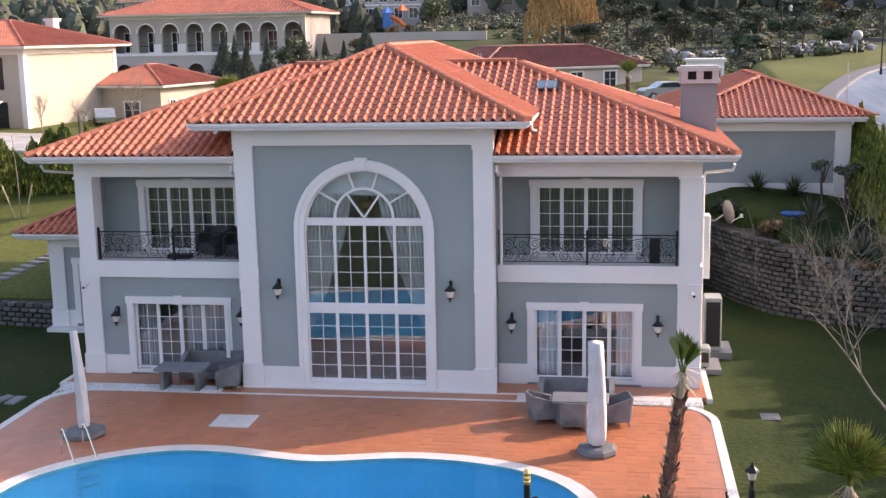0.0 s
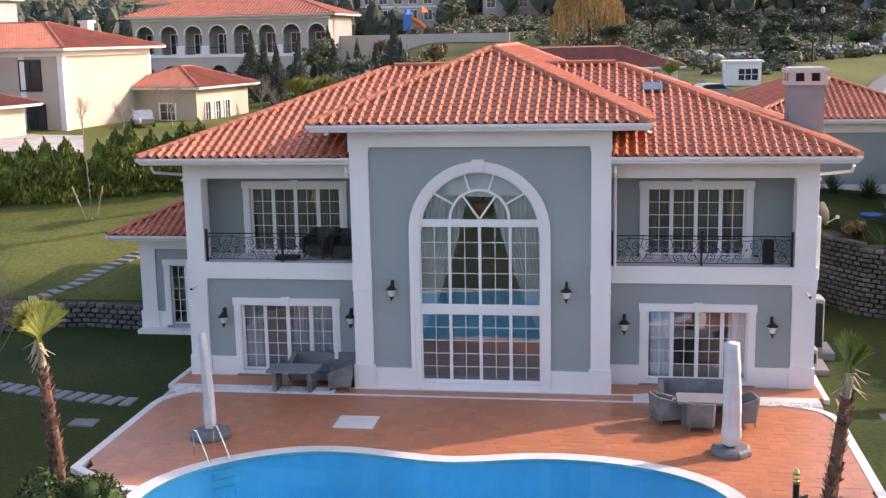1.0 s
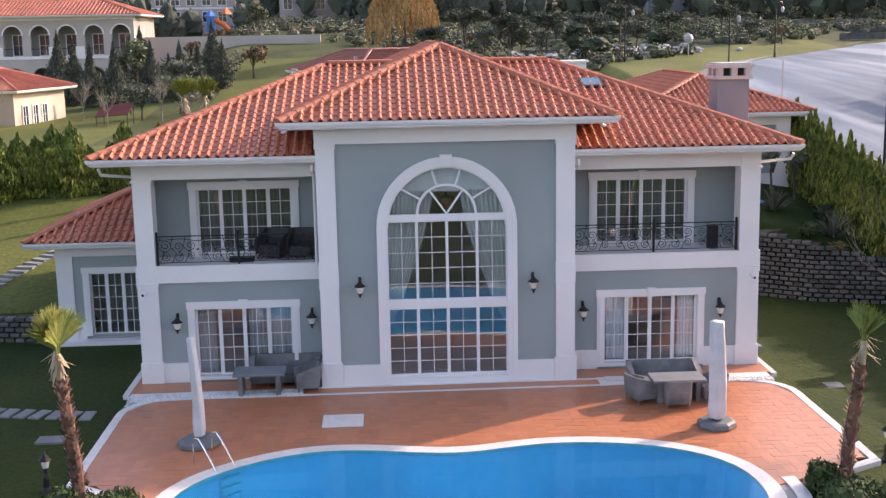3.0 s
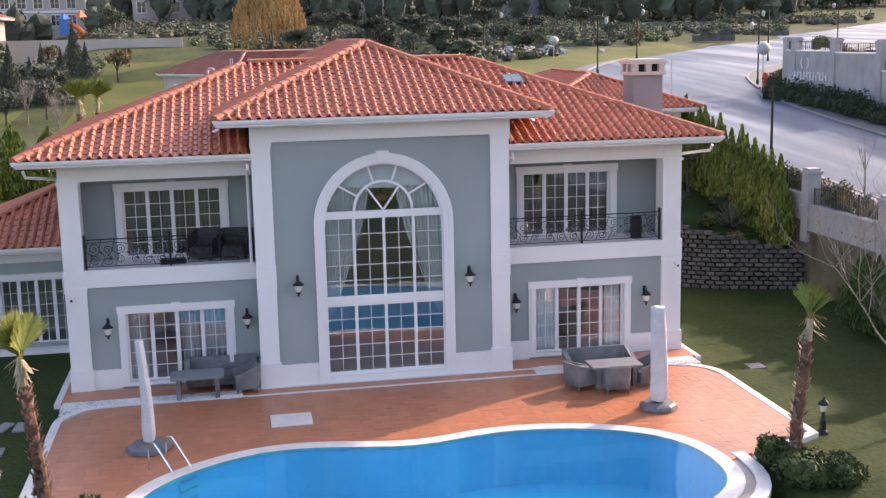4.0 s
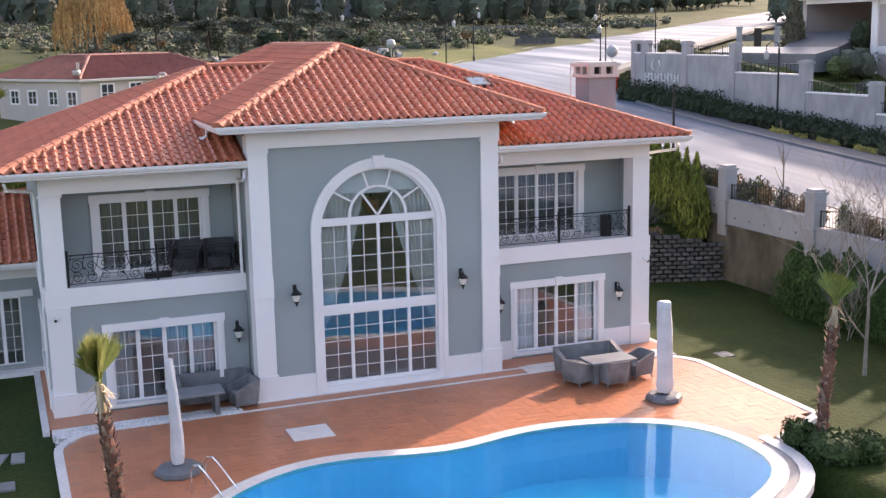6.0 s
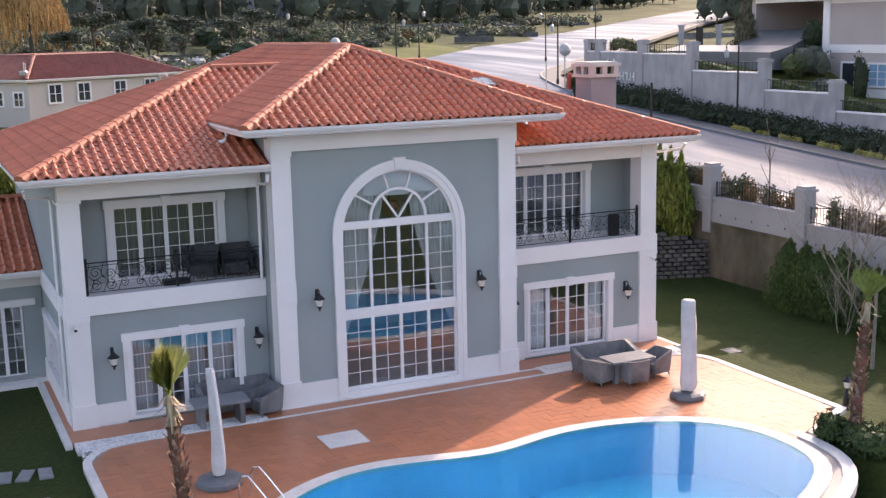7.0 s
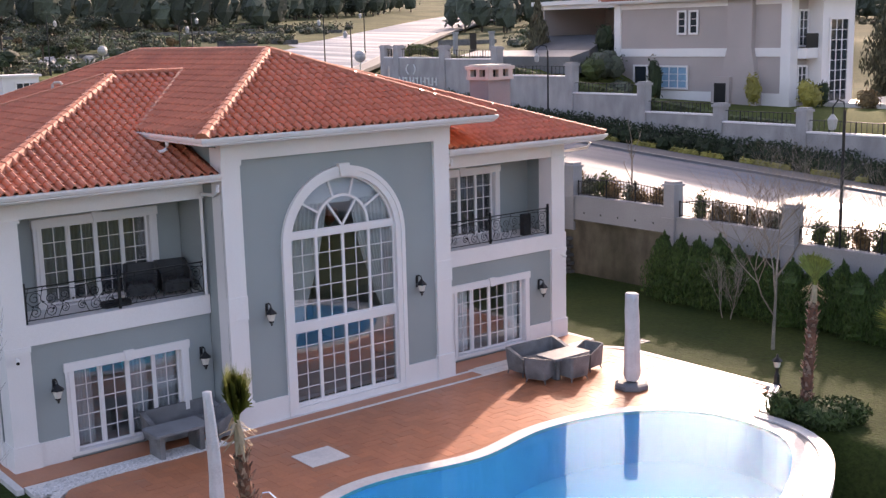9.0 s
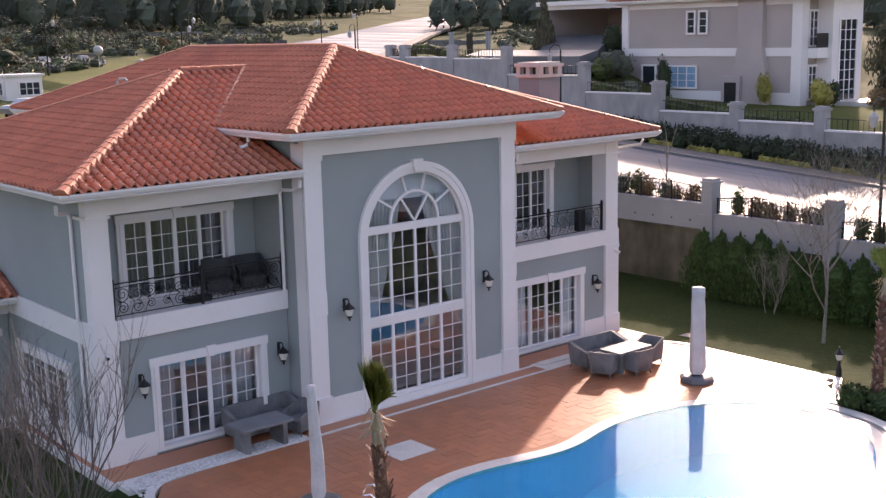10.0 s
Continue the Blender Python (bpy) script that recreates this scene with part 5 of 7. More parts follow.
for i in range(-12, 24):
    if i in (0, 1, 2):
        continue
    x = -27 + 0.85 * i
    again(lh[i % 3], x + rng.uniform(-0.15, 0.15), 22.0 + 0.32 * max(0, i) + rng.uniform(-0.2, 0.2), None, rng.uniform(0, 360), rng.uniform(0.72, 1.15))

put(fan_palm(4.65, 2, "young fan palm with a shaggy brown trunk beside the terrace", 21, lean=(-0.32, 0.0), size=0.95, spread=42, plane=1.0), -9.42, -10.3, -0.1)
put(fan_palm(4.35, 7, "young fan palm with a shaggy brown trunk beside the pool", 9, lean=(0.4, 0.1), size=0.78, spread=27, plane=1.9), 8.85, -10.3, -0.15)
put(fan_palm(2.3, 9, "short fan palm with drooping green leaves on the lawn", 14, size=1.3), 12.6, -11.3, -0.3)
put(bush(1.15, 0.85, 5, JUNIPER, "low dark evergreen shrub at the palm's foot", size=0.085, count=3600), 8.95, -10.75, -0.2)
put(bush(0.85, 0.75, 6, JUNIPER, "low dark evergreen shrub at the palm's foot", size=0.085, count=2400), 9.75, -10.9, -0.2)
put(bush(0.6, 0.9, 7, JUNIPER, "low dark evergreen shrub at the palm's foot", size=0.085, count=2000), 8.75, -9.75, -0.2)
put(bush(1.15, 1.15, 8, JUNIPER, "low dark evergreen shrub at the palm's foot", size=0.085, count=3400), -9.7, -10.5, -0.2)
put(bush(0.75, 1.1, 9, JUNIPER, "bright green shrub at the palm's foot", size=0.085, count=2400), -8.6, -10.3, -0.2)
put(bare_tree(8.0, 4, "leafless young tree with pale spreading branches on the lawn", 0.8, 1, r=0.085, low=0.34, reach=(0.62, 0.88), depth=5), 15.3, -4.6)
put(bare_tree(7.2, 14, "leafless bushy tree with grey twigs beside the house", 0.32, 6, r=0.06, low=0.31, bark=BARKGREY), -14.8, -6.1)
put(bare_tree(3.4, 24, "small leafless tree before the hedge", 0.4, 3, r=0.03), 17.9, -0.6)
put(bare_tree(5.0, 34, "leafless young tree on the garden lawn", 0.35, 1, r=0.05), -18.5, 2.5)
put(bare_tree(4.6, 44, "slim leafless street sapling behind the wall", 0.3, 1, r=0.05, depth=2, low=0.72, reach=(0.2, 0.35)), 20.95, 7.3, street_z(7.3))
put(bare_tree(4.2, 54, "slim leafless street sapling behind the wall", 0.35, 2, r=0.03, depth=3, low=0.5), 21.0, -6.5, street_z(-6))
rng = random.Random(12)
for i in range(34):
    y = 16.0 - 0.86 * i
    if min(abs(y - q) for q in PIERS) < 0.3:
        continue
    m, lab = ((LEAFDRY, "half-dry brown shrub behind the street fence"), (LEAFMID, "green shrub behind the street fence"), (LEAFDRY, "half-dry brown shrub behind the street fence"), (LEAFOLIVE, "grey-green shrub behind the street fence"))[rng.randrange(4)]
    put(bush(rng.uniform(0.5, 0.72), rng.uniform(1.15, 1.6), 60 + i, m, lab, size=0.085, count=800, core=0.3), 20.85 + rng.uniform(-0.1, 0.15), y, street_z(y) + 0.2)
put(spiky(1.5, 3, LEAFOLIVE, "pale green yucca on the bank"), 17.6, 13.0)
put(spiky(1.5, 4, LEAFOLIVE, "pale green yucca on the bank"), 16.1, 16.4)
put(spiky(1.2, 5, LEAFMID, "dark green yucca before the lodge"), 14.3, 20.9)
put(spiky(1.2, 6, LEAFMID, "dark green yucca before the lodge"), 16.0, 20.9)
for i, (x, y, m, w) in enumerate(((15.5, 12.9, LEAFDRY, 0.6), (17.6, 12.2, LEAFDRY, 0.5), (16.6, 13.2, LEAFMID, 0.6), (14.2, 15.0, LEAFDRY, 0.5), (18.6, 16.0, LEAFDARK, 0.9), (18.9, 25.5, LEAFDARK, 1.2), (12.6, 17.6, LEAFDARK, 0.9))):
    put(bush(w, w * 0.9, 80 + i, m, "low shrub on the bank above the stone wall", size=0.12, count=420), x, y)
tp = put(broad_tree(2.4, 0.6, 91, LEAFOLIVE, "clipped cloud-pruned olive tree", "olive_tree", 0.5, 5, 60, 0.1), 17.1, 19.6)
again(tp, 18.1, 19.2, None, 70, 1.05)

# stepping stones, stakes, drain covers
stone = Shape().prism([(-0.4, -0.17), (0.38, -0.19), (0.41, 0.16), (-0.38, 0.19)], -0.05, 0.035).mesh("stepping_stone", SLAB)
for path in (((-20.4, 0.9), (-18.8, 0.35), (-16.6, -0.45), (-14.2, -1.15), (-12.2, -1.6), (-10.95, -1.8)),
             ((-21.9, 5.4), (-21.3, 6.8), (-20.5, 7.9), (-19.5, 8.7), (-18.75, 10.1), (-18.2, 12.0), (-17.55, 13.9), (-16.6, 16.0), (-15.4, 18.5))):
    run = 0.0
    for (xa, ya), (xb, yb) in zip(path, path[1:]):
        ln = math.hypot(xb - xa, yb - ya)
        while run < ln:
            x, y = xa + (xb - xa) * run / ln, ya + (yb - ya) * run / ln
            o = tagged(part("stepping_stone", stone, None), "grey stone slab set in the lawn", "stepping stone", "stepping stones")
            o.matrix_world = Matrix.Translation((x, y, ground_z(x, y) + 0.015)) @ Matrix.Rotation(math.atan2(yb - ya, xb - xa) + 1.57 + 0.15 * math.sin(7 * x), 4, "Z")
            run += 0.52
        run -= ln
st = thing("tree_stakes", "slim sapling held by leaning pale stakes", "sapling")
part("stake", Shape().tube([(0, 0, 0), (-0.75, 0.2, 1.7)], 0.04, 6), PALMNECK, st, "pale wooden stake")
part("stake", Shape().tube([(0.5, 0.1, 0), (0.85, 0.3, 1.75)], 0.04, 6), PALMNECK, st, "pale wooden stake")
part("sapling_stem", Shape().tube([(0.25, 0.1, 0), (0.2, 0.12, 2.0), (0.1, 0.1, 4.2)], 0.035, 6, 0.4), BARK, st, "slim bare stem")
st.matrix_world = Matrix.Translation((-22.3, 18.8, ground_z(-22.3, 18.8)))
solid("inspection_cover", Shape().box(-12.35, -11.55, -4.15, -3.55, -0.14, -0.06), SLAB, "pale stone inspection cover in the lawn", "cover", "")
solid("lawn_drain_cover", Shape().box(11.95, 12.65, -1.05, -0.45, -0.35, -0.215).box(12.08, 12.52, -0.93, -0.57, -0.3, -0.2), STONEBASE, "dark grey sunken drain cover in the grass", "cover", "")
solid("terrace_slab", Shape().box(-4.13, -2.92, -3.9, -2.8, -0.02, 0.034), MARBLE, "pale rectangular cover slab in the terrace", "cover", "")
put(bush(0.9, 0.75, 99, LEAFDRY, "rust-brown grass clump by the hedge", size=0.15, count=500), -28.6, 20.6)


# ---- things on the house ----
def curtain(x0, x1, z0, z1, y, folds, seed, tie=None, label="white voile curtain hanging behind the glass", material=None):
    """A folded hanging; with tie it is gathered towards that side at mid height."""
    rng = random.Random(seed)
    s = Shape()
    s.smooth = True
    n, m = folds * 6, 14
    ph = rng.uniform(0, 6)
    for j in range(m + 1):
        f = j / m
        z = z0 + (z1 - z0) * f
        for i in range(n + 1):
            u = i / n
            x = x0 + (x1 - x0) * u
            if tie is not None:
                x = x + (tie - x) * 0.93 * (1 - f) ** 1.4
            s.v.append((x, y + 0.045 * math.sin(u * folds * 6.28 + ph + 0.6 * math.sin(f * 3)), z))
    s.f = [(j * (n + 1) + i, j * (n + 1) + i + 1, (j + 1) * (n + 1) + i + 1, (j + 1) * (n + 1) + i) for j in range(m) for i in range(n)]
    return tagged(part("curtain", s, material or CURTAIN), label, "curtain", "curtains")


tied = "long white curtain tied back beside the tall window"
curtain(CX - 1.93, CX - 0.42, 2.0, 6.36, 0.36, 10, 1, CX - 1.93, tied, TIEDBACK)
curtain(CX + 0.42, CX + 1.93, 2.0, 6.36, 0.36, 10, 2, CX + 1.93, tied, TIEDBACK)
for k, (x0, x1, m) in enumerate(((-8.4, -7.85, VOILESHADED), (-6.75, -6.2, VOILESHADED), (-6.05, -5.35, VOILESHADED), (5.25, 5.95, CURTAIN), (7.75, 8.3, CURTAIN))):
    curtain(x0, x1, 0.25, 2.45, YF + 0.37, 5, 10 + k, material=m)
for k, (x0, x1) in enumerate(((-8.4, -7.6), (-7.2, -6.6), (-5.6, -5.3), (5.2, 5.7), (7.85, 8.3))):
    curtain(x0, x1, 4.05, 6.25, 3.25, 5, 20 + k, label="sheer curtain, greyed to look dim, behind the balcony door", material=SHEER)
# added sheet: stands in for the pale lit ceiling behind the fanlight
curtain(CX - 1.56, CX + 1.56, 6.3, 7.15, 0.47, 3, 31, label="smooth white sheet added to make the arched fanlight pale", material=CURTAIN)
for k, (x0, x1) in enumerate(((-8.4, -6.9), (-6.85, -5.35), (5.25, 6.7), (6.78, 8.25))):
    curtain(x0, x1, 4.02, 6.26, 3.6, 12, 40 + k, label="sheer curtain, greyed to look dim, behind the balcony window", material=SHEER)
ch = thing("chandelier", "dark bronze chandelier hanging behind the fanlight", "lamp")
part("rod", Shape().tube([(0, 0, 0.4), (0, 0, 1.9)], 0.025, 6), IRON, ch)
part("body", Shape().turn([(0.04, 0.5), (0.3, 0.42), (0.36, 0.25), (0.22, 0.05), (0.05, -0.1)], 12), mat("dark bronze", (0.22, 0.06, 0.03), 0.4, 0.1, metal=0.5), ch)
ch.matrix_world = Matrix.Translation((CX + 0.03, 1.0, 5.62))


def lantern(label):
    t = thing("wall_lantern", label, "lamp", "wall lanterns")
    part("bracket", Shape().tube([(0, 0.02, 0.42), (0, -0.14, 0.5), (0, -0.25, 0.46), (0, -0.25, 0.36)], 0.022, 6).box(-0.045, 0.045, -0.015, 0.02, 0.1, 0.48), IRON, t, "black scrolled bracket")
    part("cap", Shape().turn([(0.03, 0.4), (0.05, 0.35), (0.17, 0.24), (0.19, 0.21), (0.0, 0.2)], 6, (0, -0.25, 0)), IRON, t)
    part("lamp_glass", Shape().turn([(0.15, 0.21), (0.085, 0.0)], 6, (0, -0.25, 0)), LAMPGLASS, t, "pale lantern glass")
    part("base", Shape().turn([(0.085, 0.0), (0.08, -0.04), (0.03, -0.09), (0.035, -0.12), (0.005, -0.17)], 6, (0, -0.25, 0)), IRON, t)
    return t


lan = lantern("black iron lantern on the blue-grey wall")
lan.matrix_world = Matrix.Translation((-2.98, 0.1, 3.17))
for x, y, z in ((2.6, 0.1, 3.17), (-9.03, YF, 1.9), (-4.62, YF, 1.95), (4.42, YF, 1.9), (9.06, YF, 1.88)):
    copy_thing(lan, Matrix.Translation((x, y, z)))
for x, sx in ((-10.0, -1), (10.1, 1)):
    c = thing("security_camera", "small white security camera on the pilaster", "camera")
    part("arm", Shape().tube([(0, 0.06, 0.05), (0, -0.1, 0.02)], 0.025, 6), PLASTICW, c)
    part("body", Shape().tube([(0, -0.06, 0.02), (sx * 0.05, -0.24, -0.03)], 0.055, 8), PLASTICW, c)
    part("lens", Shape().tube([(sx * 0.05, -0.24, -0.03), (sx * 0.053, -0.255, -0.034)], 0.045, 8), IRON, c, "dark lens")
    c.matrix_world = Matrix.Translation((x, YF - 0.14, 3.12))


def scroll(s, cx, cz, r, y, turns, hand, start):
    pts = []
    for k in range(26):
        f = k / 25
        a = start + hand * turns * 6.28 * f
        rr = r * (1 - 0.82 * f)
        pts.append((cx + rr * math.cos(a), y, cz + rr * math.sin(a)))
    s.tube(pts, 0.011, 4)


def railing(x0, x1, y, z):
    t = thing("balcony_railing", "black wrought-iron balcony railing with scrolls", "railing")
    h = 0.98
    part("top_rail", Shape().box(x0, x1, y - 0.025, y + 0.025, z + h - 0.03, z + h), IRON, t)
    part("bottom_rail", Shape().box(x0, x1, y - 0.015, y + 0.015, z + 0.08, z + 0.1), IRON, t)
    m = (x0 + x1) / 2
    for x in (x0, m, x1):
        part("post", Shape().box(x - 0.035, x + 0.035, y - 0.035, y + 0.035, z, z + h + 0.06).ball((x, y, z + h + 0.09), 0.05, 8, 5), IRON, t, "square iron post")
    for a, b in ((x0, m), (m, x1)):
        c, w = (a + b) / 2, (b - a)
        s = Shape()
        for sg in (-1, 1):
            for k, (dx, cz, r) in enumerate(((0.40, 0.66, 0.20), (0.40, 0.28, 0.16), (0.24, 0.62, 0.16), (0.24, 0.27, 0.17), (0.09, 0.66, 0.15), (0.09, 0.30, 0.13))):
                scroll(s, c + sg * dx * w, z + cz, r, y, 1.6, sg if k % 2 else -sg, 1.57 if k % 2 else -1.57)
            for dx in (0.47, 0.32, 0.16):
                s.tube([(c + sg * dx * w, y, z + 0.1), (c + sg * (dx - 0.05) * w, y, z + 0.42), (c + sg * (dx + 0.02) * w, y, z + 0.62), (c + sg * (dx - 0.01) * w, y, z + h - 0.03)], 0.011, 4)
        s.tube([(c - w / 2, y, z + 0.84), (c - w * 0.2, y, z + 0.88), (c, y, z + 0.8), (c + w * 0.2, y, z + 0.88), (c + w / 2, y, z + 0.84)], 0.011, 4)
        for k in range(9):
            x = c + (k - 4) * w / 9.5
            s.ball((x, y, z + 0.45 + 0.12 * math.sin(2.2 * k)), (0.045, 0.014, 0.03), 6, 4)
        part("scrollwork", s, IRON, t, "curled iron scrollwork")
    return t


railing(-9.58, -4.32, YF + 0.08, 3.97)
railing(4.03, 9.62, YF + 0.08, 3.97)


# ---- wicker furniture ----
def rounded(s, w, d, z0, z1, top=0.03, c=(0, 0), r=0.06):
    x0, x1, y0, y1 = c[0] - w / 2, c[0] + w / 2, c[1] - d / 2, c[1] + d / 2
    ring_ = [(x0 + r, y0), (x1 - r, y0), (x1, y0 + r), (x1, y1 - r), (x1 - r, y1), (x0 + r, y1), (x0, y1 - r), (x0, y0 + r)]
    s.prism(ring_, z0, z1 - top)
    ins = [(c[0] + (x - c[0]) * (1 - 2 * top / w), c[1] + (y - c[1]) * (1 - 2 * top / d)) for x, y in ring_]
    n = 8
    s.add([(x, y, z1 - top) for x, y in ring_] + [(x, y, z1) for x, y in ins], [(i, (i + 1) % n, n + (i + 1) % n, n + i) for i in range(n)] + [tuple(range(n, 2 * n))])
    return s


def tub_shell(w, d, arm, back, flare=0.045):
    """The wrapped back and arms of a wicker seat, open to the front (-y)."""
    s = Shape()
    path = [(-w / 2, -d / 2)] + [(-w / 2 + 0.1 * (1 - math.cos(a)), d / 2 - 0.1 * (1 - math.sin(a))) for a in (0.0, 0.4, 0.8, 1.2, 1.57)]
    path += [(-x, y) for x, y in path[::-1]]
    n = len(path)
    for o, inner in ((1.0, False), (0.86, True)):
        for lvl in (0, 1, 2):
            for i, (x, y) in enumerate(path):
                f = (y + d / 2) / d
                zt = arm + (back - arm) * smooth(0.35, 0.95, f)
                k = o - (flare * (1 - lvl / 2) if not inner else 0)
                z = (0.15 if not inner else 0.35) if lvl == 0 else (0.42 if lvl == 1 else zt)
                yy = y * k + (0.06 * (lvl / 2) * f)
                s.v.append((x * k * (1.0 if not inner else 1.0), yy, z))
    for b in (0, 3 * n):
        for l in range(2):
            s.f += [(b + l * n + i, b + l * n + i + 1, b + (l + 1) * n + i + 1, b + (l + 1) * n + i) for i in range(n - 1)]
    s.f += [(2 * n + i, 2 * n + i + 1, 5 * n + i + 1, 5 * n + i) for i in range(n - 1)]
    for e in (0, n - 1):
        s.f += [(e, n + e, 4 * n + e, 3 * n + e), (n + e, 2 * n + e, 5 * n + e, 4 * n + e)]
    return s


def wicker_seat(name, w, d, arm, back, label, category, group=""):
    t = thing(name, label, category, group)
    part("shell", tub_shell(w, d, arm, back), WICKER, t, "woven grey back and arms")
    part("seat", rounded(Shape(), w - 0.16, d - 0.1, 0.12, 0.36, 0.02, (0, -0.03)), WICKER, t)
    part("cushion", rounded(Shape(), w - 0.2, d - 0.16, 0.36, 0.45, 0.035, (0, -0.03)), mat("grey seat cloth", (0.13, 0.135, 0.145), 0.9, 0.1, 2, 40, 0.2) if name == "wicker_sofa" else WICKER, t, "grey seat cushion")
    for x in (-1, 1):
        for y in (-1, 1):
            part("leg", Shape().tube([(x * (w / 2 - 0.1), y * (d / 2 - 0.09), 0.14), (x * (w / 2 - 0.05), y * (d / 2 - 0.05), 0.0)], 0.028, 6, 0.7), WICKER, t)
    return t


def wicker_table(w, d, label):
    t = thing("garden_table", label, "table")
    part("tabletop", rounded(Shape(), w, d, 0.66, 0.74, 0.015, (0, 0), 0.04), TABLETOP, t, "grey slatted tabletop")
    for x in (-1, 1):
        part("leg_frame", Shape().box(x * w * 0.36 - 0.07, x * w * 0.36 + 0.07, -d * 0.38, d * 0.38, 0, 0.66), WICKER, t, "wide wicker leg")
    return t


ZT = 0.022
sofa_l = wicker_seat("wicker_sofa", 2.3, 0.85, 0.62, 0.88, "long grey wicker sofa before the french window", "sofa")
sofa_l.matrix_world = pose(-5.55, 0.72, ZT)
tab = wicker_table(1.65, 0.95, "grey wicker garden table before a sofa")
tab.matrix_world = pose(-6.27, -0.3, ZT + 0.01)
arm = wicker_seat("wicker_armchair", 0.8, 0.78, 0.62, 0.86, "grey wicker tub armchair on the terrace", "armchair", "wicker armchairs")
arm.matrix_world = pose(-4.78, -0.08, ZT + 0.01, 0, 0, -80)
so = copy_thing(sofa_l, pose(6.58, -1.4, ZT))
tagged(so, "long grey wicker sofa behind the garden table")
copy_thing(tab, pose(6.74, -2.4, ZT))
for x, y, a in ((5.64, -2.42, 112), (6.6, -2.98, 176), (7.78, -2.5, -80)):
    copy_thing(arm, pose(x, y, ZT, 0, 0, a))
# balcony seats
bc = wicker_seat("balcony_armchair", 0.95, 0.8, 0.66, 0.95, "dark woven armchair on the balcony", "armchair", "balcony armchairs")
for c in bc.children:
    if c.name.startswith(("shell", "seat", "cushion", "leg")):
        c.data.materials[0] = mat("dark woven rattan", (0.055, 0.056, 0.06), 0.7, 0.2, 2, 60, 0.5)
bc.matrix_world = pose(-5.9, 2.2, 3.97, 0, 0, -25)
copy_thing(bc, pose(-4.9, 2.1, 3.97, 0, 0, -10))
solid("balcony_speaker", rounded(Shape(), 0.34, 0.3, 3.97, 4.75, 0.03, (8.95, 1.75), 0.04), IRON, "black upright box behind the balcony railing", "box", "")
solid("balcony_tray", rounded(Shape(), 0.8, 0.4, 3.97, 4.12, 0.02, (-6.9, 1.7), 0.04), IRON, "low black tray on the balcony floor", "tray", "")


# ---- umbrellas, ladder, lamps ----
def umbrella(h, r, label, seed, round_base):
    t = thing("parasol", label, "parasol")
    rng = random.Random(seed)
    b = Shape()
    if round_base:
        b.turn([(0.62, 0.0), (0.64, 0.05), (0.62, 0.14), (0.5, 0.2), (0.1, 0.22)], 8)
    else:
        b.turn([(0.55, 0.0), (0.57, 0.05), (0.55, 0.15), (0.46, 0.2), (0.1, 0.21)], 8)
    part("base", b, STONEBASE, t, "heavy grey base")
    part("pole", Shape().tube([(0, 0, 0.1), (0, 0, 0.5)], 0.05, 8), METALGREY, t)
    s = Shape()
    s.smooth = True
    n, m = 24, 16
    for j in range(m + 1):
        f = j / m
        rr = r * (0.8 + 0.2 * smooth(0.0, 0.06, f) - (0.42 if round_base else 0.22) * f)
        for i in range(n):
            a = 6.28 * i / n
            k = 1 + 0.10 * math.sin(5 * a + 2 * f) + 0.05 * math.sin(11 * a + 9 * f) + 0.03 * rng.uniform(-1, 1)
            s.v.append((rr * k * math.cos(a) + 0.03 * math.sin(4 * f), rr * k * math.sin(a), 0.26 + (h - 0.26) * f))
    s.f = [(j * n + i, j * n + (i + 1) % n, (j + 1) * n + (i + 1) % n, (j + 1) * n + i) for j in range(m) for i in range(n)] + [tuple(m * n + i for i in range(n))]
    part("cover", s, COVER, t, "pale wrinkled cloth cover")
    return t


u1 = umbrella(3.1, 0.18, "closed parasol in a pale cover on a round grey base", 1, True)
u1.matrix_world = pose(-7.5, -4.95, ZT, 0, -1.5, 0)
u2 = umbrella(3.1, 0.255, "closed parasol in a pale cover on a square grey base", 2, False)
u2.matrix_world = pose(7.27, -4.95, ZT, 0, -0.8, 20)
ld = thing("pool_ladder", "polished steel pool ladder with curved handrails", "ladder")
for x in (-0.31, 0.31):
    part("handrail", Shape().tube([(x, 0.62, -0.05), (x, 0.61, 0.55), (x, 0.52, 0.72), (x, 0.37, 0.74), (x, 0.22, 0.6), (x, -0.38, -0.08), (x, -0.46, -0.35), (x, -0.5, -1.0)], 0.024, 8), CHROME, ld, "curved steel handrail")
for z in (-0.2, -0.45, -0.7):
    part("rung", Shape().box(-0.3, 0.3, -0.52, -0.4, z - 0.02, z + 0.02), CHROME, ld)
ld.matrix_world = pose(-6.76, -6.72, 0.05, 0, 0, 47)


def garden_lamp(label):
    t = thing("garden_lamp", label, "lamp", "garden lamps")
    part("post", Shape().turn([(0.17, 0.0), (0.15, 0.08), (0.1, 0.14), (0.09, 0.4), (0.05, 0.5), (0.05, 0.62), (0.09, 0.66)], 10), IRON, t, "black turned post")
    part("lamp_glass", Shape().turn([(0.08, 0.66), (0.13, 0.86)], 6), LAMPGLASS, t, "pale lantern glass")
    part("cap", Shape().turn([(0.18, 0.86), (0.14, 0.92), (0.05, 1.0), (0.02, 1.1)], 6), IRON, t)
    return t


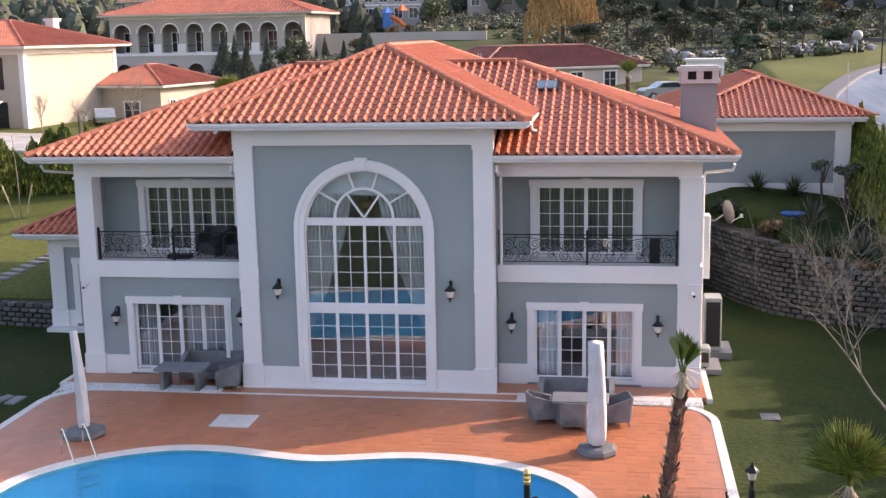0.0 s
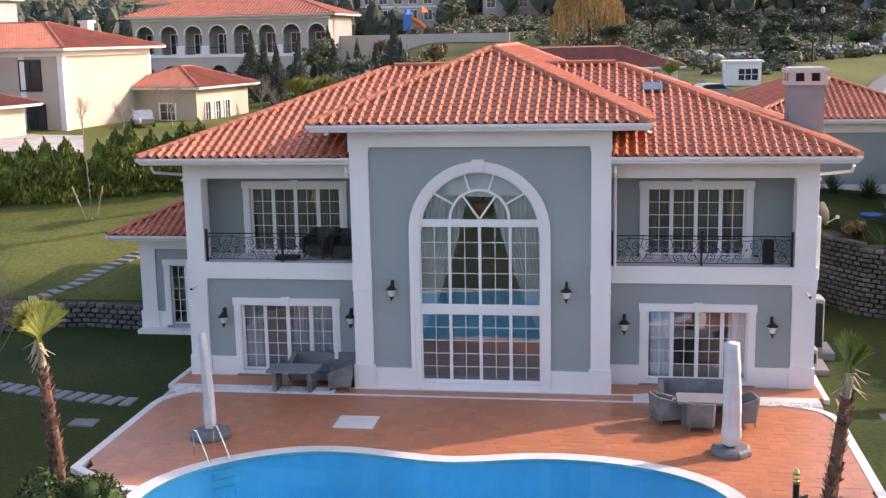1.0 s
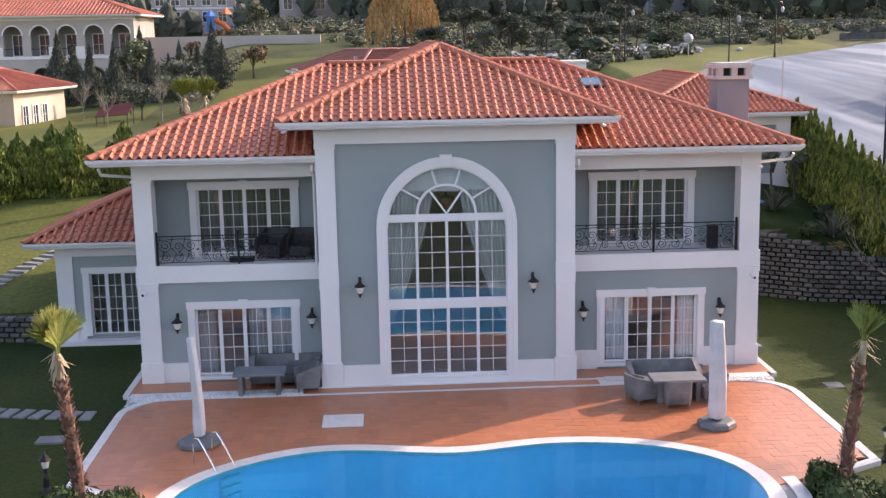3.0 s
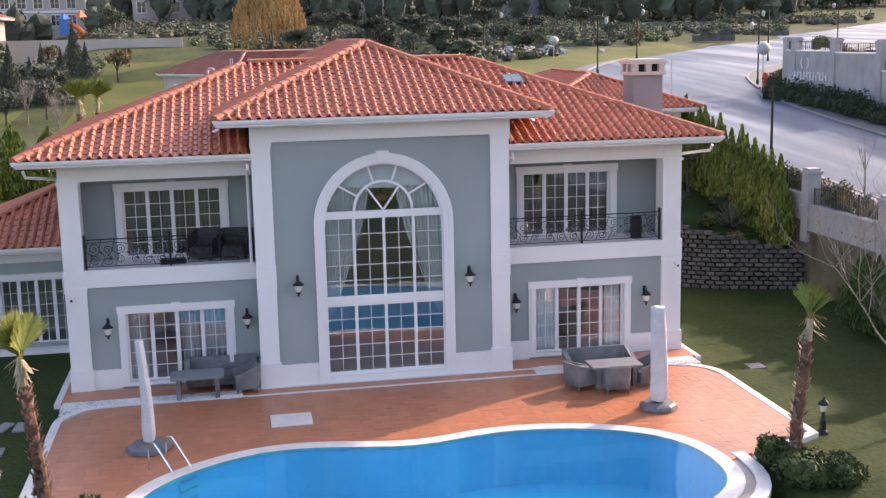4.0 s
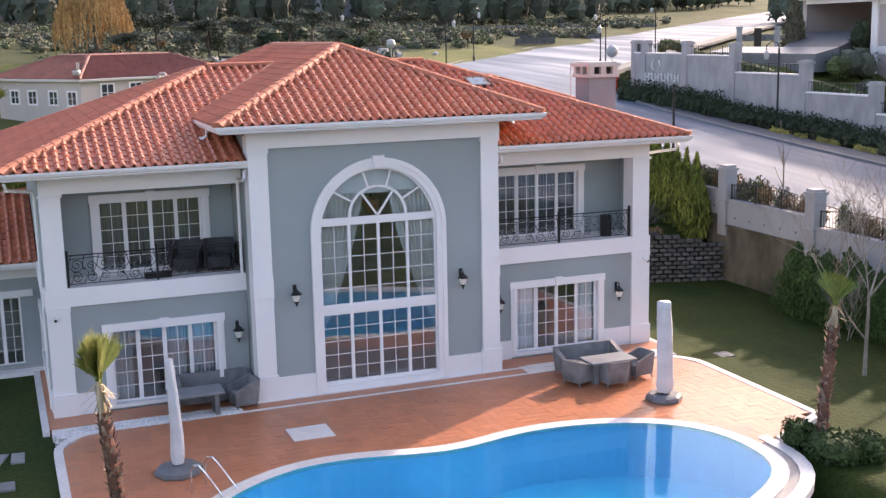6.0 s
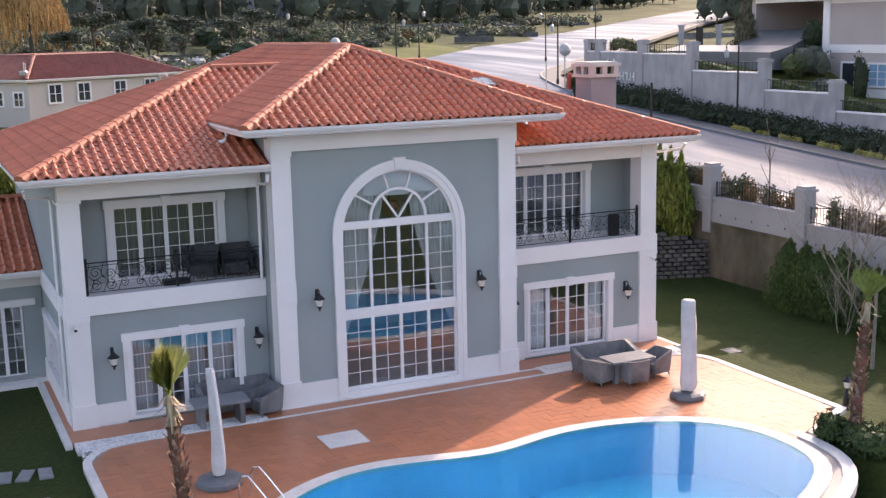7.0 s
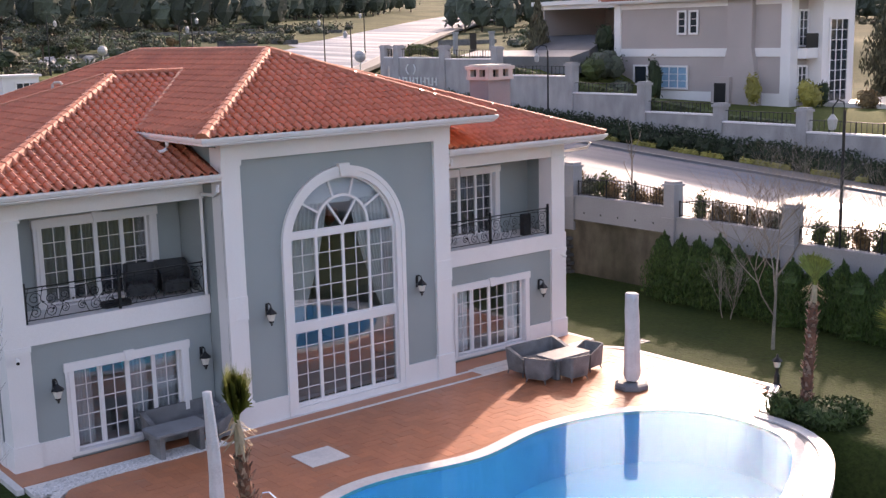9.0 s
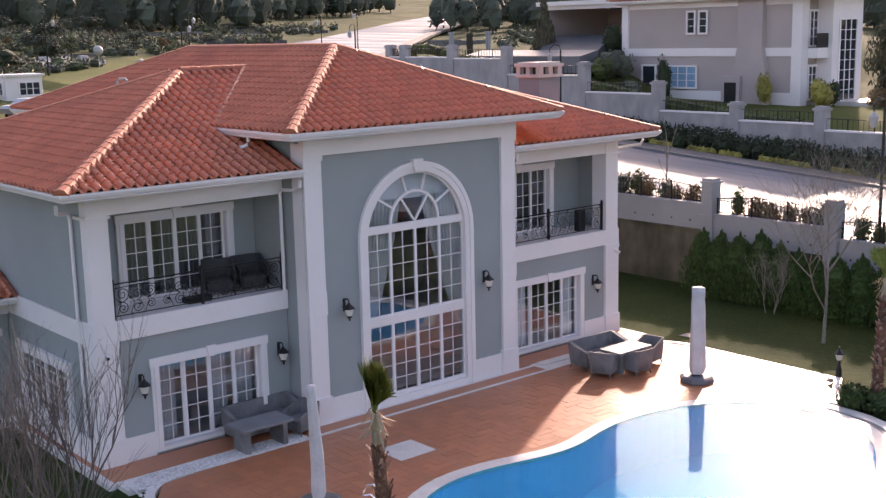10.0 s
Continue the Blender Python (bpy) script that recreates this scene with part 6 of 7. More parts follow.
gl = garden_lamp("short black garden lantern on the lawn")
gl.matrix_world = pose(11.05, -7.75, -0.14)
copy_thing(gl, pose(-10.98, -7.75, -0.12))
lp = thing("lamp_post", "black lamp post with a gold cap and curled bracket", "lamp post")
part("post", Shape().turn([(0.14, 0.0), (0.14, 0.3), (0.07, 0.5), (0.048, 2.0), (0.045, 5.34)], 10), IRON, lp, "black iron post")
part("cap", Shape().turn([(0.05, 5.34), (0.055, 5.38), (0.045, 5.4), (0.06, 5.43), (0.05, 5.47), (0.055, 5.5), (0.02, 5.56)], 10), mat("gilded metal", (0.75, 0.52, 0.22), 0.3, 0.1, metal=0.8, bump=0.05), lp, "gold ringed cap")
part("bracket", Shape().tube([(0.04, 0, 5.12), (0.12, 0, 5.16), (0.2, 0, 5.08), (0.24, 0, 4.9), (0.2, 0, 4.72), (0.04, 0, 4.66)], 0.014, 6), IRON, lp, "curled bracket")
lp.matrix_world = pose(6.57, -20.1, -0.15)
ds = thing("satellite_dish", "dark satellite dish on a bracket at the side wall", "satellite dish")
dd = Shape().turn([(0.02, 0.12), (0.2, 0.1), (0.36, 0.05), (0.46, 0.0), (0.46, -0.015), (0.36, 0.03), (0.2, 0.08), (0.02, 0.1)], 18)
part("dish", dd, DARKIN, ds, "dark round dish", at=pose(0, 0, 0, 75, 0, 60))
part("receiver", Shape().tube([(0.1, -0.1, -0.35), (0.42, -0.28, -0.12)], 0.02, 6).box(0.38, 0.5, -0.34, -0.24, -0.16, -0.04), PLASTICW, ds, "white receiver arm")
part("bracket", Shape().tube([(-0.02, 0.05, 0), (-0.5, 0.1, -0.35), (-1.2, 0.1, -0.35)], 0.03, 6), METALGREY, ds, "wall bracket")
ds.matrix_world = pose(11.9, 9.0, 4.5)
# heat pumps and boxes on the side wall
def heat_pump(label, x0, x1, y0, y1, z0, z1):
    t = thing("heat_pump", label, "air conditioner", "outdoor units")
    w, d = x1 - x0, y1 - y0
    part("case", rounded(Shape(), w, d, z0 + 0.06, z1, 0.03, ((x0 + x1) / 2, (y0 + y1) / 2), 0.04), AGEDMETAL, t, "pale metal case")
    # flat dark panel, the shade of the fan opening as colour
    g = part("grille", Shape().box(x0 + 0.06, x1 - 0.06, y0 - 0.02, y0 - 0.005, z0 + 0.18, z1 - 0.14), DARKIN, t, "dark panel for the shade in the fan opening")
    n = int((z1 - z0 - 0.32) / 0.12)
    for k in range(n):
        z = z0 + 0.2 + 0.12 * k
        part("louvre", Shape().box(x0 + 0.06, x1 - 0.06, y0 - 0.03, y0 - 0.02, z, z + 0.025), IRON, g)
    for y in (y0 + 0.1, y1 - 0.2):
        part("foot", Shape().box(x0 + 0.03, x1 - 0.03, y, y + 0.1, z0, z0 + 0.06), METALGREY, t)
    return t


heat_pump("tall pale outdoor unit with a dark grille beside the house", 10.82, 11.42, 5.35, 6.2, 0.08, 2.0)
heat_pump("small pale outdoor unit low beside the side wall", 10.45, 10.9, 3.35, 4.0, 0.06, 0.72)
solid("unit_plinth", Shape().box(10.74, 11.8, 5.2, 6.8, -0.3, 0.08), WETSTONE, "pale concrete plinth under the outdoor unit", "pad", "")
solid("unit_pad", Shape().box(10.74, 11.26, 3.15, 4.6, -0.3, 0.06), WETSTONE, "low pale concrete pad beside the wall", "pad", "")
solid("meter_box", rounded(Shape(), 0.35, 0.6, 3.2, 5.3, 0.02, (10.6, 3.3), 0.03), PLASTICW, "tall pale box on the side wall", "box", "")
# potted things of the bank: plastic tub and dish
solid("blue_tub_lid", Shape().turn([(0.5, 0.0), (0.55, 0.08), (0.5, 0.1)], 16, (15.5, 17.6, ground_z(15.5, 17.6))), BLUEPLASTIC, "blue plastic paddling lid on the grass", "lid", "")


# ---- neighbouring buildings ----
def far_window(parent, face, u, z, w, h, rows=2, cols=2, material=None, frame=WHITE, label="pale-framed window"):
    """A framed window on a wall of a block. face: (origin, along, outward)."""
    o, a, n = (Vector(v) for v in face)

    def quad(u0, u1, z0, z1, d0, d1):
        s = Shape()
        p = [o + a * uu + n * dd + Vector((0, 0, zz)) for zz in (z0, z1) for dd in (d0, d1) for uu in (u0, u1)]
        s.add(p, [(0, 2, 3, 1), (4, 5, 7, 6), (0, 1, 5, 4), (2, 6, 7, 3), (0, 4, 6, 2), (1, 3, 7, 5)])
        return s

    def join(parts):
        s = Shape()
        for q in parts:
            s.add(q.v, q.f)
        return s

    b = 0.14
    fr = [quad(u - b, u, z - b, z + h + b, 0.0, 0.1), quad(u + w, u + w + b, z - b, z + h + b, 0.0, 0.1), quad(u, u + w, z + h, z + h + b, 0.0, 0.1), quad(u, u + w, z - b, z, 0.0, 0.12)]
    for i in range(1, cols):
        fr.append(quad(u + w * i / cols - 0.035, u + w * i / cols + 0.035, z, z + h, 0.02, 0.07))
    for j in range(1, rows):
        fr.append(quad(u, u + w, z + h * j / rows - 0.02, z + h * j / rows + 0.02, 0.02, 0.06))
    win = part("window", join(fr), frame, parent, label)
    part("pane", quad(u, u + w, z, z + h, 0.008, 0.03), material or FARGLASS, win, "dark glass")
    return win


def block(parent, x0, x1, y0, y1, z0, z1, material, name="wall"):
    return part(name, Shape().box(x0, x1, y0, y1, z0, z1), material, parent)


# lodge behind the street side
lodge = thing("lodge", "single-storey grey lodge with white corner piers and a terracotta roof", "house")
block(lodge, 11.4, 18.45, 21.75, 36.0, 2.2, 6.96, GREY)
part("corner_pier", Shape().box(17.9, 18.6, 21.56, 22.3, 2.2, 6.93), WHITE, lodge, "white corner pier")
part("frieze", Shape().box(11.3, 18.55, 21.6, 21.75, 6.45, 6.98), WHITE, lodge, "white frieze")
part("plinth", Shape().box(11.3, 17.9, 21.65, 21.75, 2.2, 3.95), WHITE, lodge, "white plinth")
hip_roof(lodge, (10.1, 19.5, 20.6, 37.4), 7.16, 0.355, 8.86, name="roof", fronts="flr")
part("aerial", Shape().tube([(18.6, 23.0, 7.6), (18.6, 23.0, 9.6)], 0.03, 5), METALGREY, lodge, "thin roof aerial")

# villa with the dark roof, straight behind
mv = thing("rear_villa", "pale villa with a flat dark red hipped roof behind", "house", at=pose(-4.33, 66.0, 0, 0, 0, 32))
block(mv, 0.5, 17.1, 0.5, 12.5, 2.0, 7.9, STONEPALE)
hip_roof(mv, (0.0, 17.6, 0.0, 13.0), 8.15, 0.42, 9.95, name="roof", fronts="fl", material=TILEDARK)
for u in (2.0, 4.6, 7.6, 10.2):
    far_window(mv, ((0.5, 12.5, 0), (0, -1, 0), (-1, 0, 0)), u, 6.0, 1.1, 1.05)
for u in (2.0, 5.0, 9.0, 12.5):
    far_window(mv, ((0.5, 0.5, 0), (1, 0, 0), (0, -1, 0)), u, 6.2, 1.2, 1.4)
part("antenna", Shape().tube([(0.3, 0.6, 8.2), (0.3, 0.6, 9.55)], 0.04, 5).tube([(0.7, 0.9, 8.2), (0.7, 0.9, 9.5)], 0.04, 5).turn([(0.02, 0), (0.3, 0.1), (0.34, 0.35), (0.3, 0.42)], 8, (0.15, 0.5, 8.45)), METALGREY, mv, "white roof aerial")

# cream villa on the left
lv = thing("cream_villa", "sunlit two-storey cream villa with a terracotta hipped roof", "house", at=pose(-43.6, 60.5, 0, 0, 0, -11))
block(lv, -22, 0, 0, 13.5, 2.5, 10.7, CREAM)
part("corner_trim", Shape().box(-0.5, 0.06, -0.06, 0.5, 2.5, 10.7).box(-0.5, 0.06, 13.0, 13.56, 2.5, 10.7).box(-4.6, -4.0, -0.08, 0, 2.5, 10.7), WHITE, lv, "pale corner trim")
part("band", Shape().box(-22, 0.05, -0.05, 0, 10.2, 10.75).box(0, 0.05, 0, 13.5, 10.2, 10.75), WHITE, lv, "pale cornice")
hip_roof(lv, (-23, 1.1, -1.1, 14.6), 10.9, 0.3, 13.2, name="roof", fronts="fr", material=TILEFAR)
for u, z, w, h in ((17.5, 7.3, 2.1, 2.5), (12.5, 7.3, 2.1, 2.5), (18.0, 3.7, 1.8, 2.2), (12.3, 3.7, 1.8, 2.2)):
    far_window(lv, ((-22, 0, 0), (1, 0, 0), (0, -1, 0)), u, z, w, h, frame=IRON, label="dark-framed window")
part("chimney", Shape().box(-5.6, -4.7, 10.5, 11.4, 11.5, 13.2).box(-5.75, -4.55, 10.35, 11.55, 13.2, 13.45), WHITE, lv, "white chimney")
part("rear_wing", Shape().box(-0.5, 6.5, 11.0, 21.0, 2.5, 7.0), CREAM, lv, "low cream rear wing")
far_window(lv, ((-0.5, 11.0, 0), (1, 0, 0), (0, -1, 0)), 3.0, 3.9, 1.6, 1.5)
for u in (1.5, 3.4, 5.2):
    far_window(lv, ((6.5, 11.0, 0), (0, 1, 0), (1, 0, 0)), u, 3.6, 0.9, 1.9)
hip_roof(lv, (-2.5, 7.4, 10.1, 21.9), 7.0, 0.36, 9.2, name="wing_roof", fronts="fr", material=TILEFAR)
s = Shape()
bank = [(-48.5 + 2.2 * i + 1.05 * j, 57.0 - 2.2 * j - 0.42 * i) for j in range(7) for i in range(5)]
s.add([(x, y, ground_z(x, y) + 0.1 + 0.05 * noise.noise((x, y, 0))) for x, y in bank] + [(x, y, ground_z(x, y) - 0.4) for x, y in bank],
      [(j * 5 + i, (j + 1) * 5 + i, (j + 1) * 5 + i + 1, j * 5 + i + 1) for j in range(6) for i in range(4)]
      + [(j * 5 + 4, (j + 1) * 5 + 4, 35 + (j + 1) * 5 + 4, 35 + j * 5 + 4) for j in range(6)] + [(30 + i, 65 + i, 66 + i, 31 + i) for i in range(4)])
solid("stone_bank", s, ROCK, "pale rough stone bank below the cream villa", "stone bank")
lv2 = thing("low_villa_wing", "low cream garden wing with a red roof", "house", at=pose(-52.5, 48.0, 0, 0, 0, -11))
block(lv2, -12, 6, 0, 9, 2.0, 6.3, CREAM)
hip_roof(lv2, (-13, 7, -1, 10), 6.4, 0.36, 8.2, name="roof", fronts="fr", material=TILEDARK)

# arcaded building
ar = thing("arcade_building", "long pale building with round arches and a red roof", "house", at=pose(-62.3, 120, 0, 0, 0, 0))
s = Shape()
N, P, R = 8, 3.5, 1.2
for storey, (zb, zs, zt) in enumerate(((9.3, 12.1, 14.4), (2.0, 6.7, 9.3))):
    for k in range(N):
        x0 = k * P
        c = x0 + P / 2
        s.box(x0, c - R, 0, 0.5, zb, zs).box(c + R, x0 + P, 0, 0.5, zb, zs)
        for q in range(10):
            a0, a1 = math.pi * q / 10, math.pi * (q + 1) / 10
            s.slabxz([(c + R * math.cos(a1), zs + R * math.sin(a1)), (c + R * math.cos(a0), zs + R * math.sin(a0)), (c + R * math.cos(a0), zt), (c + R * math.cos(a1), zt)], 0, 0.5)
        s.box(x0, c - R, 0, 0.5, zs, zt).box(c + R, x0 + P, 0, 0.5, zs, zt)
part("wall", s, STONEPALE, ar, "pale arcaded wall")
part("band", Shape().box(-0.2, N * P + 0.2, -0.12, 0, 9.0, 9.4).box(-0.2, N * P + 0.2, -0.15, 0, 14.0, 14.5), WHITE, ar, "pale string course")
part("inner_wall", Shape().box(0, N * P, 2.6, 3.0, 2.0, 14.4).box(0, N * P, 0.5, 2.6, 9.0, 9.3).box(N * P - 0.3, N * P, 0.5, 14, 2, 14.4).box(0, 0.3, 0.5, 14, 2, 14.4), SHADEIN, ar, "inner wall coloured dark as in shade")
s = Shape()
for k in range(N):
    c = k * P + P / 2
    for r0, r1 in ((R, R + 0.18),):
        for q in range(10):
            a0, a1 = math.pi * q / 10, math.pi * (q + 1) / 10
            s.slabxz([(c + r * math.cos(a), 12.1 + r * math.sin(a)) for r, a in ((r0, a0), (r1, a0), (r1, a1), (r0, a1))], -0.06, 0.0)
    s.box(c + R - 0.1, c + R + 1.0, -0.2, 0.3, 9.4, 10.6) if k % 3 else None
part("arch_trim", s, WHITE, ar, "pale arch trim")
for k in range(N):
    c = k * P + P / 2
    b = part("balustrade", Shape().box(c - R, c + R, 0.2, 0.26, 10.3, 10.38), IRON, ar)
    far_window(ar, ((c - 0.7, 2.6, 0), (1, 0, 0), (0, -1, 0)), 0, 9.5, 1.4, 2.6)
hip_roof(ar, (-1.2, N * P + 1.2, -1.2, 15), 14.6, 0.33, 17.4, name="roof", width=0.5, rowh=0.6, fronts="fr", material=TILEFAR)
part("annex_wall", Shape().box(N * P, N * P + 24, 6, 6.6, 3.0, 11.6), STONEPALE, ar, "pale retaining wall")

# other houses on the hill
def hill_house(x, y, w, d, z1, yaw, wallmat, roofmat, label, seed, roof=True):
    z0 = ground_z(x, y) - 2
    h = thing("hill_house", label, "house", at=pose(x, y, 0, 0, 0, yaw))
    block(h, -w / 2, w / 2, 0, d, z0, z1, wallmat)
    rng = random.Random(seed)
    n = int(w / 3.2)
    for st in range(2):
        for i in range(n):
            far_window(h, ((-w / 2, 0, 0), (1, 0, 0), (0, -1, 0)), 0.8 + i * (w - 1.2) / n, z1 - 2.8 - 3.2 * st, 1.5, 1.9)
    part("band", Shape().box(-w / 2 - 0.1, w / 2 + 0.1, -0.1, 0, z1 - 3.6, z1 - 3.2), WHITE, h)
    if roof:
        hip_roof(h, (-w / 2 - 0.8, w / 2 + 0.8, -0.8, d + 0.8), z1, 0.36, z1 + 3, name="roof", width=0.5, rowh=0.6, fronts="f", material=roofmat)
    return h


hill_house(-88, 112, 14, 10, 17.5, -8, RENDERWALL, TILEFAR, "white villa with large windows on the hill", 1)
hill_house(-66, 150, 14, 10, 17.5, 0, CREAM, TILEFAR, "cream villa on the hill", 2)
hill_house(-8, 190, 26, 10, 22.5, 5, BEIGE, TILEFAR, "beige apartment block with tall windows on the hill", 3)
hill_house(24, 200, 16, 10, 24, 5, STONEPALE, TILEFAR, "pale villa on the hill", 4)
hill_house(-38, 195, 16, 10, 20.5, 5, BEIGE, TILEFAR, "beige villa on the hill", 5)
hill_house(58, 195, 14, 10, 25.0, 0, RENDERWALL, TILEFAR, "pale villa with arched windows on the hill", 6)
pg = thing("playground", "blue and orange playground slides on the hill", "playground")
part("tower", Shape().box(-0.8, 0.8, -0.8, 0.8, 0, 3.2).turn([(1.4, 3.2), (0.1, 4.4)], 4), BLUEPLASTIC, pg, "blue tower")
part("slide", Shape().tube([(0.8, 0, 2.4), (2.4, -0.3, 1.6), (3.6, -0.6, 0.4)], 0.5, 8), ORANGEP, pg, "orange slide")
part("roof", Shape().turn([(1.3, 3.6), (0.1, 4.9)], 4, (3, 1, 0)), ORANGEP, pg)
put(pg, -27.5, 143, 12.2, 0, 0.75)
ys = thing("water_slide", "yellow tube slide on the hill", "playground")
part("tube", Shape().tube([(-5, 0, 2), (-3, -1, 3), (0, 0, 3.5), (3, 1, 2.6), (4, -1, 1.5)], 0.7, 8), YELLOWP, ys, "yellow tube")
put(ys, 33, 185, 20.5)

# guard booth and parked car
bo = thing("guard_booth", "small white flat-roofed guard booth with windows", "booth")
block(bo, 13.9, 17.1, 72.4, 74.8, 5.0, 8.45, WHITE)
part("roof", Shape().box(13.7, 17.3, 72.2, 75.0, 8.45, 8.65), WHITE, bo, "flat white roof")
far_window(bo, ((13.9, 72.4, 0), (1, 0, 0), (0, -1, 0)), 1.2, 6.9, 1.7, 1.0, 2, 3)
far_window(bo, ((13.9, 74.8, 0), (0, -1, 0), (-1, 0, 0)), 0.5, 6.9, 1.2, 1.0)


def car(label):
    t = thing("parked_car", label, "car")
    s = Shape()
    prof = [(-2.1, 0.35), (-2.15, 0.75), (-1.9, 0.95), (-1.15, 1.0), (-0.55, 1.42), (0.9, 1.45), (1.6, 1.0), (2.1, 0.92), (2.15, 0.4)]
    s.slabxz(prof, -0.85, 0.85)
    part("body", s, CARPAINT, t, "silver painted body")
    part("windscreen", Shape().slabxz([(-1.12, 1.01), (-0.58, 1.38), (-0.5, 1.38), (-1.0, 1.01)], -0.75, 0.75), FARGLASS, t, "dark windscreen")
    for sy in (-0.86, 0.86):
        part("side_glass", Shape().slabxz([(-0.9, 1.02), (-0.5, 1.36), (0.85, 1.38), (1.35, 1.02)], sy - 0.01, sy + 0.01), FARGLASS, t, "dark side glass")
        for x in (-1.35, 1.35):
            wh = part("wheel", Shape().tube([(x, sy - 0.1, 0.32), (x, sy + 0.1, 0.32)], 0.32, 14), TYRE, t, "black tyre")
            part("rim", Shape().tube([(x, sy - 0.11, 0.32), (x, sy + 0.11, 0.32)], 0.2, 10), METALGREY, wh)
    return t


c1 = car("silver car parked by the guard booth")
c1.matrix_world = pose(11.5, 61.0, ground_z(11.5, 61.0), 0, 0, 20)
tagged(copy_thing(c1, pose(-38.3, 64.5, ground_z(-38.3, 64.5), 0, 0, 118)), "silver car parked beside the cream villa")

# ---- across the street ----
ow = thing("garden_wall", "stepped pale rendered wall with white piers across the street", "wall", kind="structure")
OPP = [(54.0, 10.4), (50.9, 10.4), (44.7, 10.35), (38.35, 10.22), (30.3, 9.05), (23.5, 7.8), (17.15, 6.57), (11.05, 6.48), (4.2, 5.9), (-2.2, 5.5), (-8.6, 5.1)]
TOPS = [9.3, 9.3, 9.2, 8.0, 6.85, 5.75, 5.35, 5.0, 4.6, 4.2]
for (ya, za), (yb, zb), zt in zip(OPP, OPP[1:], TOPS):
    skew = 0.9 if ya > 52 else 0.0
    part("wall_panel", Shape().prism([(40.0, yb), (40.35, yb), (40.35 + skew, ya), (40.0 + skew, ya)], 2.0, zt), OPPWALL, ow, "pale rendered panel")
    part("coping", Shape().prism([(39.93, yb), (40.42, yb), (40.42 + skew, ya), (39.93 + skew, ya)], zt, zt + 0.1), WHITE, ow)
    f = part("iron_panel", Shape().tube([(40.18, yb + 0.4, zt + 0.75), (40.18 + skew, ya - 0.4, zt + 0.75)], 0.025, 5), IRON, ow, "black iron fence panel")
    s = Shape()
    for k in range(1, 20):
        y = yb + (ya - yb) * k / 20
        s.tube([(40.18 + skew * k / 20, y, zt), (40.18 + skew * k / 20, y, zt + 0.78)], 0.02 if k % 5 else 0.05, 4)
    part("bars", s, IRON, f)
for y, z in OPP:
    x = 40.9 if y > 52 else 40.0
    part("pier", Shape().box(x - 0.12, x + 0.55, y - 0.35, y + 0.35, 2.5, z - 0.15).box(x - 0.2, x + 0.63, y - 0.43, y + 0.43, z - 0.25, z - 0.1).box(x - 0.1, x + 0.53, y - 0.33, y + 0.33, z - 0.1, z), OPPWALL, ow, "pale capped pier")
sg = thing("wall_sign", "raised white estate sign on the garden wall", "sign")
for k in range(11):
    y = 50.6 - 0.5 * k
    part("letter_bar", Shape().box(39.86, 39.94, y - 0.2, y - 0.08, 7.1, 7.75).box(39.86, 39.94, y - 0.08, y + 0.12, 7.1 + 0.25 * (k % 3), 7.22 + 0.25 * (k % 3)), PLASTICW, sg)
for y0, lean in ((49.2, 0.3), (48.5, -0.25)):
    pts = [(39.9, y0 + lean * math.sin(0.5 * j), 8.0 + 0.13 * j) for j in range(7)]
    part("emblem", Shape().tube(pts, 0.06, 5), PLASTICW, sg, "plain white curved emblem")
hy = thing("hydrant", "red hydrant post beside the street hedge", "hydrant")
part("post", Shape().turn([(0.2, 0), (0.2, 1.1), (0.26, 1.15), (0.2, 1.5), (0.05, 1.6)], 10), GUTTERRED, hy)
hy.matrix_world = pose(39.4, 54.6, street_z(54.6) + 0.1)
gt = thing("gate", "white gate pillars with a black iron gate uphill", "gate")
for x, y in ((67.3, 76.0), (69.4, 72.0)):
    part("pillar", Shape().box(x - 0.22, x + 0.22, y - 0.22, y + 0.22, 5.5, 11.2).box(x - 0.3, x + 0.3, y - 0.3, y + 0.3, 11.2, 11.4), RENDERWALL, gt, "white capped pillar")
part("gate_leaf", Shape().box(67.9, 68.8, 74.0, 74.1, 6.0, 11.2), IRON, gt, "black iron leaf")
hedge = Shape()
rng = random.Random(17)
for k in range(230):
    y = -12 + 62 * k / 230
    z = street_z(y)
    hgt = 1.25 + 0.35 * noise.noise((y * 0.3, 0, 0)) + (0.3 if y > 38 else 0)
    x = 38.6 + rng.uniform(-0.8, 0.8) - 1.4 * max(0, (y - 44) / 10)
    hedge.ball((x, y, z + hgt * 0.35), (0.6, 0.4, hgt * 0.4), 7, 5, 0.4, rng)
    leaves(hedge, (x, y, z + hgt * 0.55), (0.95, 0.6, hgt * 0.66), 130, 0.12, rng, up=0.5)
tagged(part("street_hedge", hedge, LEAFDARK), "long dark green hedge below the garden wall", "hedge", kind="stuff")
low = Shape()
for k in range(120):
    y = -12 + 42 * k / 120
    if noise.noise((y * 0.6, 2.0, 0)) < -0.05:
        continue
    low.ball((37.25 + rng.uniform(-0.1, 0.1), y, street_z(y) + 0.2), (0.25, 0.25, 0.25), 6, 4, 0.4, rng)
    leaves(low, (37.25, y, street_z(y) + 0.28), (0.35, 0.3, 0.25), 14, 0.1, rng)
tagged(part("border_plants", low, LEAFYEL), "low yellow-green border plants before the hedge", "plants", kind="stuff")

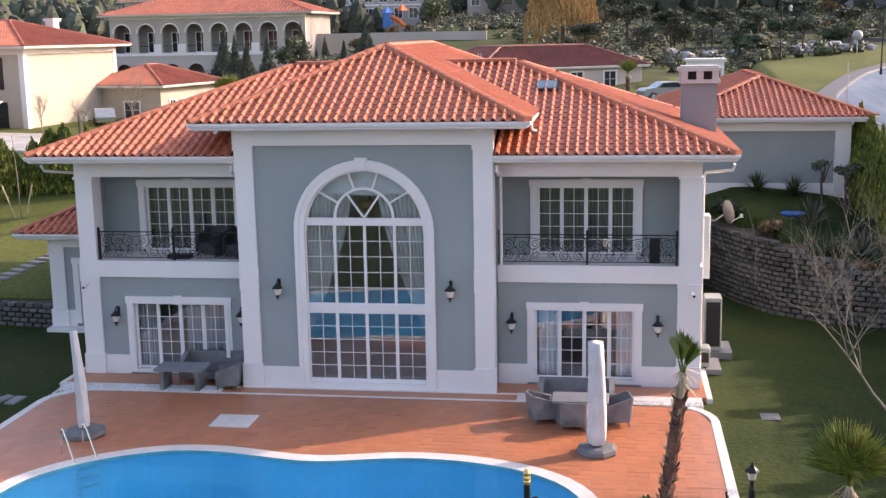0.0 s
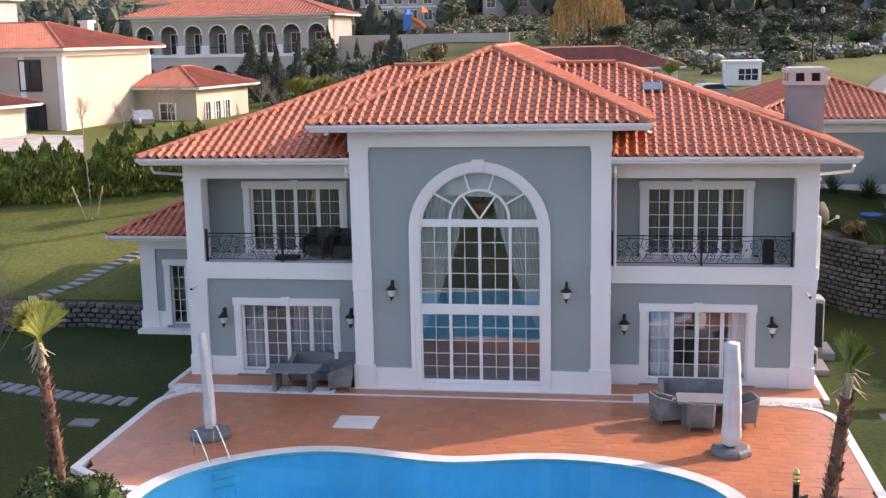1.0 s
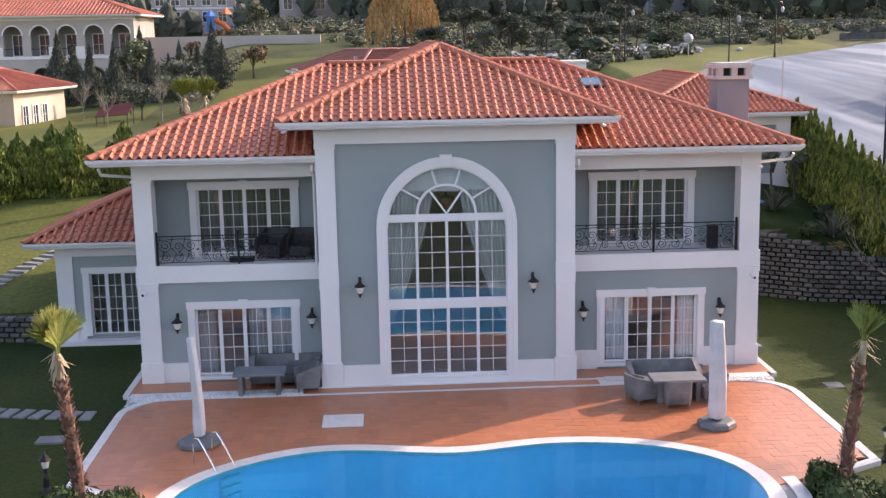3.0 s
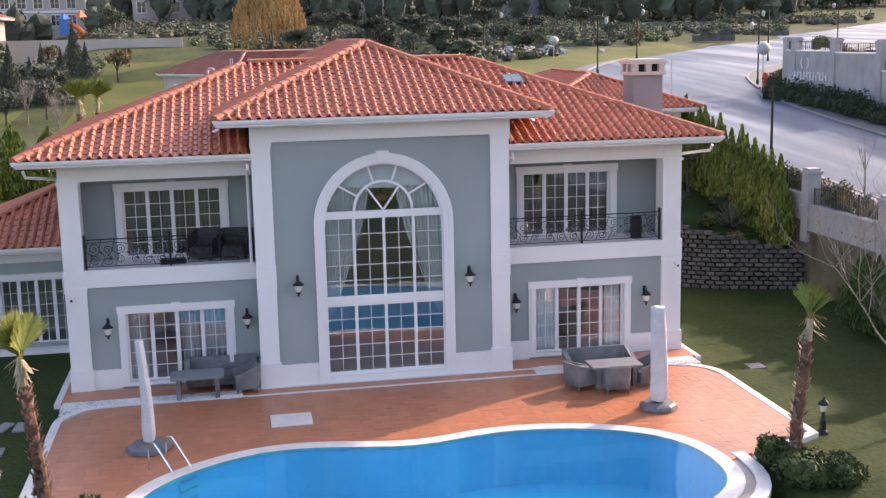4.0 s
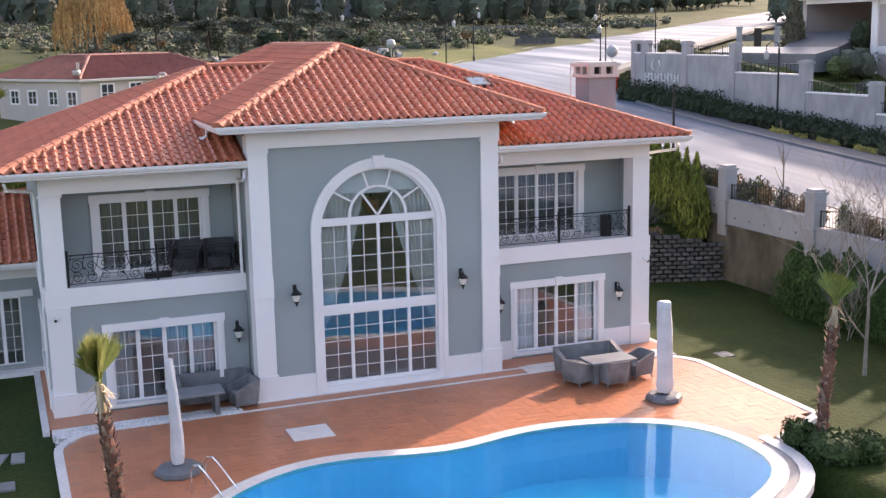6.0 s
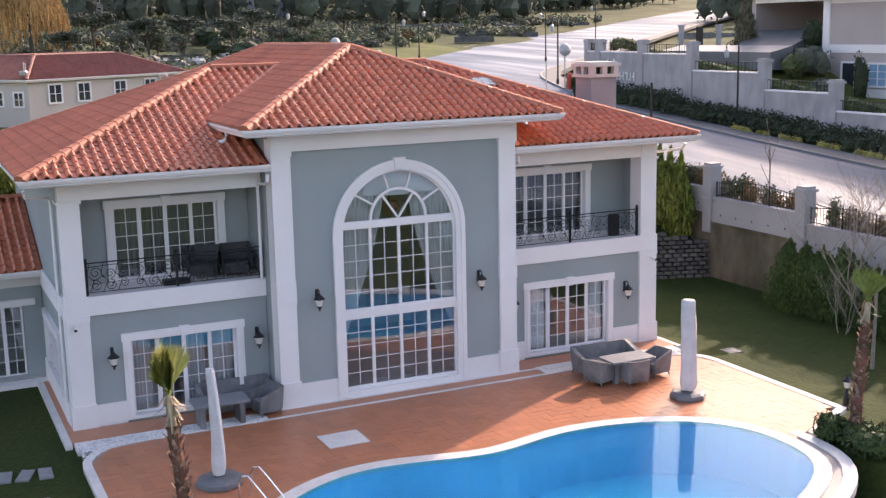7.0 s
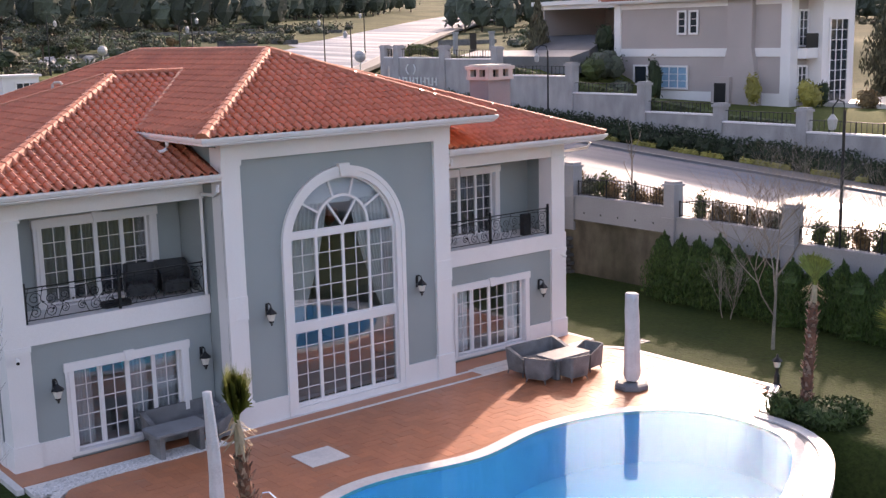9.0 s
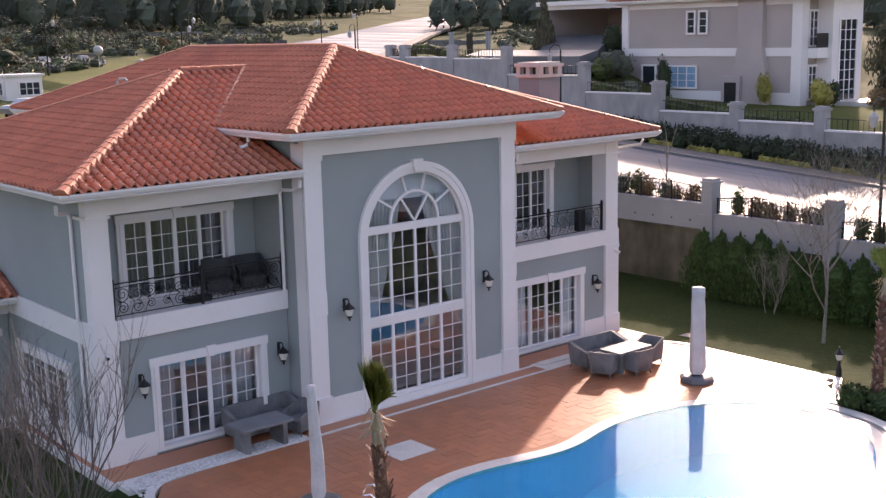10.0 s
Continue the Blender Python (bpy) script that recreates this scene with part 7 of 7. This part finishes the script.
oh = thing("street_villa", "two-storey beige villa with white bands across the street", "house")
block(oh, 49.6, 55.4, 18.7, 34.6, 4.5, 13.2, BEIGE)
part("band", Shape().box(49.52, 49.6, 18.7, 34.6, 9.15, 9.75).box(49.52, 49.6, 18.7, 34.6, 12.75, 13.2).box(49.5, 49.6, 18.7, 34.6, 5.0, 6.4 + 0.2), WHITE, oh, "white band")
for x1, y0, y1 in ((50.2, 34.1, 34.75), (50.3, 18.5, 19.3)):
    part("corner_pier", Shape().box(49.45, x1, y0, y1, 5, 13.2), WHITE, oh, "white corner pier")
part("chimney_breast", Shape().box(49.15, 49.6, 21.5, 23.6, 9.75, 13.2).add([(49.15, 21.5, 9.75), (49.15, 23.6, 9.75), (49.0, 20.8, 6.5), (49.0, 24.3, 6.5), (49.6, 20.8, 6.5), (49.6, 24.3, 6.5), (49.6, 21.5, 9.75), (49.6, 23.6, 9.75)], [(0, 1, 3, 2), (1, 7, 5, 3), (0, 2, 4, 6)]).box(49.0, 49.6, 20.8, 24.3, 5, 6.5), BEIGE, oh, "beige chimney breast")
west = ((49.52, 34.6, 0), (0, -1, 0), (-1, 0, 0))
# the blue light on this pane is painted as its base colour
BLUELITPAINT = mat("glass with blue light in its colour", (0.25, 0.45, 0.62), 0.1, 0.1, 0.8, 4, 0.0)
for u in (6.3, 7.4):
    far_window(oh, west, u, 10.9, 0.6, 1.5, 3, 1)
far_window(oh, west, 4.6, 6.85, 2.5, 1.5, 3, 3, BLUELITPAINT)
far_window(oh, west, 2.0, 6.6, 1.2, 1.8, 1, 1)
south = ((49.6, 18.62, 0), (1, 0, 0), (0, -1, 0))
far_window(oh, south, 0.95, 6.2, 0.9, 2.2, 4, 2)
far_window(oh, south, 0.95, 9.9, 0.9, 2.3, 4, 2)
part("bay", Shape().box(51.7, 55.6, 17.5, 18.7, 4.5, 13.6), WHITE, oh, "white projecting bay")
far_window(oh, ((51.7, 17.5, 0), (1, 0, 0), (0, -1, 0)), 0.9, 6.0, 2.1, 5.6, 8, 3)
part("balcony", Shape().box(50.3, 51.7, 17.8, 18.7, 9.0, 9.7), WHITE, oh, "white balcony slab")
part("balcony_rail", Shape().box(50.3, 51.7, 17.82, 17.88, 9.7, 10.7), IRON, oh, "black balcony rail")
hip_roof(oh, (48.6, 56.8, 16.6, 35.6), 13.4, 0.36, 16, name="roof", fronts="fl", material=TILEFAR)
put(cypress(6.5, 1.0, 301, LEAFHILL, "thin brownish conifer with sparse branches in the garden", "conifer", 1.3, 0.2), 48.8, 42.8, 8.6)
cp = thing("carport", "wide shaded carport with a pale frame beside the villa", "carport")
part("side_wall", Shape().box(52, 60, 45.3, 45.8, 8, 13.4), BEIGE, cp, "beige side wall")
part("side_wall", Shape().box(52, 60, 34.9, 35.3, 8, 13.4), BEIGE, cp, "beige side wall")
part("back_wall", Shape().box(59.7, 60, 35.3, 45.3, 8, 13.1), BEIGE, cp, "beige back wall")
part("beam", Shape().box(51.9, 52.5, 35.3, 45.3, 13.05, 13.4), WHITE, cp, "white front beam")
part("roof_slab", Shape().box(51.5, 61, 35.7, 46.4, 13.4, 13.75), WHITE, cp, "white roof slab")
part("floor", Shape().box(51.9, 59.7, 35.3, 45.3, 8.5, 10.85), PAVE, cp, "grey floor")
drive = Shape().add([(46.5, 41.0, 9.75), (46.5, 34.6, 9.75), (51.9, 37.6, 10.85), (51.9, 45.2, 10.85), (46.5, 41.0, 8.0), (46.5, 34.6, 8.0), (51.9, 37.6, 8.0), (51.9, 45.2, 8.0)],
                    [(0, 1, 2, 3), (0, 4, 5, 1), (1, 5, 6, 2), (3, 7, 4, 0)])
solid("drive", drive, PAVE, "wet grey block-paved drive before the carport", "drive")
yard = Shape().add([(44.4, 34.6, 9.3), (46.5, 34.6, 9.75), (46.5, 48.0, 9.75), (44.4, 48.0, 9.35), (44.4, 34.6, 8.0), (46.5, 34.6, 8.0), (46.5, 48.0, 8.0), (44.4, 48.0, 8.0)],
                   [(0, 1, 2, 3), (0, 4, 5, 1), (2, 6, 7, 3), (3, 7, 4, 0)])
solid("forecourt", yard, PAVEWET, "wet pale paving across the foot of the drive", "paving")
for i, (x, y, w, h, m) in enumerate(((48.0, 29.2, 0.75, 3.4, LEAFDARK), (48.0, 20.4, 0.95, 2.3, LEAFYEL), (48.3, 16.2, 1.0, 2.1, LEAFYEL), (47.2, 33.6, 1.7, 2.6, LEAFOLIVE), (45.6, 33.4, 1.3, 2.0, LEAFMID), (49.3, 35.9, 1.0, 2.6, LEAFDARK), (46.6, 31.4, 1.5, 1.5, LEAFOLIVE), (50.5, 16.5, 0.8, 1.8, LEAFDARK))):
    put(bush(w, h, 140 + i, m, "rounded garden shrub beside the villa across the street", size=0.14, count=500), x, y)
bx = thing("outdoor_unit", "dark outdoor unit in a beige box at the villa wall", "air conditioner")
part("case", Shape().box(48.7, 49.5, 23.0, 24.6, 5.6, 7.75), BEIGE, bx, "beige case")
part("grille", Shape().box(48.66, 48.7, 23.3, 24.3, 5.8, 7.3), IRON, bx, "dark grille")
for i, (x, y, w, h, m) in enumerate(((41.6, 56.4, 1.1, 1.9, LEAFDARK), (42.8, 58.0, 1.0, 1.7, LEAFDARK), (40.3, 54.8, 1.0, 1.7, LEAFMID), (44.2, 57.2, 1.2, 1.6, LEAFDARK), (50.9, 13.4, 0.9, 1.3, LEAFDRY), (53.0, 12.0, 0.8, 1.2, LEAFDRY))):
    put(bush(w, h, 160 + i, m, "dense shrub beside the garden wall", size=0.13, count=900, core=0.5), x, y)
solid("patio", Shape().box(51.2, 60.0, 9.0, 16.8, 4.5, 6.0), MARBLE, "pale paved patio beside the villa across the street", "patio")
hl = Shape()
for k in range(110):
    y = 12 + 42 * k / 110
    x = 41.1 + 2.6 * max(0, (y - 44) / 11)
    z = ground_z(x + 0.3, y)
    hl.ball((x, y, z + 0.35), (0.5, 0.4, 0.45), 6, 4, 0.4, rng)
    leaves(hl, (x, y, z + 0.4), (0.6, 0.5, 0.5), 22, 0.12, rng)
tagged(part("wall_hedge", hl, LEAFMID), "clipped green hedge behind the garden wall", "hedge", kind="stuff")


def street_lamp(label, h=5.6):
    t = thing("street_lamp", label, "street lamp", "street lamps")
    part("pole", Shape().turn([(0.13, 0), (0.13, 0.5), (0.075, 0.7), (0.06, h)], 8), IRON, t, "black iron pole")
    part("arm", Shape().tube([(0, 0, h), (0.1, 0, h + 0.35), (0.5, 0, h + 0.45), (0.85, 0, h + 0.2), (0.85, 0, h - 0.1)], 0.035, 6), IRON, t, "curved arm")
    part("lantern", Shape().turn([(0.05, 0.0), (0.2, -0.2), (0.2, -0.25), (0.15, -0.6), (0.05, -0.65)], 8, (0.85, 0, h - 0.1)), LAMPFAR, t, "white lantern head")
    return t


sl = street_lamp("black street lamp with a curved arm and white lantern")
sl.matrix_world = pose(38.5, 31.0, street_z(30), 0, 0, 160)
for x, y, a in ((40.6, 58.5, 200), (22.6, -2.6, 180), (30.5, 72.0, 0), (52.5, 81.0, 200), (41, 90, 20), (70, 98, 200), (24, 88, 0)):
    o = copy_thing(sl, pose(x, y, street_z(y) + 0.1, 0, 0, a))
    if x < 21:
        o.matrix_basis = o.matrix_basis @ Matrix.Scale(0.95, 4)
pp = thing("plain_post", "slim black post behind the street wall", "post")
part("pole", Shape().turn([(0.13, 0), (0.13, 0.5), (0.075, 0.7), (0.06, 4.9)], 8), IRON, pp, "black iron pole")
pp.matrix_world = pose(21.8, 17.6, street_z(17.6) + 0.1)
o = copy_thing(sl, pose(-26.9, 35.9, ground_z(-26.9, 35.9), 0, 0, 20))
o.matrix_basis = o.matrix_basis @ Matrix.Scale(0.55, 4)
tagged(o, "black garden lamp behind the cypress hedge")
cn = thing("garden_canopy", "dark red fabric canopy on thin posts in the garden", "canopy", at=pose(-25.6, 67.5, ground_z(-25.6, 67.5) - 0.6))
part("canopy", Shape().add([(-1.6, -0.9, 1.5), (1.3, -0.9, 1.7), (1.5, 0.9, 2.6), (-1.3, 0.9, 2.4), (-1.6, -0.9, 1.44), (1.3, -0.9, 1.64), (1.5, 0.9, 2.54), (-1.3, 0.9, 2.34)], [(0, 1, 2, 3), (7, 6, 5, 4), (0, 4, 5, 1), (1, 5, 6, 2), (2, 6, 7, 3), (3, 7, 4, 0)]), mat("dark red cloth", (0.1, 0.015, 0.015), 0.8, 0.1), cn, "dark red cloth")
for x, y, h in ((-1.5, -0.8, 1.5), (1.2, -0.8, 1.68), (1.4, 0.8, 2.5), (-1.2, 0.8, 2.3)):
    part("post", Shape().tube([(x, y, 0), (x, y, h)], 0.04, 6), BARKDARK, cn)
gb = thing("globe_lamp", "round white globe lamp on a pole at the corner", "street lamp", "globe lamps")
part("pole", Shape().tube([(0, 0, 0), (0, 0, 3.1)], 0.06, 8), METALGREY, gb, "pale pole")
part("globe", Shape().ball((0, 0, 3.5), 0.55, 14, 8), LAMPFAR, gb, "grey round globe")
gb.matrix_world = pose(40.0, 56.3, street_z(56.3))
copy_thing(gb, pose(33.0, 96, street_z(96) - 1.6))

# ---- planting on the hill ----
P1 = put(broad_tree(5.6, 2.7, 201, LEAFFAR, "dark umbrella pine with a flat rounded crown on the hill", "pine_tree", 0.5, 16, 80, 0.24, 0.38), 14, 108)
P2 = put(broad_tree(6.5, 2.4, 202, LEAFSLOPE, "green broad-leaved tree on the hill", "tree", 0.3, 14, 70, 0.28), -30, 98)
P3 = put(broad_tree(5.0, 2.0, 203, LEAFOLIVE, "grey-green olive tree on the hill", "olive_tree", 0.3, 10, 70, 0.22), -22, 82)
P4 = put(cypress(6.5, 1.3, 204, LEAFFAR, "dark pointed conifer behind the lawn", "conifer"), -30, 88)
P5 = put(broad_tree(4.5, 1.8, 205, LEAFDRY, "brownish autumn tree on the hill", "tree", 0.3, 10, 60, 0.22), -16.5, 97)
P6 = put(bare_tree(5.5, 206, "leafless garden tree before the cream villa", 0.5, 1, r=0.08, depth=4), -34.5, 62)
rng = random.Random(77)
for x, y, k in ((19, 112, 1.0), (24, 108, 0.9), (9, 116, 1.1), (30, 120, 1.0), (4, 104, 0.8), (36, 118, 0.8), (46, 128, 0.9), (28, 101, 0.7)):
    again(P1, x, y, None, rng.uniform(0, 360), k)
for i in range(30):
    x, y = rng.uniform(-34, 56), rng.uniform(104, 170)
    if not -20 < x < -4:
        again((P2, P5, P3, P5, P3)[i % 5], x, y, None, rng.uniform(0, 360), rng.uniform(0.45, 0.8))
for x, y, k in ((61, 9, 1.3), (63, 13, 1.4), (62, 17, 1.3), (65, 20, 1.5), (66, 11, 1.5), (60, 5, 1.2), (-33, 90, 1), (-27, 92, 0.9), (-24, 86, 0.7), (-36, 95, 1.1), (-19, 90, 0.8), (-21, 97, 1.0), (-22.5, 84, 0.9), (-21, 86, 0.8), (-39, 100, 1.2), (-30, 102, 1.1)):
    again(P4, x, y, None, rng.uniform(0, 360), k)
for x, y, k in ((-24, 71, 0.8), (-21, 74, 0.9), (-26, 76, 0.7)):
    again(P3, x, y, None, rng.uniform(0, 360), k)
for i, (x, y, w, h) in enumerate(((25.0, 124.0, 2.4, 2.6), (22.2, 107.0, 2.0, 2.2), (22.0, 96.5, 2.4, 2.4), (30.0, 131.0, 2.6, 2.4), (33.5, 112.0, 1.8, 2.0))):
    put(bush(w, h, 310 + i, LEAFDARK, "wide clipped dark pine mound on the slope", "pine_mound", 0.22, 900, 0.7), x, y)
for x, y, k in ((45.3, 185.0, 0.8), (52.0, 215.0, 1.0), (40.0, 190.0, 0.6), (60.0, 200.0, 0.9)):
    again(P4, x, y, None, rng.uniform(0, 360), k)
for x, y, k in ((-30, 74, 0.9), (-26, 66, 0.8), (-22, 70, 1.0), (-40, 56, 0.8), (-18, 60, 0.9), (-35.5, 54, 0.7)):
    again(P6, x, y, None, rng.uniform(0, 360), k)
for i, (x, y, h, z) in enumerate(((-11.9, 22.0, 5.6, 3.2), (-11.35, 25.0, 5.5, 3.2), (8.5, 61, 2.4, None))):
    put(fan_palm(h, 230 + i, "small fan palm with yellow-green leaves behind the house", 15, size=1.05, spread=60), x, y, z)
wl = thing("willow_tree", "large golden weeping willow on the hill", "tree")
part("trunk", Shape().tube([(0, 0, -0.5), (0.2, 0, 2.5), (0.1, 0.2, 6)], 0.35, 8, 0.5), BARKDARK, wl, "brown trunk")
s = Shape()
rng = random.Random(9)
for k in range(520):
    a, q = rng.uniform(0, 6.28), math.sqrt(rng.random())
    r = 4.6 * q
    zt = 3.2 + 6.6 * math.sqrt(max(0.02, 1 - q * q))
    ln = rng.uniform(1.2, 3.6)
    x, y = r * math.cos(a), r * math.sin(a)
    for j in range(8):
        z = zt - ln * j / 8
        dx = rng.uniform(-0.12, 0.12)
        s.add([(x + dx - 0.09, y, z), (x + dx + 0.09, y + 0.05, z), (x + dx * 0.6 + 0.05, y, z - ln / 6), (x + dx * 0.6 - 0.06, y + 0.04, z - ln / 6)], [(0, 1, 2, 3)])
part("crown", s, LEAFGOLD, wl, "hanging golden foliage")
put(wl, 0.8, 110)
rk = Shape()
for k in range(60):
    x, y = 25 + rng.gauss(0, 6), 101 + rng.gauss(0, 2.5)
    r = rng.uniform(0.3, 1.0)
    rk.ball((x, y, ground_z(x, y) + r * 0.3), (r, r * 0.8, r * 0.6), 7, 5, 0.5, rng)
tagged(part("garden_rocks", rk, ROCK), "pale boulders scattered on the slope", "rocks", kind="stuff")
tw = Shape()
for k in range(9):
    y = 112 + 9 * k
    for q in range(14):
        x = 18 + 6.5 * q + rng.uniform(-1, 1)
        if rng.random() < 0.4 and abs(x - road_mid(y)) > 16:
            tw.obox((x, y + rng.uniform(-1.5, 1.5), ground_z(x, y) - 0.3), (6.0, 0.6, 0.6 + rng.uniform(0, 0.35)), rng.uniform(-6, 8))
tagged(part("terrace_walls", tw, BLOCK), "dark dry-stone terrace walls on the hillside", "walls", kind="stuff")
shrubs = [Shape(), Shape(), Shape()]
for k in range(4600):
    a = radians(rng.uniform(-30, 62))
    d = rng.uniform(120, 240)
    shr = shrubs[(k * 7 + int(d)) % 3]
    x, y = -6 + d * math.sin(a), -36 + d * math.cos(a)
    if y < 50 or abs(x - road_mid(y)) < (34 if x > road_mid(y) else 27 if y < 125 else 16) or (x > 42 and y < 62):
        continue
    if -13 < x < 12 and 62 < y < 88 or -19 < x < -6 and y < 112 or x < -30 and y < 112 or noise.noise((x * 0.035, y * 0.05, 3.0)) < -0.12:
        continue
    if x > road_mid(y) and y < 95:
        continue
    r = rng.uniform(0.5, 1.55)
    z = ground_z(x, y)
    shr.ball((x, y, z + r * 0.3), (r * 0.6, r * 0.6, r * 0.42), 6, 4, 0.4, rng)
    leaves(shr, (x, y, z + r * 0.5), (r * 1.15, r * 1.15, r * 0.75), 40, 0.27, rng)
for shr, m, lab in zip(shrubs, (LEAFSLOPE, LEAFOLIVE, LEAFHILL), ("low green shrubs covering the hillside", "grey-green shrubs covering the hillside", "brown winter shrubs covering the hillside")):
    tagged(part("hill_shrubs", shr, m), lab, "shrubs", kind="stuff")
wood, stems = Shape(), Shape()
for k in range(1700):
    a = radians(rng.uniform(-42, 76))
    d = rng.uniform(215, 330) if k % 3 else rng.uniform(300, 360)
    x, y = -6 + d * math.sin(a), -36 + d * math.cos(a)
    if -38 < x - road_mid(y) < 12 and y > 30:
        continue
    z = ground_z(x, y)
    h = rng.uniform(6, 10.5)
    r = rng.uniform(1.8, 3.0)
    c = (x, y, z + h * 0.5)
    stems.tube([(x, y, z - 1), (x, y, z + h * 0.6)], 0.2, 5, 0.6)
    wood.ball(c, (r * 0.8, r * 0.8, h * 0.4), 7, 5, 0.45, rng)
    leaves(wood, c, (r * 1.1, r * 1.1, h * 0.48), 46, 0.6, rng, up=0.5)
# unseen row of trees, added behind the camera for the panes to mirror
for k in range(110):
    x, y = -160 + 320 * k / 110 + rng.uniform(-2, 2), -105 + rng.uniform(-12, 12)
    wood.ball((x, y, 4.0), (4, 4, 5), 7, 5, 0.45, rng)
    leaves(wood, (x, y, 4.5), (4.5, 4.5, 5.5), 30, 1.0, rng)
tagged(part("far_woods", wood, LEAFFAR), "distant belt of dark trees, with an unseen row added behind the camera", "woods", kind="stuff")
tagged(part("far_trunks", stems, BARKDARK), "distant tree trunks", "woods", kind="stuff")

# ---- paving slabs, last ----
U = 0.3
slabs = [Shape().box(-U * a + 0.003, U * a - 0.003, -U * b + 0.003, U * b - 0.003, -0.03, 0.016).mesh("paving_slab", TERRP) for a, b in ((1.0, 0.5), (0.5, 1.0))]
rest = Shape()
rng = random.Random(21)
made = 0
keep_out = pool_outline(0.4, 72)
for j in range(int((TY1 - TY0) / U) + 1):
    for i in range(-1, int((TX1 - TX0) / U) + 2):
        d = (i - j) % 4
        if d not in (0, 3):
            continue
        w, h = (2 * U, U) if d == 0 else (U, 2 * U)
        x, y = TX0 + i * U, TY0 + j * U
        corners = [(px, py) for px in (x + 0.01, x + w - 0.01) for py in (y + 0.01, y + h - 0.01)]
        if y + h > TY1 + 0.001 or not all(in_poly(px, py, TERRACE) for px, py in corners) or any(in_poly(px, py, keep_out) for px, py in corners):
            continue
        if -4.15 - w < x < -2.9 and -3.92 - h < y < -2.78:
            continue
        m = Matrix.Translation((x + w / 2, y + h / 2, rng.uniform(-0.0015, 0.0015))) @ Matrix.Rotation(rng.gauss(0, 0.006), 4, "X") @ Matrix.Rotation(rng.gauss(0, 0.006), 4, "Y")
        me = slabs[0 if d == 0 else 1]
        if x > 1.5 and y > -7.0 and made < 300:
            part("paving_slab", me, None, ter, at=m)
            made += 1
        else:
            rest.add([m @ v.co for v in me.vertices], [tuple(q.vertices) for q in me.polygons])
tagged(part("paving_slabs", rest, TERR, ter), kind="stuff")
